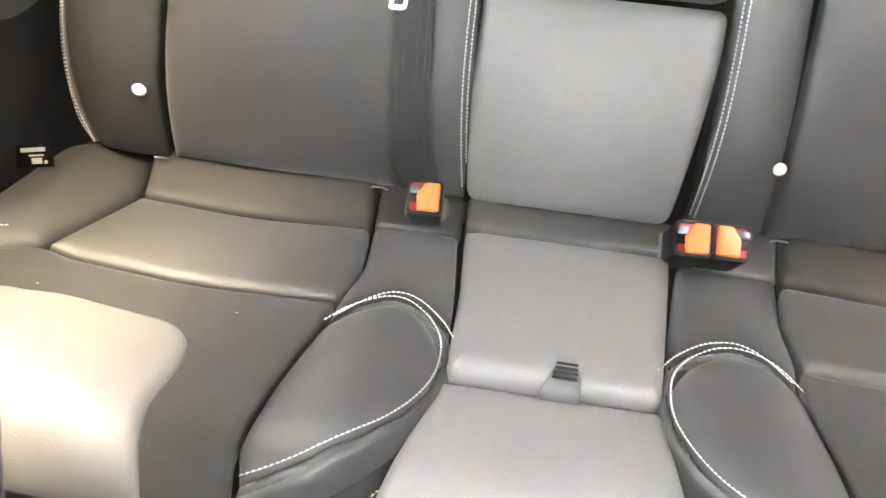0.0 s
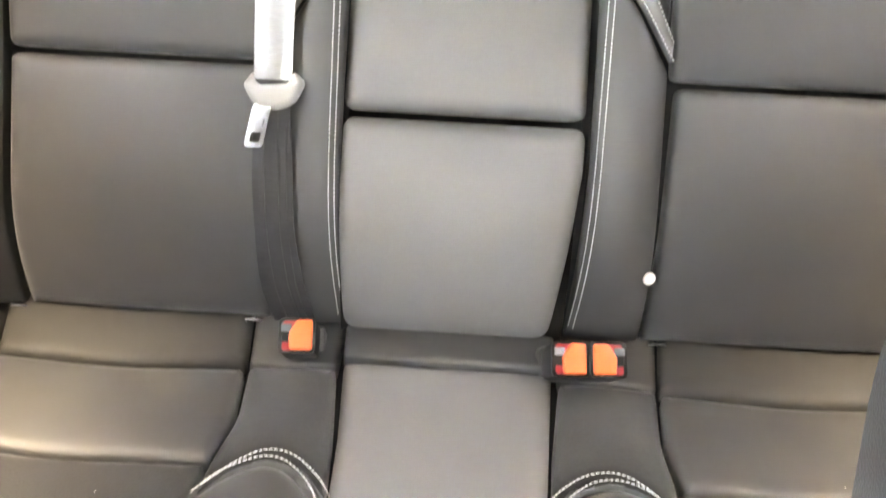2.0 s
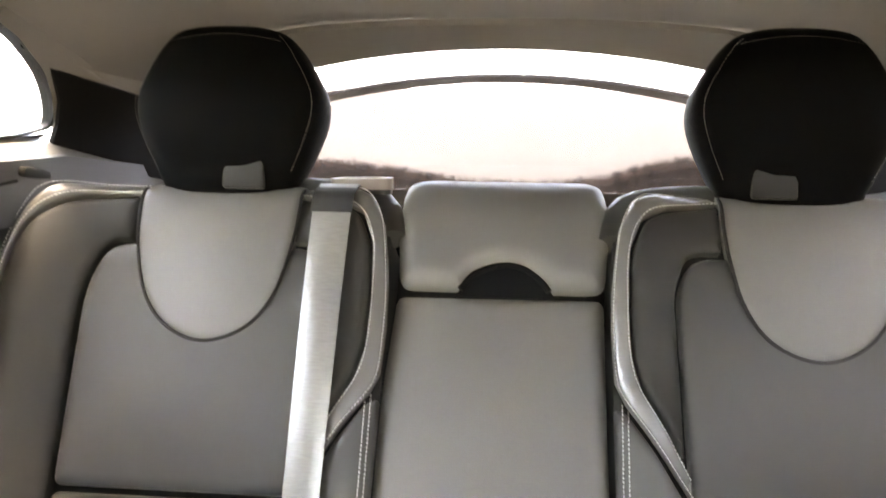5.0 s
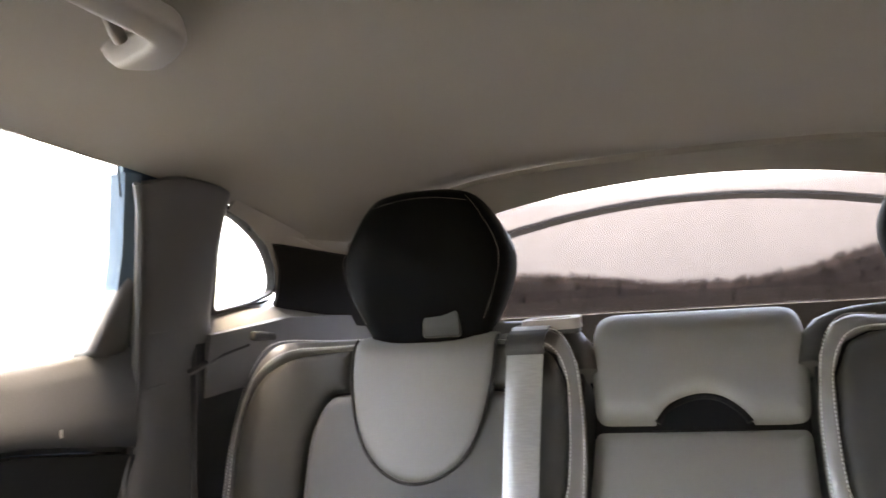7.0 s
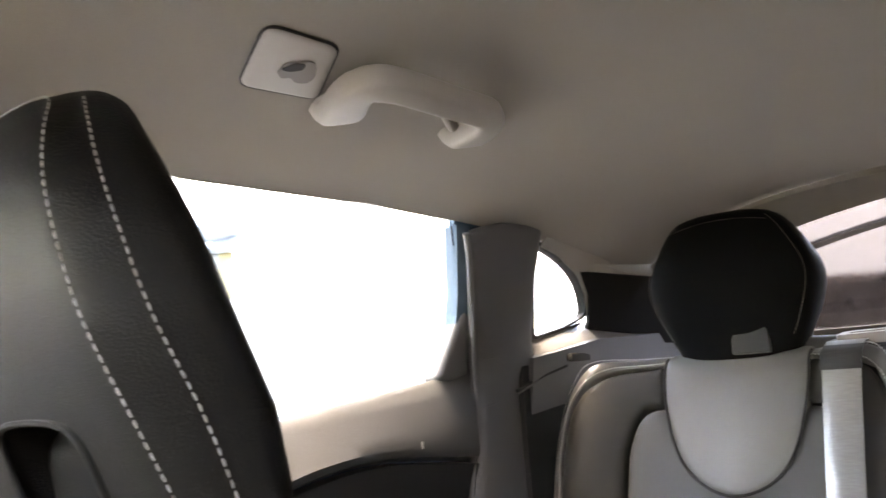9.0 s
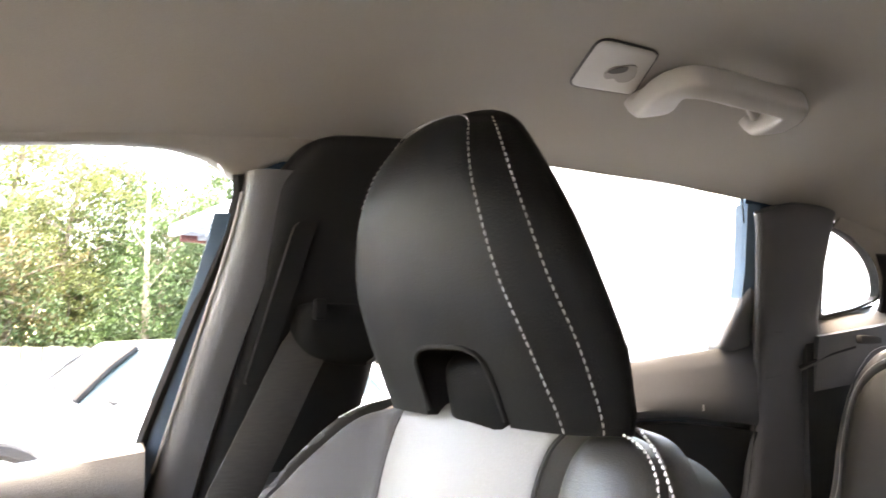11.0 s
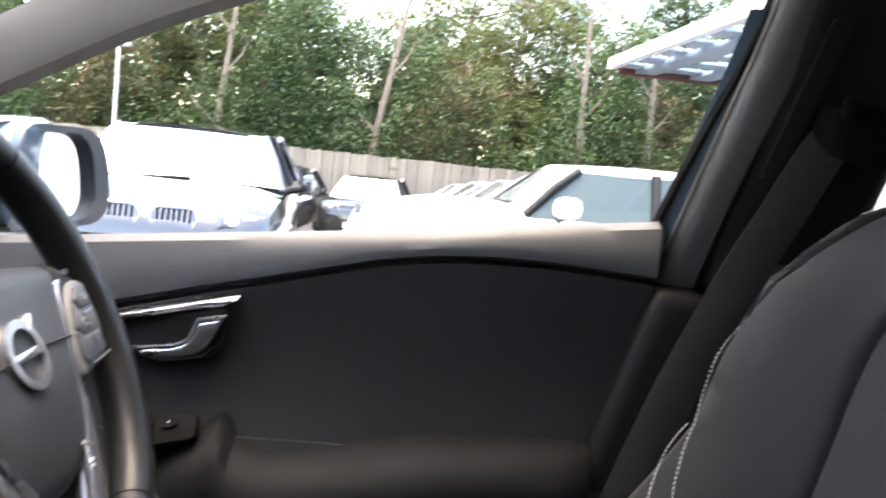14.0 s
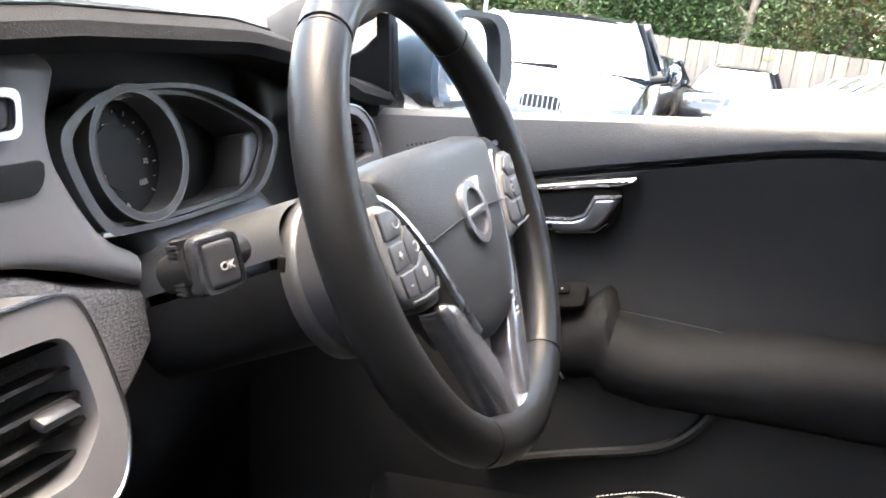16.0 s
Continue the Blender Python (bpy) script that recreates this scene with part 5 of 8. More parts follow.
# ---- things on the rear bench ----
def buckle(x, y, z, count, turn):
    """A seat-belt buckle head standing in its slot, with one or two release buttons."""
    m = pose(x, y, z, 50, 0, turn) @ Matrix.Scale(1.12, 4)
    b = thing("seat_belt_buckle", "black %sbuckle with orange-red release button%s standing in the seat" % (("double ", "s") if count == 2 else ("", "")), "belt buckle", at=m)
    w = 0.035
    for i in range(count):
        dx = (i - (count - 1) / 2) * (w + 0.001)
        f = 1 if (i == 0) else -1
        body = part("housing", block(w, 0.034, 0.075, 0.004, Matrix.Translation((dx, 0, -0.02))), BLACK_PLASTIC, b)
        rim = part("rim", ring_slab([(-w / 2, -0.0175, 0.005), (w / 2, -0.0175, 0.005), (w / 2, 0.0175, 0.005), (-w / 2, 0.0175, 0.005)], [(-w / 2 + 0.003, -0.0145, 0.003), (w / 2 - 0.003, -0.0145, 0.003), (w / 2 - 0.003, 0.0145, 0.003), (-w / 2 + 0.003, 0.0145, 0.003)], lambda u, v, h: Vector((u + dx, v, h)), 0.012, 0.021, 32), BLACK_PLASTIC, b)
        part("slot", block(w - 0.006, 0.029, 0.002, 0, Matrix.Translation((dx, 0, 0.018))), RED, b)
        out = [(-0.007, -0.0142, 0.003), (0.0148, -0.0142, 0.003), (0.0148, 0.0148, 0.003), (0.000, 0.0148, 0.003), (-0.0080, 0.002, 0.003)]
        part("release_button", pad(out if f > 0 else [(-u, v, r) for u, v, r in out], lambda u, v, h: Vector((u + dx, v, 0.0235 + h)), 0.002, 0.0015, 0.0004, skirt=0.005, grid=0.008, step=0.004), ORANGE, b, "orange-red release button")
        part("throat", block(0.008, 0.012, 0.003, 0, Matrix.Translation((dx - f * 0.011, 0, 0.0185))), BLACK_PLASTIC, b)
        part("clear_cap", block(0.010, 0.008, 0.003, 0.001, Matrix.Translation((dx - f * 0.0105, 0.0075, 0.0205))), LENS, b)
    sleeve = part("sleeve", block(w * count + 0.012, 0.034, 0.05, 0.008, Matrix.Translation((0, 0.002, -0.062))), LEATHER, b, "leather sleeve round the buckle's foot")
    return b


buckle(-0.171, 0.742, 0.492, 1, 6)
buckle(0.143, 0.728, 0.494, 2, 4)

# the centre belt: comes over the backrest, runs down to the buckle and folds at the tongue
belt = thing("rear_seat_belt", "black belt webbing, sheen painted grey, hanging over the backrest with a pale tongue", "seat belt")
P1 = [S_OUT(-0.200, 0.445, 0.004) + Vector((0, 0.05, -0.004)), S_OUT(-0.2015, 0.437, 0.012), S_OUT(-0.2025, 0.405, 0.022), S_OUT(-0.204, 0.30, 0.026), S_OUT(-0.205, 0.15, 0.024), S_OUT(-0.206, 0.028, 0.022)]
P1 = curve2(P1, 0.03)
# upper run: black belt, its sheen put into a light grey colour
part("upper_webbing", ribbon(P1, [(1, 0, 0)] * len(P1), [0.050 - 0.010 * min(1, i / (len(P1) - 1)) for i in range(len(P1))], 0.0014), BELT_SHEEN, belt, "black webbing with its sheen painted light grey")
P0 = curve2([S_OUT(-0.200, 0.446, 0.006) + Vector((0, 0.05, -0.002)), S_OUT(-0.2015, 0.440, 0.0160), S_OUT(-0.2025, 0.405, 0.0262), S_OUT(-0.2032, 0.380, 0.0275)], 0.01)
# top end of the same belt in its own black, no sheen painted
part("dull_webbing", ribbon(P0, [(1, 0, 0)] * len(P0), 0.0505, 0.0016), WEBBING, belt, "black webbing where the belt leaves its guide")
P2 = curve2([S_OUT(-0.207, 0.030, 0.020), S_OUT(-0.206, -0.05, 0.018), S_OUT(-0.203, -0.13, 0.017), S_OUT(-0.196, -0.20, 0.016), S_OUT(-0.186, -0.245, 0.010)], 0.02)
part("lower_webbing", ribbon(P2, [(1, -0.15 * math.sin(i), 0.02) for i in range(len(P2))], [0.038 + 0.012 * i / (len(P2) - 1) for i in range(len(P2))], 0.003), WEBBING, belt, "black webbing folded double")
for k in (-0.011, 0.004, 0.013):
    part("fold", ribbon([p + np.array((k, -0.0025, 0.001)) for p in P2[1:]], [(1, 0, 0)] * (len(P2) - 1), 0.006, 0.002), WEBBING, belt)
S_t = lambda u, v, h=0.0: S_OUT(-0.206 + u, 0.010 + v, 0.026 + h)
part("tongue_body", pad([(-0.033, 0.012, 0.004), (-0.022, 0.026, 0.004), (-0.016, 0.012, 0.006), (0.018, 0.014, 0.006), (0.024, 0.027, 0.005), (0.036, 0.016, 0.005), (0.026, -0.006, 0.01), (0.006, -0.014, 0.006), (-0.016, -0.013, 0.006), (-0.026, -0.002, 0.008)], S_t, 0.006, 0.004, 0.003, skirt=0.008, grid=0.01, step=0.005), LIGHT_PLASTIC, belt, "pale moulded tongue body")
S_t2 = lambda u, v, h=0.0: S_t(-0.010 + u + v * 0.22, -0.012 + v, h)
part("tongue_blade", ring_slab([(-0.011, 0.004, 0.003), (-0.011, -0.042, 0.005), (0.010, -0.042, 0.005), (0.010, 0.004, 0.003)], [(-0.006, -0.026, 0.002), (-0.006, -0.036, 0.002), (0.005, -0.036, 0.002), (0.005, -0.026, 0.002)], S_t2, -0.001, 0.0015, 40), CHROME, belt, "chrome blade with a slot")
part("blade_rib", slab([(-0.006, -0.010, 0.002), (-0.006, -0.020, 0.002), (0.005, -0.020, 0.002), (0.005, -0.010, 0.002)], S_t2, 0.001, 0.003), SILVER, belt)
guide = thing("belt_guide", "beige and dark plastic belt guide on the backrest, ring paled as if lit", "belt guide")
S_g = plane((-0.178, 1.005, 1.128), (1, 0, 0.02), (0, 1, 0.12))
# the ring's lit top is given by its pale colour
part("ring", ring_slab([(-0.040, -0.018, 0.012), (0.040, -0.018, 0.014), (0.036, 0.030, 0.014), (-0.036, 0.026, 0.012)], [(-0.028, -0.006, 0.006), (0.026, -0.006, 0.006), (0.024, 0.014, 0.006), (-0.026, 0.012, 0.006)], S_g, -0.004, 0.010), GUIDE_BEIGE, guide, "beige moulded ring paled as if lit")
part("foot", slab([(-0.038, -0.016, 0.01), (0.038, -0.016, 0.01), (0.034, 0.03, 0.01), (-0.034, 0.026, 0.01)], S_g, -0.010, -0.003), DARK_PLASTIC, guide)

label_tag = thing("sewn_label", "small black care label with white printing in the seat joint", "label")
S_l = plane((-0.652, 0.735, 0.486), (1, 0.0, 0.19), (-0.19, 0.35, 1))
part("cloth", slab([(-0.026, -0.014, 0.001), (0.026, -0.014, 0.001), (0.026, 0.014, 0.001), (-0.026, 0.014, 0.001)], S_l, -0.001, 0.0005), BLACK_LEATHER, label_tag)
part("print", bars(S_l, [(0.0, 0.0075, 0.034, 0.005), (0.004, 0.0005, 0.020, 0.002), (0.004, -0.006, 0.014, 0.007), (0.016, -0.008, 0.004, 0.004)]), MARK, label_tag)


lint = bmesh.new()
rl = random.Random(5)
for i in range(26):
    u, v = rl.uniform(-0.10, 0.09), rl.uniform(0.02, 0.25)
    if i > 9:
        u, v = rl.choice((-1, 1)) * rl.uniform(0.26, 0.52), rl.uniform(0.03, 0.40)
    c = S_CUSH(u, v, 0.0125 if i <= 9 else 0.008)
    block(rl.uniform(0.0006, 0.0022), rl.uniform(0.0005, 0.0010), 0.0004, 0, Matrix.Translation(c) @ pose(0, 0, 0, 0, 0, rl.uniform(0, 180)), 1, lint)
tagged(part("lint", lint, THREAD, smooth=False), "tiny pale specks of lint on the rear seat", "lint", kind="stuff")


def superellipse(cx, w, yf, yb, z, n=3.2, count=40, tilt=0.0):
    out = []
    for i in range(count):
        t = 2 * math.pi * i / count
        c, s = math.cos(t), math.sin(t)
        x = w * math.copysign(abs(c) ** (2 / n), c)
        y = math.copysign(abs(s) ** (2 / n), s)
        out.append(Vector((cx + x, (yf + yb) / 2 + y * (yb - yf) / 2, z + tilt * y)))
    return out


def head_restraint(s):
    """A rear head restraint: wide shoulders, flat brow, tapered foot."""
    h = thing("rear_headrest", "black leather rear head restraint with white stitching", "headrest", group="rear head restraints")
    c = s * 0.350
    rows = [(1.106, 0.080, 0.974, 1.045), (1.130, 0.090, 0.969, 1.052), (1.142, 0.097, 0.966, 1.056), (1.180, 0.114, 0.958, 1.068), (1.215, 0.124, 0.955, 1.070), (1.245, 0.121, 0.956, 1.066), (1.285, 0.100, 0.960, 1.054), (1.308, 0.083, 0.966, 1.042), (1.320, 0.066, 0.973, 1.034), (1.326, 0.040, 0.984, 1.022)]
    R = [superellipse(c, w, a, b, z, 3.0) for z, w, a, b in [tuple(r) for r in curve2(rows, 0.012)]]
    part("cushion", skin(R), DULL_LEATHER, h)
    for e in (-1, 1):
        line = [Vector((c + e * (w - 0.012), a + 0.010, z)) for z, w, a, b in rows[2:9]]
        part("stitching", stitches([Vector(p) for p in curve2(line)], Vector((e * 0.6, -0.8, 0)).normalized(), radius=0.0004), SHADED_THREAD, h)
    brow = [Vector((c + x, 0.9685 + 0.25 * x * x, 1.3125 - 1.8 * x * x)) for x in np.linspace(-0.072, 0.072, 13)]
    part("stitching", stitches(brow, Vector((0, -0.8, 0.6)), radius=0.0004), SHADED_THREAD, h)
    part("post_cover", block(0.054, 0.03, 0.040, 0.005, Matrix.Translation((c - s * 0.027, 0.9800, 1.139))), DARK_PLASTIC, h, "dark grey plastic post cover")
    for e in (-1, 1):
        part("post", tube([(c + e * 0.05, 1.01, 1.06), (c + e * 0.05, 1.012, 1.15)], 0.006, 10), BLACK_PLASTIC, h)
    return h


head_restraint(-1)
head_restraint(1)


# ---- front seats ----
def front_seat(cx, dy, side):
    """A front seat; side is the sign of x towards the car's middle."""
    seat = thing("car_seat", "charcoal front seat with a grey top panel and white stitching", "car seat", group="front seats")

    def S(u, v, h=0.0):
        a = abs(u)
        k = min(1, max(0, (a - 0.10) / 0.11))
        low = min(1, max(0, (-v - 0.22) / 0.15)) if u * side < 0 else 0
        h = h + (0.044 + (0.020 * min(1, max(0, (-v - 0.08) / 0.10)) if u * side < 0 else 0)) * k * k * (3 - 2 * k) * min(1, max(0, (-v + 0.02) / 0.12)) - 48 * (1 - 0.65 * low) * max(0, a - 0.208) ** 2
        h += 0.36 * k * k * max(0, -v - 0.25) * (low > 0)
        h += 0.012 * math.cos(min(1, a / 0.12) * math.pi / 2)
        h -= 8 * max(0, v + 0.015) ** 2
        return Vector((cx + u, dy + 0.028 + 0.2425 * v - 0.97 * h, 1.06 + 0.970 * v + 0.2425 * h))
    outer = [(0.118, 0.012), (0.150, 0.002), (0.180, -0.020), (0.212, -0.070), (0.230, -0.130), (0.240, -0.20), (0.256, -0.30), (0.266, -0.45), (0.262, -0.60)]
    inner = [(0.140, 0.008), (0.166, 0.003), (0.188, -0.008), (0.207, -0.028), (0.218, -0.06), (0.228, -0.13), (0.229, -0.30), (0.222, -0.45), (0.210, -0.60)]
    rim_loop = lambda k, dv: [(-side * a * k, v + dv, 0.01) for a, v in outer[::-1]] + [(side * a * k, v + dv, 0.01) for a, v in inner]
    flat_back = lambda u, v, h=0.0: Vector((cx + u, dy + 0.028 + 0.2425 * v - 0.97 * (h - 8 * max(0, v + 0.015) ** 2), 1.06 + 0.970 * v + 0.2425 * h))
    part("backrest_core", slab(rim_loop(0.93, -0.004), flat_back, -0.070, -0.022, 0.012), SIDE_LEATHER, seat)
    part("back_shell", slab(rim_loop(0.78, -0.03), S, -0.112, -0.064, 0.015), DARK_PLASTIC, seat)
    M = lambda pts: [(side * a, v, r) for a, v, r in pts]
    U = M([(-0.064, 0.010, 0.01), (-0.079, -0.040, 0.03), (-0.075, -0.085, 0.03), (-0.052, -0.138, 0.03), (-0.010, -0.176, 0.03), (0.040, -0.186, 0.03), (0.086, -0.155, 0.03), (0.100, -0.105, 0.03), (0.097, -0.060, 0.03), (0.101, -0.016, 0.03), (0.118, 0.006, 0.01)])
    # seam's thin shadow laid in as a black cord
    part("panel_seam", tube([S(p[0], p[1], 0.0035) for p in fillet(U, 0.008) if p[1] < 0.0], 0.0018, 6), FOAM, seat, "sewn seam with its shadow line in black")
    part("top_panel", pad(U, S, 0.008, 0.006, 0.003, lift=0.006, skirt=0.022, grid=0.014), GREY_LEATHER, seat, "grey leather U-shaped top panel")
    part("insert", pad(M([(-0.072, -0.082, 0.01), (-0.102, -0.100, 0.04), (-0.112, -0.142, 0.04), (-0.110, -0.22, 0.02), (-0.106, -0.58, 0.02), (0.152, -0.58, 0.02), (0.170, -0.22, 0.02), (0.166, -0.126, 0.02), (0.150, -0.088, 0.02), (0.104, -0.074, 0.01)]), S, 0.010, 0.007, 0.0, lift=-0.004, grid=0.016), SEAT_FABRIC, seat, "charcoal woven fabric back panel")
    far_edge = [(0.072, 0.008, 0.008), (0.140, -0.004, 0.02), (0.168, -0.020, 0.02), (0.198, -0.066, 0.02), (0.214, -0.13, 0.02), (0.238, -0.30, 0.02), (0.248, -0.57, 0.02), (0.111, -0.57, 0.01), (0.115, -0.22, 0.02), (0.117, -0.142, 0.04), (0.107, -0.096, 0.04), (0.080, -0.076, 0.01), (0.084, -0.042, 0.02)]
    near_edge = [(0.129, 0.007, 0.008), (0.150, 0.004, 0.02), (0.166, -0.001, 0.02), (0.186, -0.011, 0.02), (0.201, -0.028, 0.02), (0.208, -0.052, 0.02), (0.212, -0.09, 0.02), (0.220, -0.20, 0.02), (0.220, -0.32, 0.02), (0.212, -0.57, 0.02), (0.157, -0.57, 0.01), (0.175, -0.22, 0.02), (0.171, -0.124, 0.03), (0.153, -0.083, 0.03), (0.108, -0.069, 0.01), (0.111, -0.016, 0.02)]
    far_strip = [(0.122, 0.010, 0.01), (0.150, 0.000, 0.02), (0.182, -0.020, 0.02), (0.212, -0.070, 0.03), (0.232, -0.135, 0.02), (0.246, -0.20, 0.02), (0.265, -0.32, 0.02), (0.276, -0.57, 0.02), (0.254, -0.57, 0.01), (0.244, -0.30, 0.02), (0.219, -0.13, 0.02), (0.203, -0.064, 0.02), (0.172, -0.017, 0.02), (0.143, 0.000, 0.02)]
    near_strip = [(0.150, 0.010, 0.01), (0.176, 0.006, 0.02), (0.199, -0.006, 0.02), (0.218, -0.024, 0.02), (0.229, -0.048, 0.02), (0.236, -0.096, 0.02), (0.243, -0.20, 0.02), (0.243, -0.32, 0.02), (0.233, -0.57, 0.02), (0.222, -0.57, 0.01), (0.229, -0.32, 0.02), (0.229, -0.20, 0.02), (0.221, -0.09, 0.02), (0.217, -0.05, 0.02), (0.209, -0.024, 0.02), (0.192, -0.006, 0.02), (0.170, 0.003, 0.01)]
    near_lines = ([(0.150, 0.004), (0.170, 0.000), (0.190, -0.009), (0.206, -0.026), (0.213, -0.05), (0.217, -0.09), (0.225, -0.20), (0.227, -0.30), (0.218, -0.55)], [(0.172, 0.006), (0.196, -0.008), (0.214, -0.026), (0.225, -0.05), (0.232, -0.096), (0.2415, -0.20), (0.2415, -0.32), (0.232, -0.55)])
    far_lines = ([(0.203, -0.150), (0.209, -0.19), (0.203, -0.245), (0.187, -0.30), (0.170, -0.37), (0.165, -0.50)], [(0.219, -0.255), (0.209, -0.285), (0.195, -0.33), (0.182, -0.38), (0.176, -0.50)], [(0.090, 0.010), (0.122, 0.004), (0.146, -0.003), (0.168, -0.016)])
    for e in (-side, side):
        T = lambda a, v, h=0.0: S(e * a, v, h)
        near = e == side
        part("bolster", pad(near_edge if near else far_edge, T, 0.012, 0.008, 0.006), SIDE_LEATHER if near else SEAT_FABRIC, seat)
        part("side_strip", pad(near_strip if near else far_strip, T, 0.006, 0.005, 0.001, lift=0.002, grid=0.014), SIDE_LEATHER, seat)
        for line in near_lines if near else far_lines:
            sewn("stitching", line, T, seat, 0.003 if near or len(line) < 5 else 0.006)
    # head restraint with a notch between two feet and a post cover inside it
    hx = cx + side * 0.029

    def ring(z, wf, yf, wb, yb, x0=hx, count=None):
        half = [(wf * 0.55, yf - 0.004), (wf * 0.92, yf + 0.001), (wf * 0.5 + wb * 0.5 + 0.002, yf * 0.55 + yb * 0.45), (wb, yb), (wb * 0.75, yb + 0.018)]
        pts = [(0.0, yf - 0.006)] + half + [(0.0, yb + 0.026)] + [(-x, y) for x, y in half[::-1]]
        out = []
        for i in range(len(pts)):
            p0, p1, p2, p3 = (np.array(pts[(i + k) % len(pts)]) for k in (-1, 0, 1, 2))
            for t in (0.0, 0.25, 0.5, 0.75):
                q = 0.5 * (2 * p1 + (p2 - p0) * t + (2 * p0 - 5 * p1 + 4 * p2 - p3) * t * t + (3 * p1 - p0 - 3 * p2 + p3) * t ** 3)
                out.append(Vector((x0 + q[0], dy + q[1] - 0.06 * side * q[0], z)))
        return out
    HEAD = [(1.062, 0.113, 0.006, 0.132, 0.040), (1.075, 0.115, 0.001, 0.136, 0.038), (1.110, 0.117, -0.014, 0.140, 0.028), (1.148, 0.112, -0.029, 0.136, 0.012), (1.182, 0.101, -0.036, 0.125, 0.003), (1.210, 0.087, -0.038, 0.110, -0.003), (1.234, 0.071, -0.034, 0.092, -0.006), (1.251, 0.055, -0.027, 0.074, -0.005), (1.261, 0.036, -0.017, 0.052, -0.002), (1.266, 0.017, -0.008, 0.026, 0.000)]
    hr = part("headrest", skin([ring(*r) for r in curve2(HEAD[2:], 0.010)]), BLACK_LEATHER, seat, "black leather head restraint with white stitching")
    bow = lambda z: 0.16 * math.sin(math.pi * min(1, max(0, (z - 1.062) / 0.195)))
    mid = 0.014 * side
    blend = lambda k: [a * (1 - k) + b * k for a, b in zip(HEAD[1], HEAD[2])]
    for e in (-1, 1):
        foot = []
        for row, tuck in ((HEAD[0], -0.003), (HEAD[1], 0.0), (blend(0.45), 0.0), (blend(0.70), 0.003), (blend(0.85), 0.008), (blend(0.95), 0.016), (HEAD[2], 0.026)):
            n0 = 0.047 + e * mid - tuck
            loop = ring(*row)
            arc = [a.lerp(b, k / 6) for a, b in zip(loop, loop[1:] + loop[:1]) for k in range(6)]
            arc = [p for p in arc if e * (p.x - hx) > n0]
            if e > 0:
                arc = arc[::-1]
            cut = np.cumsum([0] + [(b - a).length for a, b in zip(arc, arc[1:])])
            loop = [Vector([np.interp(k, cut, [p[c] for p in arc]) for c in range(3)]) for k in np.linspace(0, cut[-1], 40)]
            foot.append(loop + [Vector((hx + e * n0, dy + row[2] * (1 - k) + row[4] * k - 0.06 * side * e * n0, row[0])) for k in (0.2, 0.5, 0.9)][::1 if loop[-1].y < loop[0].y else -1])
        part("headrest_foot", skin(foot), BLACK_LEATHER, hr)
        line = [Vector((hx + e * (wf * (0.965 - 0.6 * bow(z))), dy + yf + 0.0022 - 0.020 * bow(z) - 0.06 * side * e * wf, z)) for z, wf, yf, wb, yb in HEAD[0 if e == side else 5:8]] + [Vector((hx + e * 0.03, dy - 0.0225, 1.2600)), Vector((hx, dy - 0.0215, 1.2625))]
        part("stitching", stitches([Vector(p) for p in curve2(line)], Vector((e * 0.6, -0.8, 0.1)).normalized(), radius=0.0006), SHADED_THREAD, hr)
        if e != side:
            continue
        line = [Vector((hx + e * (wf * (0.5 + bow(z)) + wb * (0.5 - bow(z)) + 0.0035), dy + yf * (0.5 + bow(z)) + yb * (0.5 - bow(z)) - 0.06 * wb, z)) for z, wf, yf, wb, yb in HEAD[:8]]
        part("stitching", stitches([Vector(p) for p in curve2(line)], Vector((e * 0.9, -0.4, 0.1)).normalized(), radius=0.0006), SHADED_THREAD, hr)
    lipped = lambda x, z: Vector((hx + x, dy + 0.0335 - 0.4286 * (z - 1.0) - 0.0045 - 0.06 * side * x, z))
    part("notch_piping", tube([Vector(p) for p in curve2([lipped(mid + x, z) for x, z in ((-0.0475, 1.066), (-0.0465, 1.090), (-0.042, 1.103), (-0.028, 1.109), (0.0, 1.1105), (0.028, 1.109), (0.042, 1.103), (0.0465, 1.090), (0.0475, 1.066))], 0.004)], 0.0024, 8), BLACK_LEATHER, hr, "piped edge of the notch")
    # darker leather than the headrest's: the notch's shade is in its colour
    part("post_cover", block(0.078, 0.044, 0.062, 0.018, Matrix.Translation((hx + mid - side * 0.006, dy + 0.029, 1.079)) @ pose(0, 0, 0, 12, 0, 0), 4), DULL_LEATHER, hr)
    # seat cushion
    C = lambda u, v, h=0.0: Vector((cx + u, dy - 0.02 - v, 0.492 + 0.06 * v / 0.5 + h + 0.035 * min(1, max(0, (abs(u) - 0.15) / 0.08)) - 1.2 * max(0, v - 0.44) ** 2))
    part("cushion_core", slab([(-0.25, -0.02, 0.03), (0.25, -0.02, 0.03), (0.26, 0.40, 0.05), (0.22, 0.53, 0.06), (-0.22, 0.53, 0.06), (-0.26, 0.40, 0.05)], C, -0.14, -0.012, 0.01), LEATHER, seat)
    part("cushion_insert", pad([(-0.150, 0.0, 0.02), (0.150, 0.0, 0.02), (0.145, 0.50, 0.04), (-0.145, 0.50, 0.04)], C, 0.014, 0.010, 0.008), SEAT_FABRIC, seat)
    for e in (-1, 1):
        part("cushion_bolster", pad([(0.156, 0.0, 0.02), (0.245, 0.0, 0.03), (0.255, 0.38, 0.05), (0.205, 0.52, 0.05), (0.152, 0.50, 0.02)], lambda a, v, h: C(e * a, v, h), 0.016, 0.012, 0.010), SIDE_LEATHER, seat)
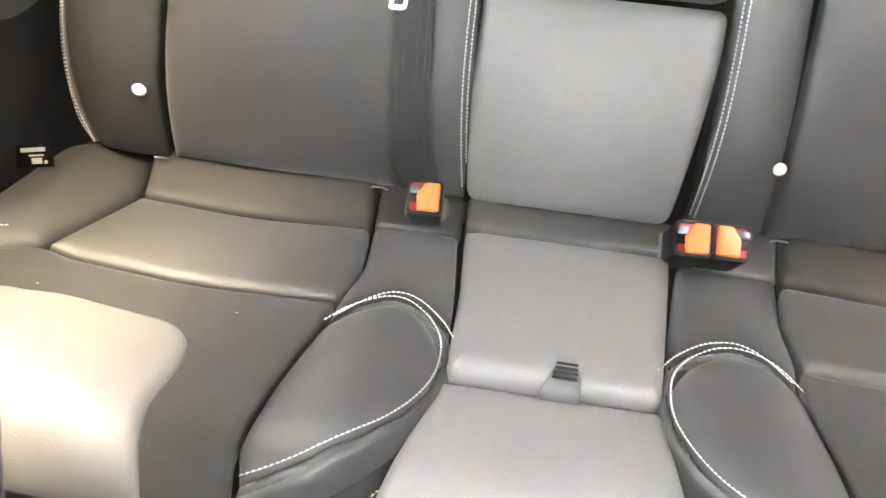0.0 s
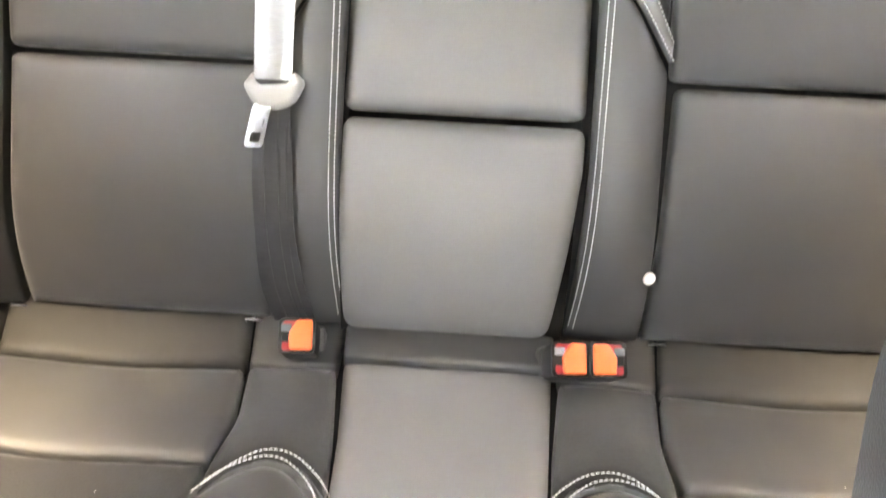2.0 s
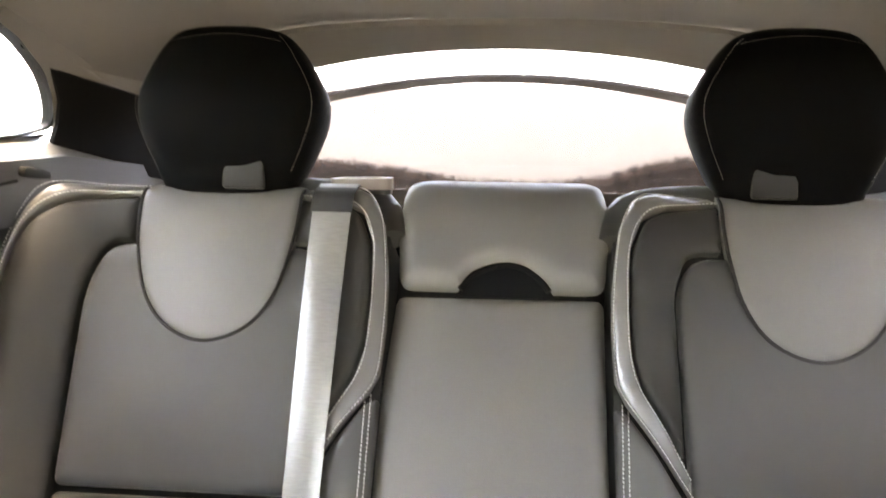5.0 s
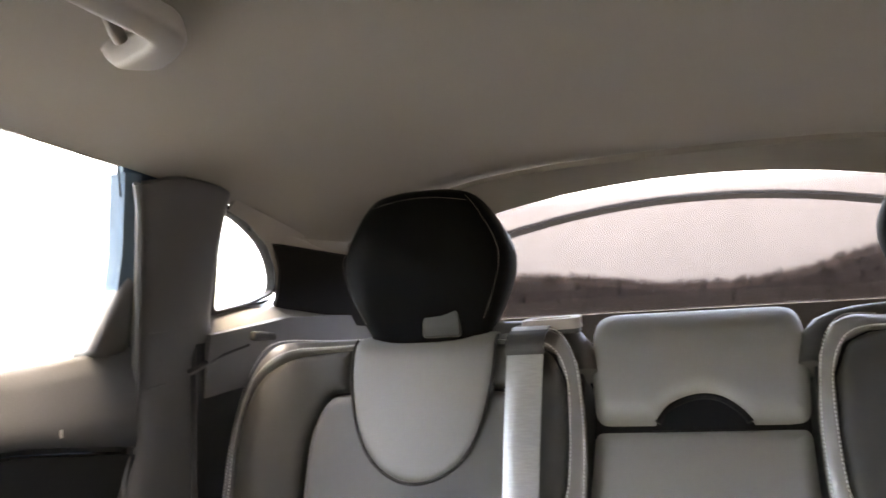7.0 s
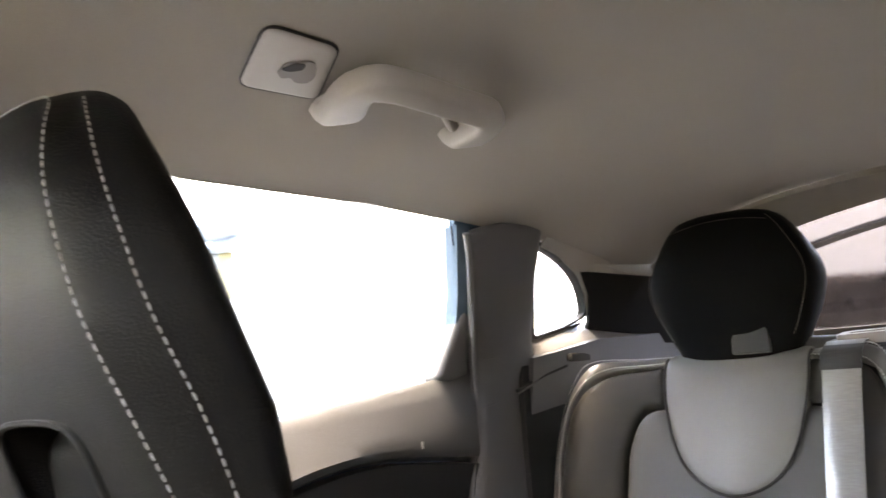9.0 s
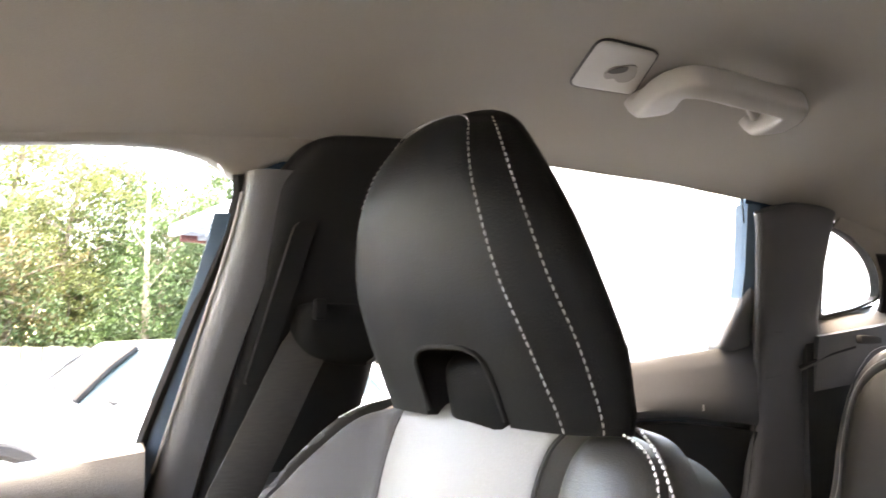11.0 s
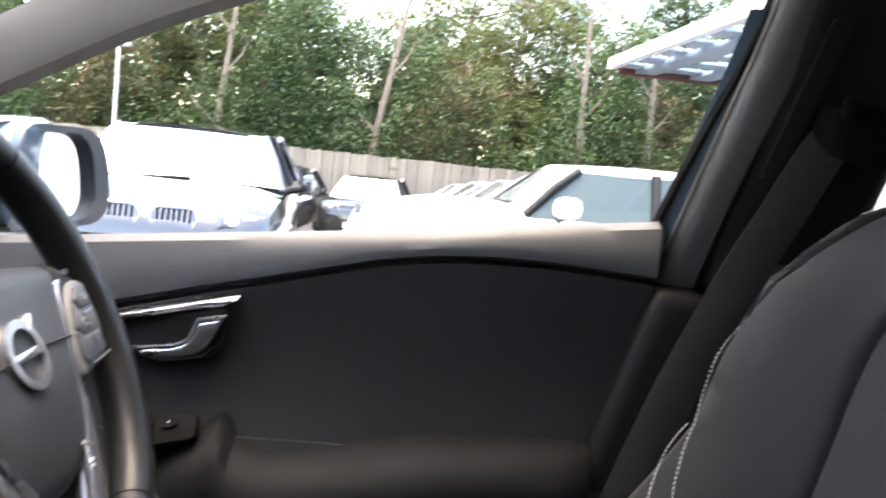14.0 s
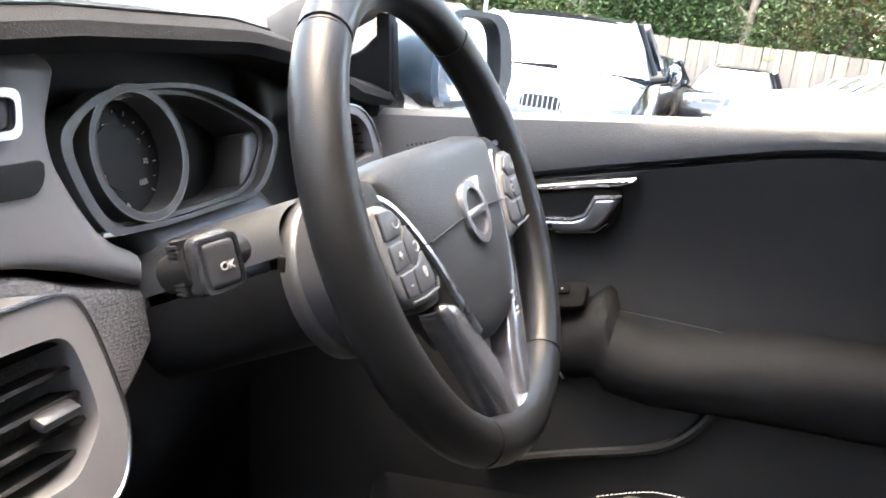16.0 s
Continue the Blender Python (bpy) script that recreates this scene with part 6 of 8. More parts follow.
        sewn("stitching", [(0.243, 0.05), (0.250, 0.20), (0.252, 0.36), (0.232, 0.44), (0.204, 0.505)], lambda a, v, h: C(e * a, v, h), seat, 0.006)
    part("seat_base", block(0.44, 0.42, 0.20, 0.02, Matrix.Translation((cx, dy - 0.28, 0.325))), BLACK_PLASTIC, seat)
    return seat


front_seat(-0.36, 0.0, 1)
front_seat(0.377, 0.193, -1)

# front belt on the driver's pillar
fb = thing("front_seat_belt", "dark seat belt on the black centre pillar with its turning loop", "seat belt")
X = lambda y, z, h: Vector((-(side_x(max(z, 1.0)) - 0.055 - h), y, z))
pts = curve2([Vector(p) for p in ((-0.612, 0.032, 1.128), (-0.612, 0.013, 1.105), (-0.616, -0.017, 1.038), (-0.622, -0.048, 0.970), (-0.628, -0.064, 0.925), (-0.636, -0.090, 0.852), (-0.645, -0.13, 0.72), (-0.648, -0.16, 0.60), (-0.648, -0.18, 0.45))], 0.03)
part("webbing", ribbon(pts, [(0.1, 0.95, -0.2)] * len(pts), 0.047, 0.0018), PILLAR_WEBBING, fb)
part("turning_loop", pad([(0.0, 1.150, 0.012), (0.10, 1.150, 0.015), (0.108, 1.10, 0.02), (0.08, 1.088, 0.02), (0.02, 1.095, 0.02), (-0.002, 1.12, 0.012)], lambda y, z, h: X(y, z, h), 0.012, 0.010, 0.004, lift=0.014, skirt=0.02, grid=0.02), BLACK_CLOTH, fb)
part("height_button", block(0.010, 0.012, 0.020, 0.003, Matrix.Translation(X(0.012, 1.143, 0.022))), BLACK_CLOTH, fb, "dark height adjuster button")
for k in range(4):
    part("loop_rib", tube([X(0.078 + 0.008 * k, 1.092, 0.018), X(0.084 + 0.008 * k, 1.100, 0.024)], 0.002, 6), DARK_PLASTIC, fb)
S_tg = plane((-0.600, -0.175, 0.690), (0.3, 1, 0.1), (0.1, -0.1, 1))
part("tongue", ring_slab([(-0.018, -0.022, 0.006), (0.018, -0.022, 0.006), (0.018, 0.018, 0.005), (-0.018, 0.018, 0.007)], [(-0.008, -0.015, 0.003), (0.010, -0.015, 0.003), (0.008, 0.006, 0.003), (-0.010, 0.003, 0.003)], S_tg, -0.002, 0.003, 40), CHROME, fb, "chrome belt tongue")
part("tongue_cap", slab([(-0.022, 0.017, 0.005), (0.022, 0.015, 0.005), (0.018, 0.028, 0.006), (-0.020, 0.030, 0.006)], S_tg, -0.005, 0.006, 0.002), DARK_PLASTIC, fb)


# ---- grab handle and coat-hook plate on the headliner ----
def S_roof(x, y, h=0.0):
    edge = side_x(top_z(y) + 0.004) - 0.002
    p = roof_point(x / edge, y)
    return p + Vector((0.30 * (1 if x < 0 else -1), 0, -0.95)) * h


for s in (-1, 1):
    hd = thing("grab_handle", "pale grey plastic grab handle folded against the headliner", "grab handle", group="grab handles")
    path = curve2([S_roof(s * 0.436, 0.300, -0.004), S_roof(s * 0.426, 0.294, 0.012), S_roof(s * 0.388, 0.270, 0.018), S_roof(s * 0.366, 0.268, 0.020), S_roof(s * 0.356, 0.290, 0.021), S_roof(s * 0.354, 0.350, 0.022), S_roof(s * 0.354, 0.395, 0.021), S_roof(s * 0.358, 0.418, 0.020), S_roof(s * 0.378, 0.438, 0.018), S_roof(s * 0.412, 0.457, 0.012), S_roof(s * 0.420, 0.462, -0.004)], 0.008)
    rows, path = [], [Vector(p) for p in path]
    for i, p in enumerate(path):
        tan = (path[min(i + 1, len(path) - 1)] - path[max(i - 1, 0)]).normalized()
        out = Vector((-0.30 * s, 0, -0.95))
        wide = tan.cross(out).normalized()
        out = wide.cross(tan)
        k = i / (len(path) - 1)
        hw = 0.0135 + 0.009 * max(0, abs(k - 0.5) * 2 - 0.35) / 0.65
        rows.append([p + wide * hw * math.copysign(abs(math.cos(t)) ** 0.5, math.cos(t)) + out * 0.012 * math.copysign(abs(math.sin(t)) ** 0.5, math.sin(t)) for t in np.linspace(0, 2 * math.pi, 24, endpoint=False)])
    part("grip", skin(rows), LIGHT_PLASTIC, hd)
    part("foot", block(0.030, 0.034, 0.014, 0.006, Matrix.Translation(S_roof(s * 0.424, 0.292, 0.003))), LIGHT_PLASTIC, hd)
    part("foot", block(0.030, 0.034, 0.014, 0.006, Matrix.Translation(S_roof(s * 0.410, 0.456, 0.003))), LIGHT_PLASTIC, hd)
    ch = part("coat_hook", tube([S_roof(s * 0.398, 0.412, -0.002), S_roof(s * 0.400, 0.418, 0.010), S_roof(s * 0.402, 0.424, 0.013)], 0.006, 10), LIGHT_PLASTIC, hd, "small pale coat hook")
    pl = thing("hook_plate", "pale grey square plate with a dark keyhole opening in the headliner", "plate", group="hook plates")
    q = [(0.356, 0.160, 0.016), (0.354, 0.230, 0.014), (0.432, 0.276, 0.014), (0.440, 0.198, 0.014)]
    key = [(0.405, 0.209, 0.004), (0.392, 0.206, 0.004), (0.386, 0.212, 0.002), (0.378, 0.222, 0.005), (0.383, 0.231, 0.004), (0.398, 0.242, 0.005), (0.409, 0.243, 0.005), (0.412, 0.233, 0.003), (0.407, 0.224, 0.002), (0.412, 0.218, 0.004)]
    part("plate", pad(q, lambda a, y, h: S_roof(s * a, y, h), 0.006, 0.003, 0.001, lift=0.0035, skirt=0.004, grid=0.02, step=0.006), LIGHT_PLASTIC, pl)
    part("joint", tube([S_roof(s * p[0], p[1], 0.0006) for p in fillet(q, 0.006)], 0.0016, 5, closed=True), DARK_PLASTIC, pl, "dark joint round the plate")
    # a raised slab; its grey paints the shade of a recess
    part("keyhole", slab(key, lambda a, y, h: S_roof(s * a, y, h), 0.001, 0.0056, step=0.004), SHADOW_GREY, pl, "keyhole with its recess shade painted grey")
    part("keyhole_slot", slab([(0.399, 0.207, 0.003), (0.387, 0.211, 0.003), (0.383, 0.220, 0.003), (0.392, 0.224, 0.004), (0.400, 0.216, 0.004)], lambda a, y, h: S_roof(s * a, y, h), 0.004, 0.0062, step=0.004), BLACK_PLASTIC, pl, "dark slot")


# ---- steering wheel ----
WA = radians(26)
WC = Vector((-0.346, -0.642, 0.907))


def S_W(u, v, h=0.0):
    """u to the driver's right, v up the wheel, h towards the driver."""
    return WC + Vector((-u, -math.sin(WA) * v + math.cos(WA) * h, math.cos(WA) * v + math.sin(WA) * h))


wheel = thing("steering_wheel", "black leather steering wheel with silver spokes and round chrome badge", "steering wheel")
RW = 0.168


def rim(a0, a1, r0=0.0172, name="rim", label=""):
    pts = [S_W(RW * math.cos(t), RW * math.sin(t)) for t in np.radians(np.linspace(a0, a1, max(6, int(abs(a1 - a0) / 4))))]
    return part(name, tube(pts, r0, 18, caps=True), WHEEL_LEATHER, wheel, label)


rim(-59, 49), rim(50.5, 129.5), rim(131, 239), rim(240.5, 299.5, 0.0168, "rim", "smooth black lower rim")
for a in (49.75, 130.25, 239.75, -59.75):
    t = radians(a)
    part("rim_joint", tube([S_W(RW * math.cos(t + e), RW * math.sin(t + e)) for e in (-0.006, 0.006)], 0.0164, 18), BLACK_PLASTIC, wheel)
# thumb ridges sewn inside the rim
for side in (1, -1):
    for i in range(16):
        t = radians(-32 + 2.6 * i)
        c = S_W(side * (RW - 0.012) * math.cos(t), (RW - 0.012) * math.sin(t), 0.011)
        d = S_W(side * (RW - 0.0165) * math.cos(t), (RW - 0.0165) * math.sin(t), 0.002)
        part("thumb_stitch", tube([c, d], 0.0009, 4), BLACK_PLASTIC, wheel)


def S_P(u, v, h=0.0):
    return S_W(u, v, h + 0.010 * math.cos(min(1, math.hypot(u / 0.14, (v + 0.02) / 0.12)) * math.pi / 2) + 0.002)


PAD = [(-0.122, 0.046, 0.02), (-0.06, 0.051, 0.0), (0.06, 0.051, 0.0), (0.122, 0.046, 0.02), (0.112, 0.018, 0.02), (0.088, -0.020, 0.02), (0.072, -0.066, 0.02), (0.050, -0.092, 0.02), (0.0, -0.100, 0.02), (-0.050, -0.092, 0.02), (-0.072, -0.066, 0.02), (-0.088, -0.020, 0.02), (-0.112, 0.018, 0.02)]
hub = part("airbag_pad", pad(PAD, S_P, 0.014, 0.012, 0.003, skirt=0.02, grid=0.014, step=0.008), DARK_PLASTIC, wheel, "charcoal grained airbag cover")
for e in (-1, 1):
    part("pad_crease", tube([S_P(e * u, v, 0.0035) for u, v in ((0.026, -0.006), (0.05, -0.0075), (0.082, -0.010))], 0.0010, 6), BLACK_PLASTIC, hub)
part("badge_ring", ring_slab([(0.0235 * math.cos(t), -0.006 + 0.0235 * math.sin(t), 0) for t in np.linspace(0, 2 * math.pi, 28, endpoint=False)], [(0.0175 * math.cos(t), -0.006 + 0.0175 * math.sin(t), 0) for t in np.linspace(0, 2 * math.pi, 28, endpoint=False)], S_P, 0.001, 0.0065, 48), SPOKE, hub, "round chrome badge ring")
part("badge_disc", slab([(0.0180 * math.cos(t), -0.006 + 0.0180 * math.sin(t), 0) for t in np.linspace(0, 2 * math.pi, 28, endpoint=False)], S_P, 0.001, 0.0035), BLACK_PLASTIC, hub)
part("badge_bar", slab([(-0.0185, -0.0085, 0.001), (0.0185, -0.0085, 0.001), (0.0185, -0.0030, 0.001), (-0.0185, -0.0030, 0.001)], S_P, 0.003, 0.0066, 0.0006), SPOKE, hub)
part("badge_arrow", slab([(0.013, 0.009, 0.001), (0.023, 0.018, 0.001), (0.0255, 0.0155, 0.001), (0.016, 0.0065, 0.001)], S_P, 0.002, 0.0066, 0.0006), CHROME, hub)
part("airbag_mark", bars(lambda a, b, h=0: S_P(a, b, 0.0035 + h), [(0.030, -0.076, 0.006, 0.002), (0.031, -0.081, 0.003, 0.005), (0.034, -0.090, 0.006, 0.002), (0.032, -0.094, 0.008, 0.002)]), MARK, hub, "small moulded marks")
for e in (-1, 1):
    T = lambda u, v, h=0.0: S_W(e * u, v, h)
    T2 = lambda u, v, h=0.0: S_P(e * u, v, h - 0.006)
    part("spoke", pad([(0.150, 0.030, 0.01), (0.118, 0.046, 0.01), (0.090, 0.0, 0.02), (0.070, -0.05, 0.01), (0.100, -0.050, 0.02), (0.146, -0.030, 0.01), (0.160, 0.0, 0.01)], T, 0.010, 0.008, 0.0, lift=0.004, skirt=0.012, grid=0.016, step=0.008), BLACK_PLASTIC, wheel)
    bez = [(0.145, 0.034), (0.124, 0.032), (0.106, 0.022), (0.092, 0.004), (0.077, -0.022), (0.066, -0.046), (0.056, -0.064), (0.044, -0.082)]
    part("silver_bezel", tube([T2(u, v, 0.004) for u, v in curve2(bez)], 0.0038, 8, taper=lambda k: 0.7 + 0.5 * k), CHROME, wheel, "bright silver spoke edge")
    # long lower spoke
    low = [(0.058, -0.050, 0.01), (0.084, -0.050, 0.01), (0.078, -0.070, 0.015), (0.062, -0.100, 0.0), (0.040, -0.140, 0.01), (0.030, -0.176, 0.006), (0.004, -0.176, 0.004), (0.006, -0.150, 0.01), (0.020, -0.112, 0.01), (0.036, -0.086, 0.01)]
    part("lower_spoke", pad(low, lambda u, v, h: T(u, v, h + 0.006 - 0.03 * max(0, -0.10 - v)), 0.008, 0.006, 0.002, skirt=0.014, grid=0.012, step=0.006), SPOKE, wheel, "satin silver lower spoke")
    keys = part("key_panel", pad([(0.146, 0.026, 0.01), (0.122, 0.026, 0.01), (0.106, 0.010, 0.01), (0.090, -0.020, 0.008), (0.086, -0.044, 0.008), (0.136, -0.038, 0.012), (0.150, -0.010, 0.01)], T, 0.006, 0.004, 0.001, lift=0.009, skirt=0.006, grid=0.012, step=0.006), SOFT_PLASTIC, wheel)
    cells = [([(0.140, 0.022), (0.122, 0.021), (0.112, 0.012), (0.118, 0.004), (0.140, 0.004)], ""), ([(0.117, 0.001), (0.109, 0.009), (0.098, -0.008), (0.108, -0.015), (0.117, -0.015)], "ring"), ([(0.139, 0.001), (0.119, 0.001), (0.119, -0.015), (0.139, -0.015)], "+"), ([(0.108, -0.017), (0.097, -0.010), (0.091, -0.028), (0.093, -0.034), (0.117, -0.034), (0.117, -0.017)], "0"), ([(0.136, -0.017), (0.119, -0.017), (0.119, -0.034), (0.134, -0.032)], "-")]
    for poly, mark in cells:
        k = part("key", pad([(u, v, 0.0025) for u, v in poly], T, 0.0012, 0.0008, 0.0003, lift=0.0108, skirt=0.003, grid=0.012, step=0.004), BUTTON, keys)
        cu, cv = sum(p[0] for p in poly) / len(poly), sum(p[1] for p in poly) / len(poly)
        if e < 0 and mark in "+-0" and mark:
            m = Matrix.Identity(4)
            o = T(cu, cv, 0.0116)
            ex, ey, ez = Vector((-1, 0, 0)), Vector((0, -math.sin(WA), math.cos(WA))), Vector((0, math.cos(WA), math.sin(WA)))
            m = Matrix(((ex.x, ey.x, ez.x, o.x), (ex.y, ey.y, ez.y, o.y), (ex.z, ey.z, ez.z, o.z), (0, 0, 0, 1)))
            lettering("key_mark", mark, 0.010, m, MARK, keys)
        elif mark == "ring":
            part("key_mark", tube([T(cu + 0.003 * math.cos(t), cv + 0.003 * math.sin(t), 0.0137) for t in np.linspace(0.6, 5.6, 14)], 0.0004, 4), MARK, keys)
        elif not mark:
            part("key_mark", tube([T(cu + 0.004 * math.cos(t), cv + 0.003 * math.sin(t), 0.0137) for t in np.linspace(2.4, 6.6, 14)], 0.0004, 4), MARK, keys)
    part("key_edge", tube([T(u, v, 0.012) for u, v in ((0.091, -0.030), (0.094, -0.0365), (0.118, -0.0365), (0.134, -0.035))], 0.0010, 6), PILLAR_GREY, keys)
part("bottom_cap", pad([(-0.036, -0.150, 0.01), (0.036, -0.150, 0.01), (0.040, -0.178, 0.008), (-0.040, -0.178, 0.008)], lambda u, v, h: S_W(u, v, h + 0.008 - 30 * max(0, -0.160 - v) ** 2), 0.008, 0.007, 0.001, skirt=0.02, grid=0.012, step=0.006), SPOKE, wheel, "satin silver bottom cap")
part("hub_back", skin([superellipse(WC.x, 0.075 - 0.002 * k, WC.y - 0.020 - 0.02 * k, WC.y - 0.018 - 0.02 * k + 0.001, WC.z, 2.2) for k in (0, 1)]), BLACK_PLASTIC, wheel)
part("boss", tube([S_W(0, -0.02, -0.095), S_W(0, -0.02, 0.0)], 0.062, 24), BLACK_PLASTIC, wheel)

# column shroud and stalk with its menu key
col = thing("column_shroud", "dark grey steering column shroud", "column shroud")
def collar_ring(h, w, v0=-0.022):
    return [S_W(0.072 * w * math.cos(t), v0 + 0.066 * w * math.sin(t), h) for t in np.linspace(0, 2 * math.pi, 40, endpoint=False)]


part("collar", skin([collar_ring(*r) for r in ((-0.060, 0.90), (-0.063, 0.97), (-0.070, 1.0), (-0.094, 1.0), (-0.098, 0.99))]), BUTTON, col, "dark grey round collar")
part("collar_lip", skin([collar_ring(*r) for r in ((-0.098, 1.00), (-0.100, 1.02), (-0.104, 1.03), (-0.112, 1.02))]), PILLAR_GREY, col, "dark grey rounded lip")
part("collar_slot", block(0.002, 0.006, 0.012, 0.0008, Matrix.Translation(S_W(-0.0755, 0.004, -0.105))), BLACK_PLASTIC, col)
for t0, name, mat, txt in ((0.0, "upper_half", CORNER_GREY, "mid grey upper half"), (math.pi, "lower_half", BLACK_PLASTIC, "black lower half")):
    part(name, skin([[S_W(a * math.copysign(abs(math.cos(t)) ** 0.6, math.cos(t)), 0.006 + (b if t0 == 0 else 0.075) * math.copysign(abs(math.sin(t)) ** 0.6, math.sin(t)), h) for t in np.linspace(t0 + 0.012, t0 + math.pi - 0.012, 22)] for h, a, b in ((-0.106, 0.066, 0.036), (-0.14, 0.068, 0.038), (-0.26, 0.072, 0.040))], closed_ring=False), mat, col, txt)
stalk = thing("menu_stalk", "dark grey column stalk with a square key marked OK", "control stalk")
So = Vector((-0.1510, -0.7070, 0.9026))
sx, sv = Vector((-0.93, 0.33, 0.12)).normalized(), Vector((-0.05, -0.28, 0.96)).normalized()
S_S = plane(So, sx, sv)
part("arm", tube([S_S(0.06, -0.008, -0.075), S_S(0.02, -0.004, -0.045), S_S(0.0, 0, -0.014)], 0.011, 12), BLACK_PLASTIC, stalk)
part("sleeve", tube([S_S(-0.002, 0.0, -0.014), S_S(-0.006, -0.002, -0.024), S_S(-0.010, -0.004, -0.036)], 0.0165, 16, taper=lambda k: 1 - 0.35 * k), BLACK_PLASTIC, stalk, "black tapered sleeve")
part("head", block(0.0275, 0.034, 0.014, 0.006, Matrix.Translation(So) @ Matrix((sx, sv, sx.cross(sv))).transposed().to_4x4() @ Matrix.Translation((0, 0, -0.008)), 3), DARK_PLASTIC, stalk)
key = part("key", pad([(-0.0102, -0.0128, 0.004), (0.0102, -0.0128, 0.004), (0.0102, 0.0128, 0.004), (-0.0102, 0.0128, 0.004)], S_S, 0.003, 0.002, 0.0005, lift=0.003, skirt=0.004, grid=0.01, step=0.004), BUTTON, stalk, "square key")
part("key_rim", ring_slab([(-0.0128, -0.0154, 0.005), (0.0128, -0.0154, 0.005), (0.0128, 0.0154, 0.005), (-0.0128, 0.0154, 0.005)], [(-0.0106, -0.0132, 0.004), (0.0106, -0.0132, 0.004), (0.0106, 0.0132, 0.004), (-0.0106, 0.0132, 0.004)], S_S, -0.002, 0.0025, 40), SILVER, stalk)
sn = sx.cross(sv)
o = S_S(0.002, -0.002, 0.0042)
lettering("key_mark", "OK", 0.0064, Matrix(((sx.x, sv.x, sn.x, o.x), (sx.y, sv.y, sn.y, o.y), (sx.z, sv.z, sn.z, o.z), (0, 0, 0, 1))), MARK, key)
for i in range(11):
    part("knurl", tube([S_S(-0.0165, -0.013 + 0.0026 * i, -0.021), S_S(-0.0160, -0.013 + 0.0026 * i, -0.012)], 0.0012, 5), DARK_PLASTIC, stalk)
part("knurled_ring", tube([S_S(-0.010, -0.016, -0.017), S_S(-0.010, 0.016, -0.017)], 0.006, 12), BLACK_PLASTIC, stalk)


# ---- dashboard ----
dash = thing("dashboard", "charcoal dashboard with a silver-grey fascia and a hooded instrument bay", "dashboard")
BROW = [(-0.72, 0.945), (-0.62, 0.962), (-0.53, 0.988), (-0.46, 1.006), (-0.39, 1.016), (-0.20, 1.020), (0.0, 1.012), (0.4, 1.0), (0.72, 0.96)]


def brow_z(x):
    return lerp_table(BROW, x)


def top_row(x):
    z, y = brow_z(x), -0.845 - 0.10 * max(0, abs(x + 0.28) - 0.22) ** 1.0 * 0.6
    return [Vector((x, -1.40, z - 0.02)), Vector((x, -1.15, z + 0.002)), Vector((x, y - 0.10, z + 0.006)), Vector((x, y - 0.02, z + 0.004)), Vector((x, y, z - 0.003)), Vector((x, y + 0.004, z - 0.012)), Vector((x, y - 0.004, z - 0.022)), Vector((x, y - 0.07, z - 0.028))]


part("top_pad", skin([top_row(x) for x in np.linspace(-0.72, 0.72, 73)], closed_ring=False), DASH_TOP, dash, "dark grained dashboard top with a rolled brow")
part("brow_seam", tube([top_row(x)[3] + Vector((0, 0, 0.001)) for x in np.linspace(-0.45, 0.1, 40)], 0.0012, 5), BLACK_PLASTIC, dash)

# fascia between instrument bay and the car's middle
FA = lambda x, z, h=0.0: Vector((x, -0.862 + (0.93 - z) * 0.22 + h + 0.35 * max(0, -0.17 - x) ** 1.3 * -1, z))
part("fascia", pad([(-0.200, 0.996, 0.01), (0.70, 0.980, 0.01), (0.70, 0.80, 0.02), (-0.10, 0.872, 0.02), (-0.155, 0.868, 0.02), (-0.207, 0.850, 0.01), (-0.277, 0.819, 0.006), (-0.284, 0.842, 0.008), (-0.254, 0.857, 0.01), (-0.233, 0.873, 0.01), (-0.215, 0.899, 0.01), (-0.201, 0.925, 0.01), (-0.200, 0.948, 0.01), (-0.222, 0.985, 0.01)], FA, 0.012, 0.010, 0.002, skirt=0.03, grid=0.03), DASH_GREY, dash, "silver-grey fascia panel")
part("fascia_button", pad([(-0.167, 0.970, 0.006), (-0.10, 0.974, 0.006), (-0.10, 0.953, 0.006), (-0.163, 0.951, 0.006)], lambda a, b, h: FA(a, b, h + 0.004), 0.004, 0.003, 0.0, grid=0.02, step=0.006), BUTTON, dash)
part("button_frame", ring_slab([(-0.172, 0.975, 0.008), (-0.096, 0.979, 0.008), (-0.096, 0.947, 0.008), (-0.167, 0.946, 0.008)], [(-0.167, 0.970, 0.006), (-0.102, 0.974, 0.006), (-0.102, 0.952, 0.006), (-0.163, 0.951, 0.006)], FA, 0.0, 0.008), SPOKE, dash, "bright frame round the button")
part("fascia_slot", slab([(-0.187, 0.930, 0.008), (-0.08, 0.933, 0.008), (-0.08, 0.912, 0.008), (-0.177, 0.910, 0.010)], FA, -0.004, 0.0035, 0.001), BLACK_PLASTIC, dash, "dark slot")
part("vinyl_panel", pad([(0.02, 0.872, 0.01), (-0.10, 0.868, 0.02), (-0.155, 0.863, 0.02), (-0.205, 0.840, 0.02), (-0.284, 0.816, 0.008), (-0.294, 0.784, 0.01), (-0.245, 0.757, 0.01), (-0.10, 0.70, 0.02), (0.02, 0.70, 0.02)], lambda a, b, h: FA(a, b, h - 0.004), 0.008, 0.006, 0.002, skirt=0.02, grid=0.02), WRINKLED, dash, "wrinkled dark vinyl trim")
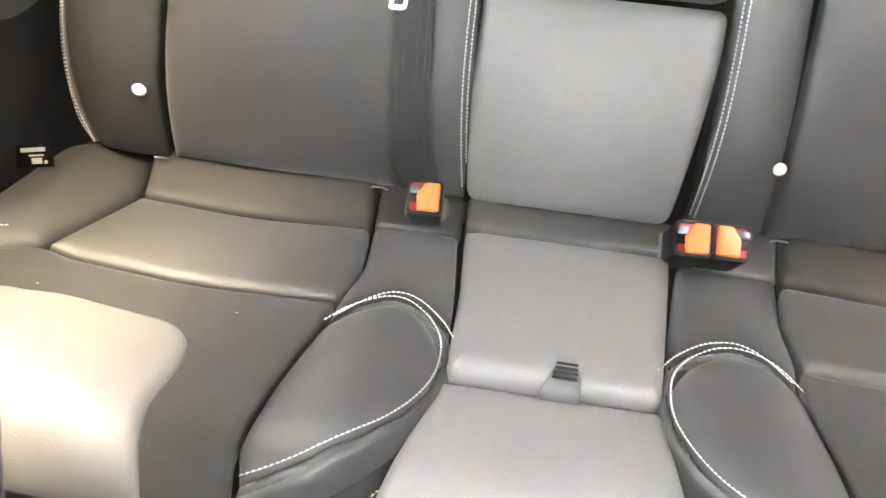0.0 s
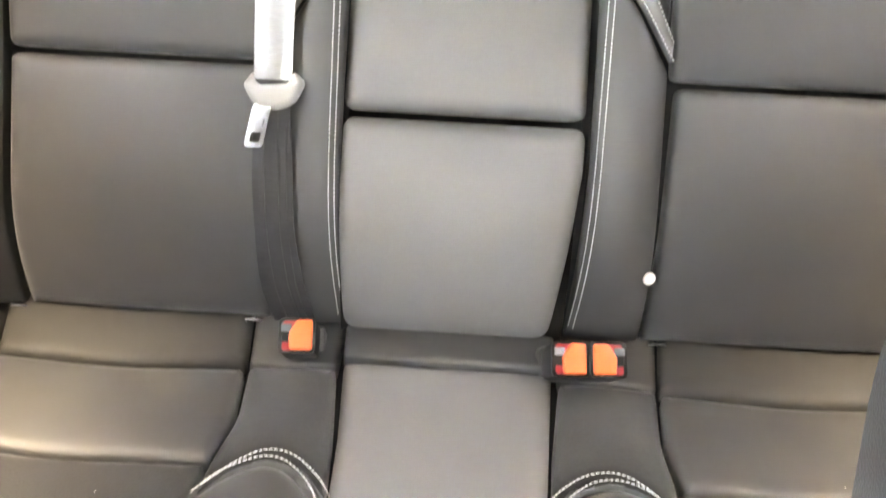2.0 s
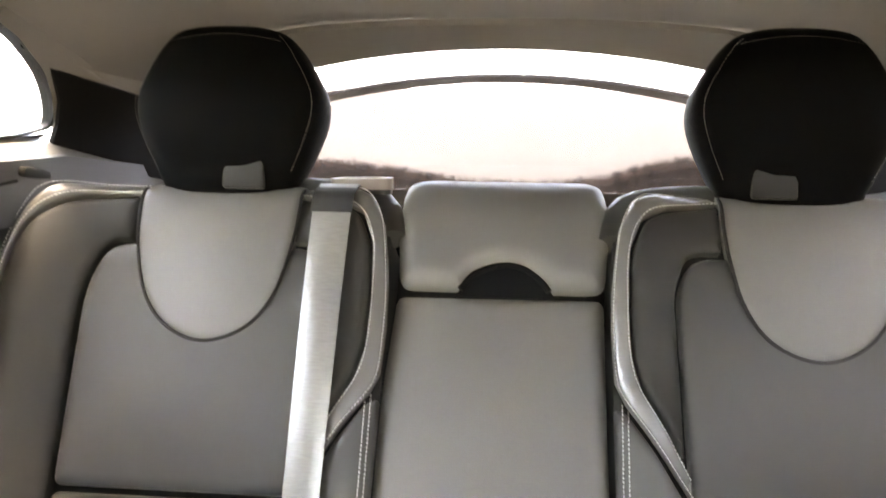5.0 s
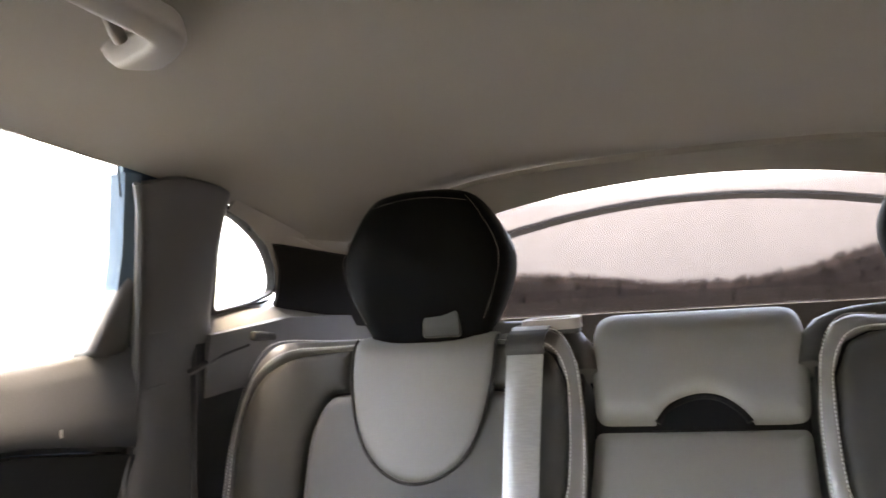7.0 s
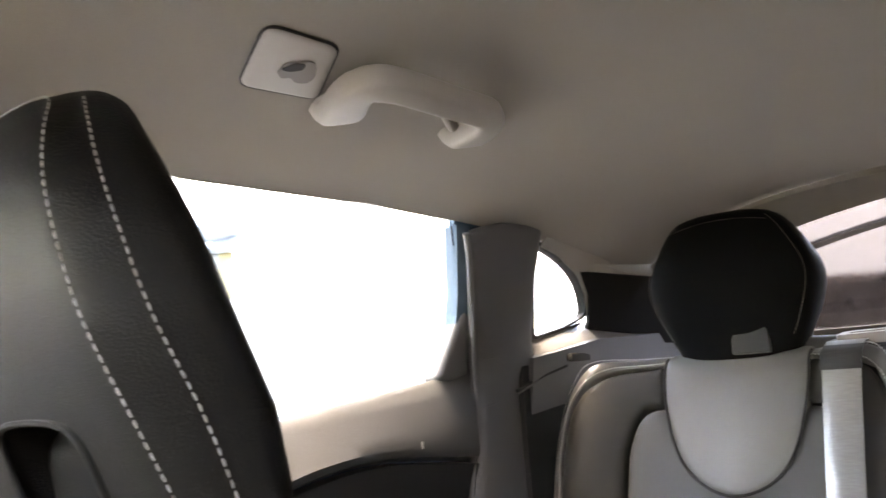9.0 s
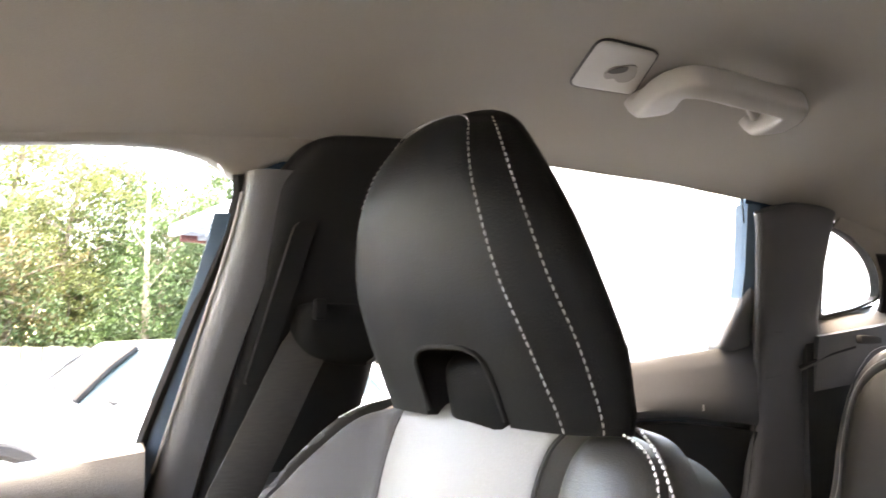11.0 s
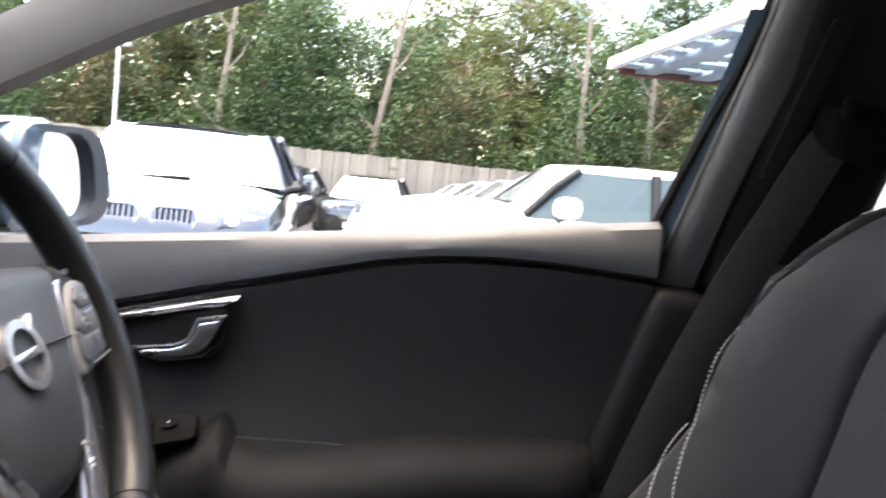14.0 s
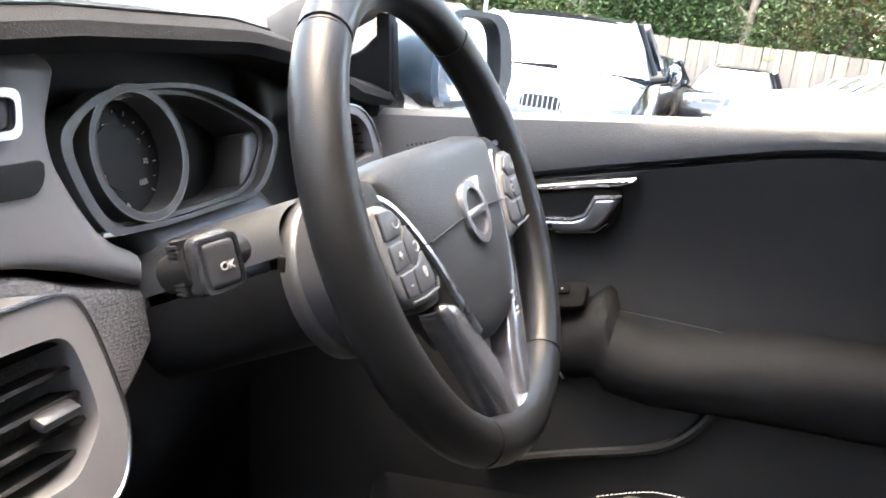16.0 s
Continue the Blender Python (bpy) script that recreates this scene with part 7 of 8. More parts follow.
# blank panels round the instrument bay and down to the knees
part("bay_backing", sheet(lambda x, k: Vector((x, -0.945, 0.845 * (1 - k) + (brow_z(x) - 0.02) * k)), np.linspace(-0.72, -0.16, 12), np.linspace(0, 1, 5), 0.01), BLACK_PLASTIC, dash)
part("bay_right", pad([(-0.502, 0.985, 0.01), (-0.70, 0.940, 0.02), (-0.70, 0.80, 0.02), (-0.47, 0.80, 0.02), (-0.478, 0.850, 0.02), (-0.512, 0.905, 0.02)], lambda a, b, h: Vector((a, -0.905 + (0.93 - b) * 0.25 + h, b)), 0.014, 0.012, 0.0, skirt=0.02, grid=0.04), DARK_PLASTIC, dash)
part("bay_sill", pad([(-0.280, 0.868, 0.01), (-0.470, 0.868, 0.01), (-0.50, 0.800, 0.02), (-0.318, 0.800, 0.02)], lambda a, b, h: Vector((a, -0.885 + (0.868 - b) * 0.85 + h * 0.8, b + h * 0.5)), 0.012, 0.010, 0.0, skirt=0.02, grid=0.03), CORNER_GREY, dash)
part("knee_panel", sheet(lambda x, k: Vector((x, -0.875 - 0.28 * k, 0.80 - 0.52 * k)), np.linspace(-0.70, 0.70, 12), np.linspace(0, 1, 6), 0.012), BLACK_PLASTIC, dash)
for s in (-1, 1):
    part("kick_panel", sheet(lambda y, k: Vector((s * 0.70, y, 0.22 + 0.76 * k)), np.linspace(-1.40, -0.94, 5), np.linspace(0, 1, 4), 0.012), BLACK_PLASTIC, dash)
part("bulkhead", sheet(lambda x, k: Vector((x, -1.38, 0.22 + 0.79 * k)), np.linspace(-0.72, 0.72, 5), np.linspace(0, 1, 4), 0.02), BLACK_PLASTIC, dash)

# instrument cluster
S_CL = plane((-0.36, -0.888, 0.93), (-1, 0, 0), (0, -0.3, 1))
clu = thing("instrument_cluster", "dark instrument cluster with one round dial in a silver ring", "instrument cluster")
OUT = [(-0.142, 0.004, 0.02), (-0.117, 0.023, 0.02), (-0.078, 0.037, 0.03), (0.014, 0.036, 0.03), (0.066, 0.022, 0.03), (0.130, -0.010, 0.02), (0.132, -0.026, 0.015), (0.104, -0.056, 0.03), (0.078, -0.071, 0.015), (-0.046, -0.073, 0.02), (-0.114, -0.069, 0.01), (-0.131, -0.044, 0.03)]
shrink = lambda k, dx=0.0: [((u + 0.005) * k - 0.005 + dx, (v + 0.018) * k - 0.018, r) for u, v, r in OUT]
part("bezel", ring_slab(OUT, shrink(0.93), S_CL, -0.010, 0.006, 96), PILLAR_GREY, clu)
part("bezel_line", tube([S_CL(p[0], p[1], 0.0055) for p in fillet(OUT, 0.006)], 0.0005, 5, closed=True), PILLAR_GREY, clu, "thin grey bezel edge")
part("funnel", ring_slab(shrink(0.94), shrink(0.86), S_CL, -0.055, -0.004, 96), PILLAR_GREY, clu)
part("back", slab(shrink(0.98), S_CL, -0.062, -0.052), BLACK_PLASTIC, clu)
part("right_ramp", pad([(0.070, -0.064, 0.008), (0.092, -0.052, 0.01), (0.122, -0.022, 0.01), (0.120, -0.012, 0.008), (0.094, -0.014, 0.006), (0.086, -0.034, 0.01)], lambda a, b, h: S_CL(a, b, h - 0.006), 0.006, 0.004, 0.0, skirt=0.03, grid=0.02, step=0.006), PILLAR_GREY, clu, "dark grey side ramp")
part("chrome_strip", tube([S_CL(u, v, 0.004) for u, v in ((-0.121, -0.066), (-0.099, -0.0685), (-0.046, -0.0705), (0.064, -0.070))], 0.0022, 6), CHROME, clu, "bright strip under the dials")
part("screen", slab([(0.0, 0.018, 0.008), (0.08, 0.0, 0.012), (0.07, -0.048, 0.01), (0.0, -0.056, 0.008)], S_CL, -0.052, -0.046), BLACK_PLASTIC, clu, "dark side display")
DC = (-0.0605, -0.0145)
ring_pts = lambda r, n=48: [(DC[0] + r * math.cos(t), DC[1] + r * math.sin(t), 0) for t in np.linspace(0, 2 * math.pi, n, endpoint=False)]
part("dial_ring", ring_slab(ring_pts(0.0530), ring_pts(0.0460), S_CL, -0.026, 0.004, 64), PILLAR_GREY, clu, "silver-edged dial ring")
for r, w in ((0.0526, 0.0005), (0.0463, 0.0003)):
    part("ring_edge", tube([S_CL(u, v, 0.0045) for u, v, _ in ring_pts(r)], w, 6, closed=True), SATIN, clu)
part("dial_face", slab(ring_pts(0.0465), S_CL, -0.028, -0.020), BLACK_PLASTIC, clu, "black dial face")
part("dial_core", slab(ring_pts(0.026), S_CL, -0.021, -0.018), BLACK_PLASTIC, clu)
eu, ev = Vector((-1, 0, 0)), Vector((0, -0.3, 1)).normalized()
en = eu.cross(ev)
for i, txt in enumerate(("0", "20", "40", "60", "80", "100", "120", "140", "160")):
    t = radians(234 - 34 * i)
    u, v = DC[0] - 0.002 + 0.029 * math.cos(t), DC[1] - 0.005 + 0.029 * math.sin(t)
    o = S_CL(u, v, -0.0196)
    lettering("dial_number", txt, 0.0068, Matrix(((eu.x, ev.x, en.x, o.x), (eu.y, ev.y, en.y, o.y), (eu.z, ev.z, en.z, o.z), (0, 0, 0, 1))), MARK, clu, 0.0002)
    for q in (0, 0.5):
        tt = radians(234 - 34 * (i + q))
        if i + q <= 8:
            part("dial_tick", tube([S_CL(DC[0] - 0.002 + r * math.cos(tt), DC[1] - 0.005 + r * math.sin(tt), -0.0195) for r in (0.0395, 0.0430 if q == 0 else 0.0415)], 0.0005, 4), MARK, clu)
t = radians(208)
part("needle", tube([S_CL(DC[0] + r * math.cos(t), DC[1] + r * math.sin(t), -0.015) for r in (0.026, 0.042)], 0.0011, 5), RED, clu, "red needle tip")
o = S_CL(DC[0] - 0.004, DC[1] - 0.038, -0.0196)
lettering("dial_unit", "mph", 0.0055, Matrix(((eu.x, ev.x, en.x, o.x), (eu.y, ev.y, en.y, o.y), (eu.z, ev.z, en.z, o.z), (0, 0, 0, 1))), MARK, clu, 0.0002)


def air_vent(name, corners, inner, surface, slats, label, tilt=0.0):
    v = thing(name, label, "air vent")
    part("frame", ring_slab(corners, inner, surface, -0.03, 0.006, 72), DASH_GREY, v)
    part("bright_edge", tube([surface(p[0], p[1], 0.006) for p in fillet(corners, 0.006)], 0.0016, 6, closed=True), CHROME, v, "bright edge")
    part("throat", slab(inner, surface, -0.055, -0.045), FOAM, v)
    us = [c[0] for c in inner]
    vs = [c[1] for c in inner]
    for i in range(slats):
        z = min(vs) + (max(vs) - min(vs)) * (i + 0.6) / (slats + 0.2)
        loop = fillet(inner, 0.003)
        cut = [p[0] for p in loop if abs(p[1] - z) < 0.0045] or [min(us), max(us)]
        a, b = min(cut), max(cut)
        rows = [[surface(u, z + dz + tilt * (u - a), h) for dz, h in ((0.0, -0.004), (0.0022, -0.006), (-0.001, -0.032), (-0.0035, -0.030))] for u in np.linspace(a - 0.004, b + 0.004, 4)]
        part("slat", skin(rows), BLACK_PLASTIC, v)
    return v


S_CV = plane((-0.115, -0.800, 0.80), (-1, 0, 0), (0, -0.26, 1))
cv = air_vent("centre_air_vent", [(-0.075, 0.066, 0.02), (0.034, 0.066, 0.02), (0.046, 0.048, 0.03), (0.057, -0.004, 0.03), (0.060, -0.034, 0.02), (0.046, -0.066, 0.02), (0.02, -0.074, 0.02), (-0.075, -0.074, 0.02)], [(-0.060, 0.044, 0.01), (0.020, 0.042, 0.012), (0.030, 0.034, 0.01), (0.038, -0.006, 0.012), (0.036, -0.022, 0.01), (0.012, -0.044, 0.01), (-0.060, -0.044, 0.01)], S_CV, 5, "centre air vent with dark slats in a silver-grey frame")
part("thumb_tab", block(0.030, 0.012, 0.008, 0.003, Matrix.Translation(S_CV(0.012, -0.004, 0.0)) @ pose(0, 0, 0, -15, 0, 0)), BUTTON, cv, "dark adjusting tab")
S_DV = plane((-0.578, -0.842, 0.912), (-1, 0, 0), (0, -0.12, 1))
air_vent("side_air_vent", [(-0.046, 0.018, 0.012), (-0.032, 0.030, 0.012), (0.008, 0.028, 0.02), (0.045, 0.008, 0.02), (0.072, -0.034, 0.015), (0.05, -0.050, 0.01), (-0.030, -0.046, 0.012)], [(-0.030, 0.012, 0.008), (-0.018, 0.020, 0.008), (0.006, 0.018, 0.012), (0.034, 0.002, 0.012), (0.050, -0.030, 0.01), (-0.020, -0.034, 0.008)], S_DV, 5, "side air vent with slats and a bright edge")

con = thing("centre_console", "dark centre console running down from the dashboard", "console")
part("body", skin([[Vector((x * w, y, z)) for x, z in ((-1, 0.30), (-1.0, zt - 0.03), (-0.9, zt), (0.9, zt), (1.0, zt - 0.03), (1, 0.30))] for y, w, zt in ((-0.98, 0.19, 0.74), (-0.84, 0.17, 0.70), (-0.74, 0.13, 0.60), (-0.55, 0.11, 0.54), (-0.30, 0.10, 0.53), (-0.12, 0.10, 0.52))]), BLACK_PLASTIC, con)
part("edge_trim", tube([Vector((-0.196, -0.86, 0.78)), Vector((-0.182, -0.84, 0.70)), Vector((-0.165, -0.82, 0.62)), Vector((-0.14, -0.76, 0.55))], 0.004, 6), SILVER, con)

ws = thing("windscreen", "clear laminated windscreen", "windscreen", kind="structure")
glass_pane("pane", [(-0.64, -1.36, 0), (0.64, -1.36, 0), (0.56, -0.50, 0.05), (-0.56, -0.50, 0.05)], lambda x, y, h=0.0: Vector((x, y, 1.00 + (y + 1.36) * 0.395 - 0.10 * x * x + h)), ws)
part("header_trim", sheet(lambda x, k: Vector((x, -0.50 + 0.05 * k, 1.345 - 0.09 * x * x * 2 + 0.004 * k)), np.linspace(-0.56, 0.56, 17), np.linspace(0, 1, 3), 0.02), LIGHT_PLASTIC, ws)

# door mirror outside the driver's glass
for s in (-1, 1):
    mi = thing("door_mirror", "pale blue and black door mirror with a bright mirror plate", "door mirror", group="door mirrors")
    c = Vector((s * 0.888, -0.870, 0.984))
    rows = []
    for d, kx, kz in ((-0.062, 0.35, 0.45), (-0.055, 0.70, 0.75), (-0.03, 0.95, 0.95), (0.0, 1.0, 1.0), (0.030, 1.0, 1.0), (0.036, 0.94, 0.92)):
        rows.append([c + Vector((s * 0.138 * kx * math.copysign(abs(math.cos(t)) ** 0.86, math.cos(t)), d + 0.02 * math.cos(t) * -1, 0.072 * kz * math.copysign(abs(math.sin(t)) ** 0.86, math.sin(t)))) for t in np.linspace(0, 2 * math.pi, 40, endpoint=False)])
    part("housing", skin(rows), BLUE_PAINT, mi, "pale blue painted housing")
    S_M = plane(c + Vector((0, 0.040, 0)), (s, 0.22, 0), (0, -0.12, 1))
    part("rim", ring_slab([(-0.128, -0.064, 0.055), (0.128, -0.064, 0.06), (0.128, 0.064, 0.06), (-0.128, 0.064, 0.05)], [(-0.122, -0.056, 0.045), (0.092, -0.056, 0.045), (0.092, 0.056, 0.045), (-0.122, 0.056, 0.045)], S_M, -0.012 * s, 0.004 * s), DARK_PLASTIC, mi)
    part("mirror_plate", slab([(-0.122, -0.056, 0.045), (0.092, -0.056, 0.045), (0.092, 0.056, 0.045), (-0.122, 0.056, 0.045)], S_M, -0.004, 0.0), MIRROR, mi, "mirror plate")
    part("arm", tube([c + Vector((-s * 0.12, -0.01, -0.055)), c + Vector((-s * 0.16, -0.01, -0.062)), c + Vector((-s * 0.20, -0.01, -0.06))], 0.022, 10), BLACK_PLASTIC, mi)


# ---- outside: sloping yard, parked cars, fence, trees, buildings ----
def ground_z(x):
    return 0.05 * x if x > -40 else -2.0 - 0.002 * (-40 - x)


gx = [-900, -300, -120, -60, -40, -30, -20, -10, -5, -2, 0, 2, 10, 60, 300, 900]
ground = tagged(part("ground", sheet(lambda x, y: Vector((x, y, ground_z(min(x, 0)))), gx, [-900, -200, -60, -20, 0, 20, 60, 200, 900], 0), ASPHALT, smooth=False), "grey asphalt yard sloping gently away", "ground", kind="structure")


def parked_car(L, Wd, H, paint, belt, bonnet, ws_base, roof_front, roof_rear, rear_base, m, label, glazing=CAR_GLASS, grille=2, chrome=True):
    """A parked car; front towards local +x, standing on z = 0."""
    car = thing("parked_car", label, "car", group="parked cars", at=m)
    w, n = Wd / 2, L / 2
    ar = 0.43 if L < 4 else 0.345
    st = [(-n, 0.80, 0.42, 0.62 + 0.2 * (belt - 0.7)), (-n + 0.06, 0.92, 0.30, belt - 0.10), (-n + 0.30, 0.98, 0.22, belt), (rear_base + 0.1, 1.0, 0.20, belt + 0.01), (0.0, 1.0, 0.18, belt - 0.01), (ws_base, 1.0, 0.18, belt - 0.02), (ws_base + 0.12, 0.99, 0.18, belt - 0.01), ((ws_base + n) / 2, 0.98, 0.20, (belt + bonnet) / 2 + 0.02), (n - 0.28, 0.95, 0.20, bonnet), (n - 0.09, 0.86, 0.22, bonnet - 0.10), (n, 0.70, 0.30, bonnet - 0.22)]
    rows = []
    for x, k, zb, zt in st:
        hw = w * k
        half = [(hw * 0.80, zb), (hw * 0.97, zb + 0.10), (hw, (zb + zt) / 2), (hw * 0.985, zt - 0.10), (hw * 0.93, zt - 0.02), (hw * 0.70, zt + 0.015), (hw * 0.3, zt + 0.028)]
        rows.append([Vector((x, -y, z)) for y, z in half] + [Vector((x, y, z)) for y, z in half[::-1]])
    body = part("body", skin(rows), paint, car)
    # greenhouse
    prof = [(rear_base, belt - 0.02, 0.88), (roof_rear - 0.03, H - 0.07, 0.66), (roof_rear + 0.25, H - 0.02, 0.68), ((roof_rear + roof_front) / 2, H, 0.69), (roof_front, H - 0.045, 0.67), (ws_base, belt - 0.02, 0.88)]
    rows = []
    for x, z, k in prof:
        hw = w * k
        base_k = w * 0.93
        zb = belt - 0.05
        f = max(0.0, (z - zb) / (H - zb))
        rows.append([Vector((x, -base_k, zb)), Vector((x, -(base_k + (hw - base_k) * 0.5), zb + (z - zb) * 0.5)), Vector((x, -hw, z - 0.03 * f)), Vector((x, -hw * 0.8, z)), Vector((x, 0, z + 0.012 * f)), Vector((x, hw * 0.8, z)), Vector((x, hw, z - 0.03 * f)), Vector((x, base_k + (hw - base_k) * 0.5, zb + (z - zb) * 0.5)), Vector((x, base_k, zb))])
    part("glazing", skin(rows, closed_ring=False), glazing, car, "dark car glazing")
    # pale sheet: the sky glare on the windscreen is in its colour
    part("windscreen", sheet(lambda a, b: Vector((ws_base + 0.012 + (roof_front - ws_base) * a, b * w * (0.875 - 0.19 * a), belt - 0.005 + (H - 0.055 - belt) * a + 0.020 - 0.012 * b * b)), np.linspace(0.0, 1.0, 7), np.linspace(-1, 1, 9), -0.006), SKY_GLARE_GLAZING, car, "windscreen coloured pale for reflected sky")
    part("roof", sheet(lambda a, b: Vector((roof_rear + (roof_front - roof_rear) * a, b * w * (0.70 - 0.06 * (abs(a - 0.5) * 2) ** 4), H - 0.010 - 0.035 * (abs(a - 0.5) * 2) ** 2.2 - 0.045 * abs(b) ** 3 + 0.028)), np.linspace(-0.02, 1.02, 13), np.linspace(-1, 1, 11), 0.03), paint, car)
    for e in (-1, 1):
        part("pillar", tube([(ws_base + 0.02, e * w * 0.90, belt - 0.02), ((ws_base + roof_front) / 2, e * w * 0.80, (belt + H) / 2 - 0.01), (roof_front - 0.02, e * w * 0.675, H - 0.050)], 0.026, 8), BLACK_PLASTIC if L < 4 else paint, car)
        part("pillar", tube([(-0.25, e * w * 0.925, belt - 0.02), (-0.28, e * w * 0.70, H - 0.045)], 0.035, 8), BLACK_PLASTIC, car)
        part("pillar", tube([(rear_base + 0.10, e * w * 0.92, belt - 0.02), (roof_rear + 0.12, e * w * 0.70, H - 0.05)], 0.06, 8), paint, car)
        mr = part("mirror", skin([superellipse(0, 0.10 * k, -0.06 * k, 0.06 * k, z, 2.4, 16) for z, k in ((-0.075, 0.5), (-0.05, 0.9), (0.0, 1.0), (0.05, 0.85), (0.07, 0.4))]), paint, car)
        mr.location = (ws_base - 0.22, e * (w + 0.10), belt + 0.06)
        part("mirror_foot", tube([(ws_base - 0.20, e * w * 0.92, belt - 0.02), (ws_base - 0.21, e * (w + 0.06), belt + 0.01)], 0.03, 8), BLACK_PLASTIC, car)
        S_h = plane((n - 0.115, e * w * 0.66, bonnet - 0.12), (-0.42 * e, 1, 0), (-0.45, 0, 1))
        hl = part("headlight", pad([(-0.17, -0.055, 0.03), (0.15, -0.055, 0.03), (0.19, 0.055, 0.03), (-0.15, 0.065, 0.04)], lambda a, b, h: S_h(a, b, h), 0.03, 0.02, 0.01, lift=0.02, skirt=0.05, grid=0.06, step=0.03), LENS, car, "clear headlamp")
        for d in (-0.07, 0.06):
            part("lamp_bowl", skin([[S_h(d + r * math.cos(t), 0.005 + r * math.sin(t), h) for t in np.linspace(0, 2 * math.pi, 16, endpoint=False)] for r, h in ((0.048, 0.030), (0.040, 0.036), (0.026, 0.033))]), SILVER, hl)
        part("wheel_arch", tube([(x0 + ar * math.cos(t), e * (w - 0.012), 0.31 + ar * 1.12 * math.sin(t)) for x0 in (n - 0.78,) for t in np.linspace(0, math.pi, 15)], 0.05 if L < 4 else 0.035, 6), BLACK_PLASTIC, car)
        for x0 in (n - 0.78, -n + 0.72):
            wh = part("wheel", skin([[Vector((x0 + r * math.cos(t), e * (w - 0.03 + d), 0.31 + r * math.sin(t))) for t in np.linspace(0, 2 * math.pi, 28, endpoint=False)] for r, d in ((0.24, -0.16), (0.30, -0.15), (0.315, -0.08), (0.30, 0.0), (0.22, 0.012))]), TYRE, car)
            part("rim", skin([[Vector((x0 + r * math.cos(t), e * (w - 0.03 + d), 0.31 + r * math.sin(t))) for t in np.linspace(0, 2 * math.pi, 20, endpoint=False)] for r, d in ((0.22, 0.006), (0.20, 0.014), (0.17, -0.02), (0.05, 0.006), (0.02, 0.010))]), SILVER, wh)
    # kidney-shaped or single grille with upright bars
    S_g = plane((n - 0.060, 0, bonnet - 0.125), (0, 1, 0), (-0.35, 0, 1))
    halves = ((-0.18, 0.30), (0.18, 0.30)) if grille == 2 else ((0.0, 0.78),)
    for cy, gw in halves:
        q = [(cy - gw / 2, 0.02, 0.05), (cy - gw / 2 + 0.03, -0.075, 0.05), (cy + gw / 2 - 0.03, -0.075, 0.05), (cy + gw / 2, 0.02, 0.05), (cy + gw / 2 - 0.03, 0.075, 0.04), (cy - gw / 2 + 0.03, 0.075, 0.04)]
        g = part("grille", slab(q, S_g, -0.03, 0.012), BLACK_PLASTIC, car)
        part("grille_rim", tube([S_g(p[0], p[1], 0.016) for p in fillet(q, 0.03)], 0.009, 6, closed=True), SPOKE, g)
        for i in range(int(gw / 0.034)):
            u = cy - gw / 2 + 0.03 + 0.034 * i
            if abs(u - cy) < gw / 2 - 0.02:
                part("grille_bar", tube([S_g(u, -0.066, 0.014), S_g(u, 0.066, 0.014)], 0.006, 5), SPOKE, g)
    part("bumper_slot", slab([(-0.55, -0.05, 0.03), (0.55, -0.05, 0.03), (0.50, 0.05, 0.03), (-0.50, 0.05, 0.03)], plane((n - 0.01, 0, 0.36), (0, 1, 0), (-0.1, 0, 1)), -0.05, 0.01), BLACK_PLASTIC, car)
    part("number_plate", slab([(-0.25, -0.055, 0.01), (0.25, -0.055, 0.01), (0.25, 0.055, 0.01), (-0.25, 0.055, 0.01)], plane((n + 0.005, 0, 0.46), (0, 1, 0), (-0.05, 0, 1)), 0.0, 0.012), WHITE_PLASTIC, car)
    part("wiper", tube([(ws_base + 0.06, -0.5, belt + 0.0), (ws_base + 0.03, 0.1, belt + 0.03)], 0.012, 5), BLACK_PLASTIC, car)
    for e in (-1, 1):
        part("tail_lamp", block(0.08, 0.20, 0.22, 0.03, Matrix.Translation((-n + 0.10, e * w * 0.80, belt - 0.22))), LAMP_RED, car)
    return car


def stand(x, y, heading, pitch=0.0):
    return Matrix.Translation((x, y, ground_z(x))) @ pose(0, 0, 0, 0, 0, heading)


parked_car(3.72, 1.68, 1.43, WHITE_PAINT, 1.07, 0.99, 0.62, 0.28, -1.45, -1.70, stand(-6.05, 1.22, -90), "small white three-door hatchback parked in the yard", GREEN_GLAZING, 1)
parked_car(4.45, 1.80, 1.50, NAVY_PAINT, 1.05, 0.99, 0.92, 0.30, -1.75, -2.05, stand(-7.35, -2.05, 4.5), "dark blue sport utility car with twin upright grilles", CAR_GLASS, 2)
for i, (x, y, hd, paint, txt) in enumerate(((-8.9, 1.55, -90, WHITE_PAINT, "white hatchback parked in a row"), (-11.5, 1.6, -91, SILVER_PAINT, "silver hatchback parked in a row"), (-14.1, 1.5, -90, WHITE_PAINT, "white saloon parked in a row"), (-16.7, 1.4, -90, SILVER_PAINT, "silver saloon parked in a row"))):
    parked_car(4.2, 1.76, 1.45, paint, 0.95, 0.90, 0.85, 0.25, -1.5, -1.85, stand(x, y, hd), txt, CAR_GLASS, 1)
for x, y, hd, paint, txt in ((-17.5, -2.7, -8, BLACK_PAINT, "black saloon facing the lane"), (-19.2, -0.6, -6, BLACK_PAINT, "black estate near the fence"), (-19.5, -5.2, -8, WHITE_PAINT, "white saloon near the fence")):
    parked_car(4.4, 1.78, 1.46, paint, 0.96, 0.92, 0.85, 0.25, -1.5, -1.9, stand(x, y, hd), txt, CAR_GLASS, 1)

# close-boarded fence
fence = thing("yard_fence", "weathered close-boarded timber fence along the yard", "fence", kind="structure")
board = bmesh.new()
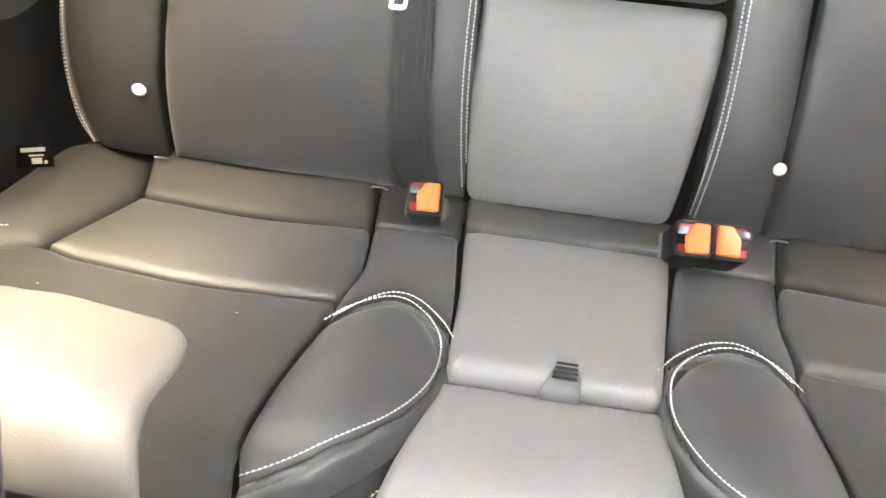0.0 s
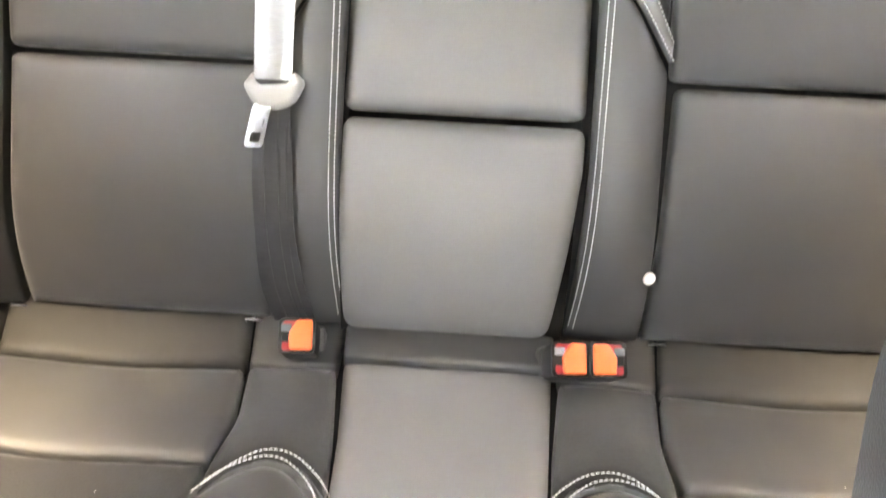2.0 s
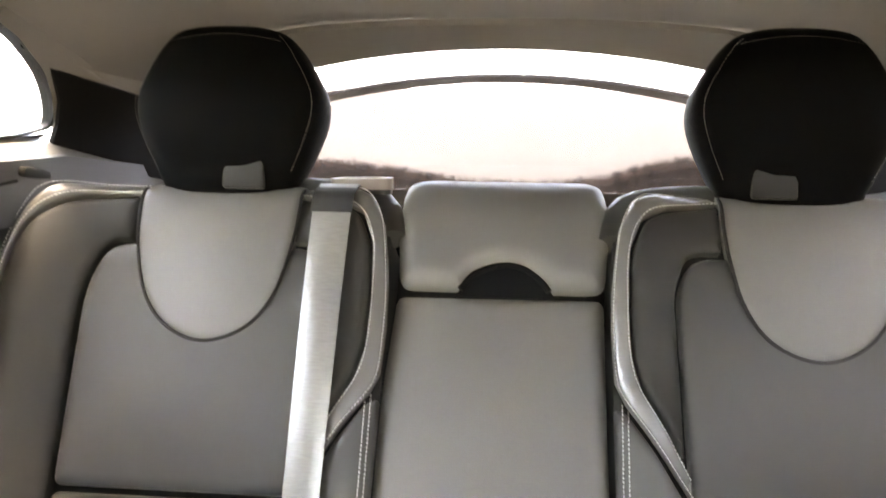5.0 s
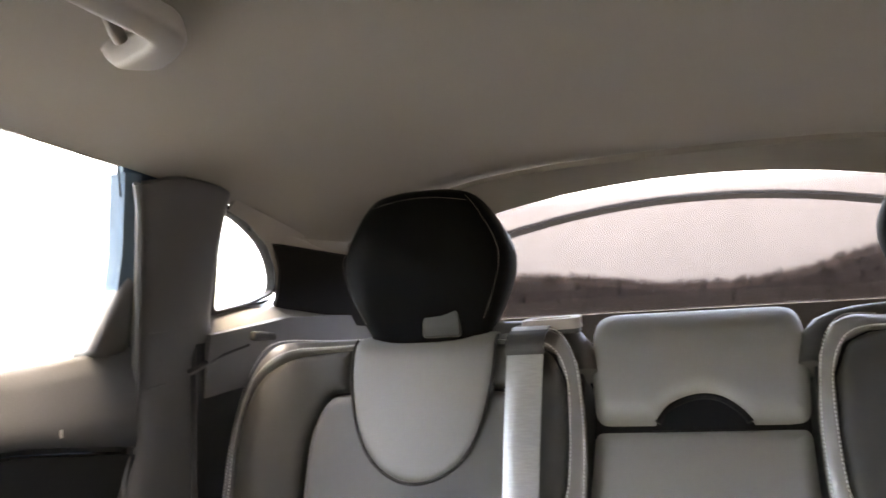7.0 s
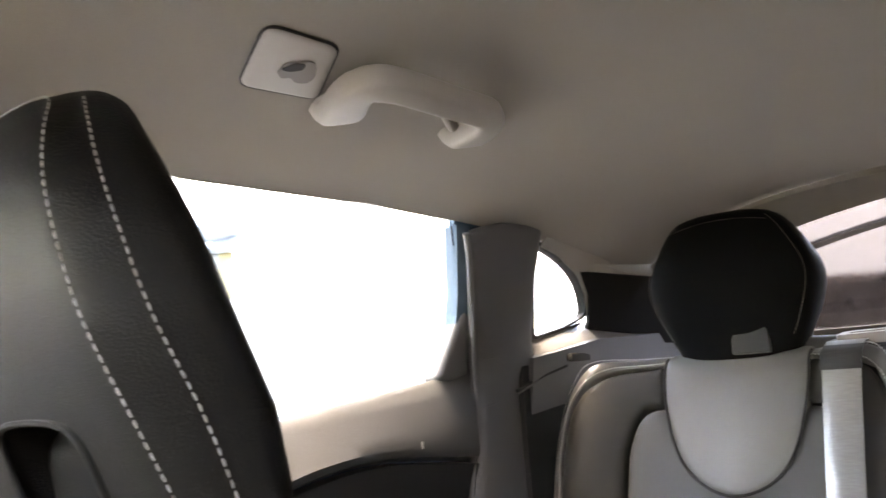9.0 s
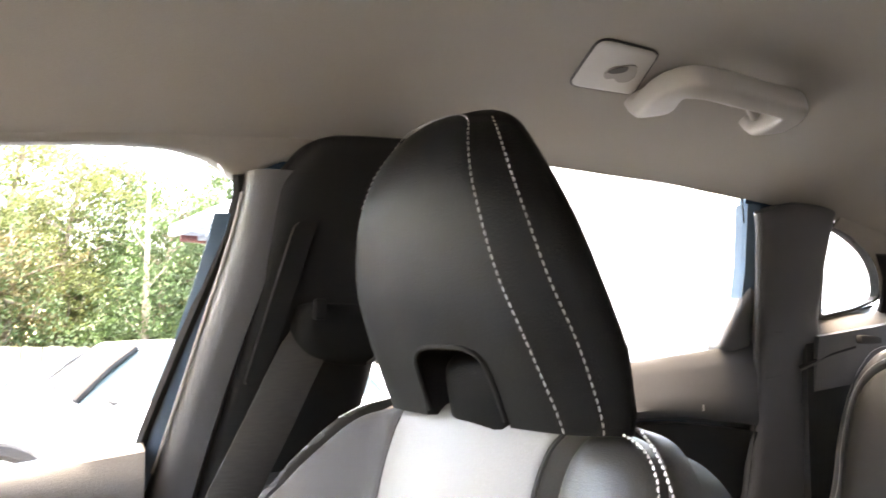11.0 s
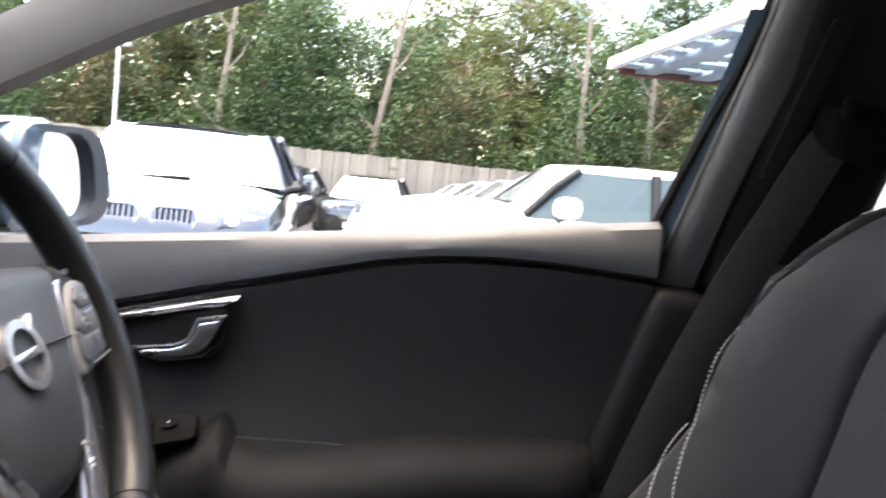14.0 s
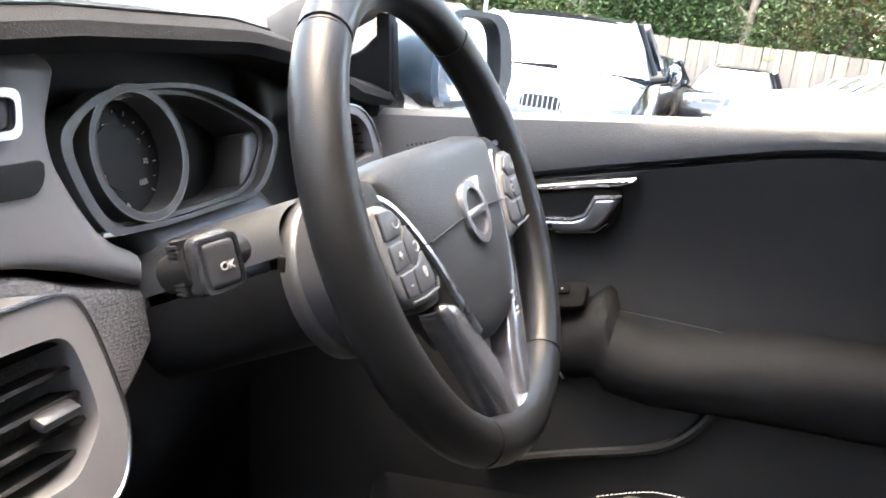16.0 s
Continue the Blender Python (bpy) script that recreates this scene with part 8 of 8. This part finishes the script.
block(0.022, 0.145, 2.06, 0.006, Matrix.Translation((0, 0, 1.03)), 1, board)
bme = bpy.data.meshes.new("board")
board.to_mesh(bme)
board.free()
bme.materials.append(FENCE_WOOD)
rnd = random.Random(4)
for i in range(182):
    y = -11.5 + 0.15 * i
    b = new("board", bme)
    b.parent = fence
    b.matrix_basis = Matrix.Translation((-22.0 - 0.012 * (i % 2) + rnd.uniform(-0.006, 0.006), y, ground_z(-22) + rnd.uniform(-0.02, 0.02))) @ pose(0, 0, 0, rnd.uniform(-0.5, 0.5), 0, 0)
for z in (0.45, 1.65):
    part("rail", block(0.05, 27.3, 0.08, 0.01, Matrix.Translation((-22.05, 2.1, ground_z(-22) + z))), FENCE_WOOD, fence)
part("yellow_sign", block(0.01, 0.22, 0.10, 0.004, Matrix.Translation((-21.96, -0.05, ground_z(-22) + 1.80))), YELLOW_WALL, fence, "small yellow sign")
dark_fence = thing("rear_fence", "grey-mauve rendered boundary wall behind the car", "fence", kind="structure")
part("boards", block(8.0, 0.10, 2.95, 0.01, Matrix.Translation((0, 9.5, 1.32))), MAUVE_WALL, dark_fence)
# never in view: added to cut the light through the passenger's windows
light_blocker = tagged(part("light_blocking_wall", block(0.25, 16.0, 3.1, 0.02, Matrix.Translation((3.3, 0.5, 1.55))), BLOCKER_GREY), "dark grey wall out of view, added to block side light", "wall", kind="structure")
post = thing("lamp_post", "slim galvanised lamp post behind the fence", "lamp post")
part("shaft", tube([(-23.0, -7.7, ground_z(-23)), (-23.0, -7.7, 3.2)], 0.07, 10, taper=lambda k: 1.1 - 0.4 * k), GALV, post)
part("lantern", block(0.20, 0.42, 0.10, 0.03, Matrix.Translation((-22.9, -7.55, 3.22))), GALV, post)

# white building with a slatted canopy and a glazed corner
bld = thing("white_building", "white rendered workshop with a slatted steel canopy", "building")
part("wall", block(0.3, 13.0, 6.0, 0.02, Matrix.Translation((-11.2, 14.0, 2.3))), WALL_WHITE, bld)
part("end_wall", block(5.0, 0.3, 6.0, 0.02, Matrix.Translation((-13.6, 7.6, 2.3))), WALL_WHITE, bld)
part("yellow_panel", block(0.12, 1.36, 0.86, 0.01, Matrix.Translation((-10.5, 6.98, 2.98))), YELLOW_WALL, bld, "yellowed panel")
part("column", block(0.18, 0.20, 4.2, 0.01, Matrix.Translation((-10.3, 7.14, 1.45))), POST_STEEL, bld, "blue-grey steel column")
part("lintel", block(0.25, 1.45, 0.12, 0.01, Matrix.Translation((-10.3, 6.98, 3.42)) @ pose(0, 0, 0, 13, 0, 0)), POST_STEEL, bld)
wn1 = part("window", block(0.10, 0.9, 2.8, 0.01, Matrix.Translation((-11.0, 16.6, 2.6))), STEEL, bld, "grey-blue window frame")
part("pane", block(0.04, 0.74, 2.6, 0.0, Matrix.Translation((-10.94, 16.6, 2.6))), CAR_GLASS, wn1)
can = part("canopy", block(8.0, 0.16, 0.22, 0.02, Matrix.Translation((-12.6, 4.05, 3.34))), ROOF_SHEET, bld, "pale canopy edge beam")
for i in range(7):
    part("canopy_slat", block(0.62, 3.9, 0.05, 0.006, Matrix.Translation((-16.2 + 1.12 * i, 6.08, 3.30))), STEEL, can)
for k in range(3):
    part("canopy_rail", block(8.0, 0.42, 0.09, 0.01, Matrix.Translation((-12.6, 4.75 + 1.15 * k, 3.24))), STEEL, can)
part("red_fascia", block(0.10, 3.6, 0.16, 0.01, Matrix.Translation((-16.56, 6.0, 3.22))), DULL_RED, bld, "dull red fascia board")
part("canopy_column", block(0.2, 0.2, 4.0, 0.01, Matrix.Translation((-16.2, 7.2, 1.2))), ROOF_SHEET, bld)
part("canopy_column", block(0.2, 0.2, 4.0, 0.01, Matrix.Translation((-11.2, 7.2, 1.2))), ROOF_SHEET, bld)


# trees: tapered trunks, limbs, and crowns of many small leaves with gaps
def leaf_mesh(centres, sizes, rg):
    """Small four-cornered leaves, each turned its own way."""
    n = len(centres)
    ax, ay, az = rg.uniform(-1, 1, n), rg.uniform(-1, 1, n), rg.uniform(0, 6.28, n)
    shape = np.array(((-0.5, 0, 0), (-0.1, -0.32, 0.05), (0.5, 0, 0), (-0.05, 0.34, 0.06)))
    p = np.repeat(shape[None], n, 0) * sizes[:, None, None]
    for k, (i, j) in ((ax, (1, 2)), (ay, (2, 0)), (az, (0, 1))):
        c, d = np.cos(k)[:, None], np.sin(k)[:, None]
        a, b = p[:, :, i].copy(), p[:, :, j].copy()
        p[:, :, i], p[:, :, j] = a * c - b * d, a * d + b * c
    p += centres[:, None]
    me = bpy.data.meshes.new("leaves")
    me.from_pydata(p.reshape(-1, 3).tolist(), [], np.arange(4 * n).reshape(n, 4).tolist())
    return me


def leafy(name, me, mat, parent=None):
    me.materials.append(mat)
    ob = new(name, me)
    if parent is not None:
        ob.parent = parent
    return ob


def tree_meshes(seed, height, spread, leaves, leaf_size, low=0.15):
    r = random.Random(seed)
    rg = np.random.default_rng(seed)
    wood = bmesh.new()
    trunk = curve2([(0, 0, -0.3), (r.uniform(-.1, .1), r.uniform(-.1, .1), height * 0.3), (r.uniform(-.3, .3), r.uniform(-.3, .3), height * 0.62), (r.uniform(-.5, .5), r.uniform(-.5, .5), height * 0.95)], 0.4)
    tube(trunk, 0.17, 9, bm=wood, taper=lambda k: 1.15 - 0.95 * k)
    tips = []
    for i in range(30):
        k = r.uniform(0.16, 0.97)
        p = Vector(trunk[int(k * (len(trunk) - 1))])
        a = r.uniform(0, 2 * math.pi)
        ln = spread * r.uniform(0.5, 1.0) * (1.15 - 0.75 * abs(k - 0.5))
        q = p + Vector((math.cos(a), math.sin(a), r.uniform(0.15, 0.7))) * ln * 0.55
        e = p + Vector((math.cos(a + r.uniform(-.5, .5)), math.sin(a + r.uniform(-.5, .5)), r.uniform(0.0, 0.9))) * ln
        tube([p, q, e], 0.05, 5, bm=wood, taper=lambda t: 1.1 - 0.9 * t)
        tips += [q, e, (q + e) / 2, p.lerp(q, 0.6)]
    tips = np.array([tuple(t) for t in tips])
    # twigs hold clumps of leaves, with air between the clumps
    twigs = tips[rg.integers(0, len(tips), leaves // 34)]
    twigs = twigs + rg.normal(0, spread * 0.25, twigs.shape) * (1, 1, 0.8)
    c = twigs[rg.integers(0, len(twigs), leaves)] + rg.normal(0, 0.17, (leaves, 3)) * (1, 1, 0.6)
    sink = c[:, 2] < height * low
    c[sink, 2] = height * low + rg.uniform(0, 0.8, int(sink.sum()))
    return wood, leaf_mesh(c, leaf_size * rg.uniform(0.5, 1.3, leaves), rg)


def make_tree(seed, height, spread, leaves, leaf_size, mat, label, m, low=0.15):
    wood, crown = tree_meshes(seed, height, spread, leaves, leaf_size, low)
    t = thing("tree", label, "tree", group="trees behind the fence", at=m)
    part("trunk", wood, BARK, t)
    leafy("crown", crown, mat, t)
    return t


base = lambda x, y, turn=0, k=1.0: Matrix.Translation((x, y, ground_z(x) - 0.1)) @ pose(0, 0, 0, 0, 0, turn) @ Matrix.Scale(k, 4)
kinds = [make_tree(11, 9.8, 2.5, 40000, 0.112, LEAF_DARK, "dense dark green broadleaf tree", base(-26, -11)),
         make_tree(12, 10.2, 2.3, 36000, 0.108, LEAF_LIGHT, "tall yellow-green broadleaf tree", base(-27, -6.2)),
         make_tree(13, 7.6, 2.2, 33000, 0.112, LEAF_DARK, "shorter dark green tree", base(-25.5, -3.0)),
         make_tree(14, 6.4, 1.9, 12000, 0.10, LEAF_RUST, "thin tree with rusty dying leaves", base(-24.8, -8.6))]
rnd = random.Random(7)
spots = [(2, -26.5, 0.2), (1, -27, 3.6), (2, -25.6, 6.4), (0, -27.5, 9.2), (1, -26, 12.5), (0, -29, -8.3), (2, -29, -4.4), (2, -30, -1.0), (1, -30, 2.2), (0, -30, 6.0), (2, -30, 10.0), (3, -24.9, 1.9), (3, -25, 8.0), (2, -26, 16)]
for k, x, y in spots:
    copy_thing(kinds[k], base(x, y, rnd.uniform(0, 360), rnd.uniform(0.85, 1.1)))
for x, y, hgt, lean in ((-24.3, -0.85, 8.4, 1.1), (-24.3, -5.35, 7.6, 0.6), (-24.3, 5.5, 7.2, -0.2), (-24.3, 7.6, 6.8, -0.2)):
    d = thing("bare_tree", "leaning bare trunk with pale bark", "tree", group="bare trunks", at=base(x, y))
    w = tube(curve2([(0, 0, -0.2), (0, 0.15 * lean, hgt * 0.3), (0, 0.5 * lean, hgt * 0.6), (0.1, 1.0 * lean, hgt)], 0.3), 0.13, 9, taper=lambda k: 1.1 - 0.75 * k)
    for kk, ly, lz in ((0.35, -0.9, 0.8), (0.55, 0.7, 0.9), (0.7, -0.6, 0.7), (0.8, 0.5, 0.8)):
        y0 = lerp_table([(0, 0), (0.3, 0.15 * lean), (0.6, 0.5 * lean), (1, lean)], kk)
        tube([(0, y0, hgt * kk), (0.1, y0 + ly * 0.6, hgt * kk + lz * 0.6), (0.15, y0 + ly, hgt * kk + lz * 1.3)], 0.05, 6, bm=w, taper=lambda t: 1 - 0.8 * t)
    part("trunk", w, PALE_BARK, d)
rg = np.random.default_rng(21)
n = 120000
y = np.concatenate([rg.uniform(-12.3, 16, n // 40)[rg.integers(0, n // 40, n)]]) + rg.normal(0, 0.16, n)
c = np.stack([-23.2 - rg.random(n) ** 1.5 * 6, y, -1.2 + rg.random(n) ** 1.3 * (4.4 + 1.0 * np.sin(y * 1.3) + 0.7 * np.sin(y * 3.1))], 1)
tagged(leafy("undergrowth", leaf_mesh(c, 0.115 * rg.uniform(0.5, 1.3, n), rg), LEAF_DARK), "dense green undergrowth behind the fence", "undergrowth", kind="stuff")
n = 22000
y = rg.uniform(-16, 30, n)
c = np.stack([-33.5 - rg.random(n) * 3, y, -2 + rg.random(n) * (7.2 + 1.3 * np.sin(y * 0.7) + 0.9 * np.sin(y * 1.9 + 1))], 1)
tagged(leafy("far_woods", leaf_mesh(c, 0.50 * rg.uniform(0.5, 1.3, n), rg), LEAF_DARK), "dark green woods far behind the fence", "woods", kind="stuff")
n = 42000
x = rg.uniform(-3.2, 3.2, n)
HEDGE_X, HEDGE_TOP = [-3.2, -2.2, -1.5, -0.9, -0.4, 0.2, 0.7, 1.0, 1.4, 2.2, 3.2], [1.55, 1.72, 1.68, 1.62, 1.54, 1.52, 1.58, 1.68, 1.74, 1.78, 1.6]
top = np.interp(x, HEDGE_X, HEDGE_TOP)
c = np.stack([x, 6.5 + rg.uniform(-0.22, 0.22, n), top * rg.random(n) ** 0.55 + rg.normal(0, 0.008, n)], 1)
hedge = tagged(leafy("hedge", leaf_mesh(c, 0.045 * rg.uniform(0.5, 1.3, n), rg), HEDGE), "dark purple-brown clipped hedge against the wall behind the car", "hedge")
part("heart", skin([[Vector((a, 6.5 + dy, z)) for dy, z in ((-0.20, 0.0), (-0.20, h - 0.08), (-0.12, h - 0.02), (0.12, h - 0.02), (0.20, h - 0.08), (0.20, 0.0))] for a, h in zip(np.linspace(-3.2, 3.2, 60), np.interp(np.linspace(-3.2, 3.2, 60), HEDGE_X, HEDGE_TOP))]), HEDGE, hedge, "dense inner growth")
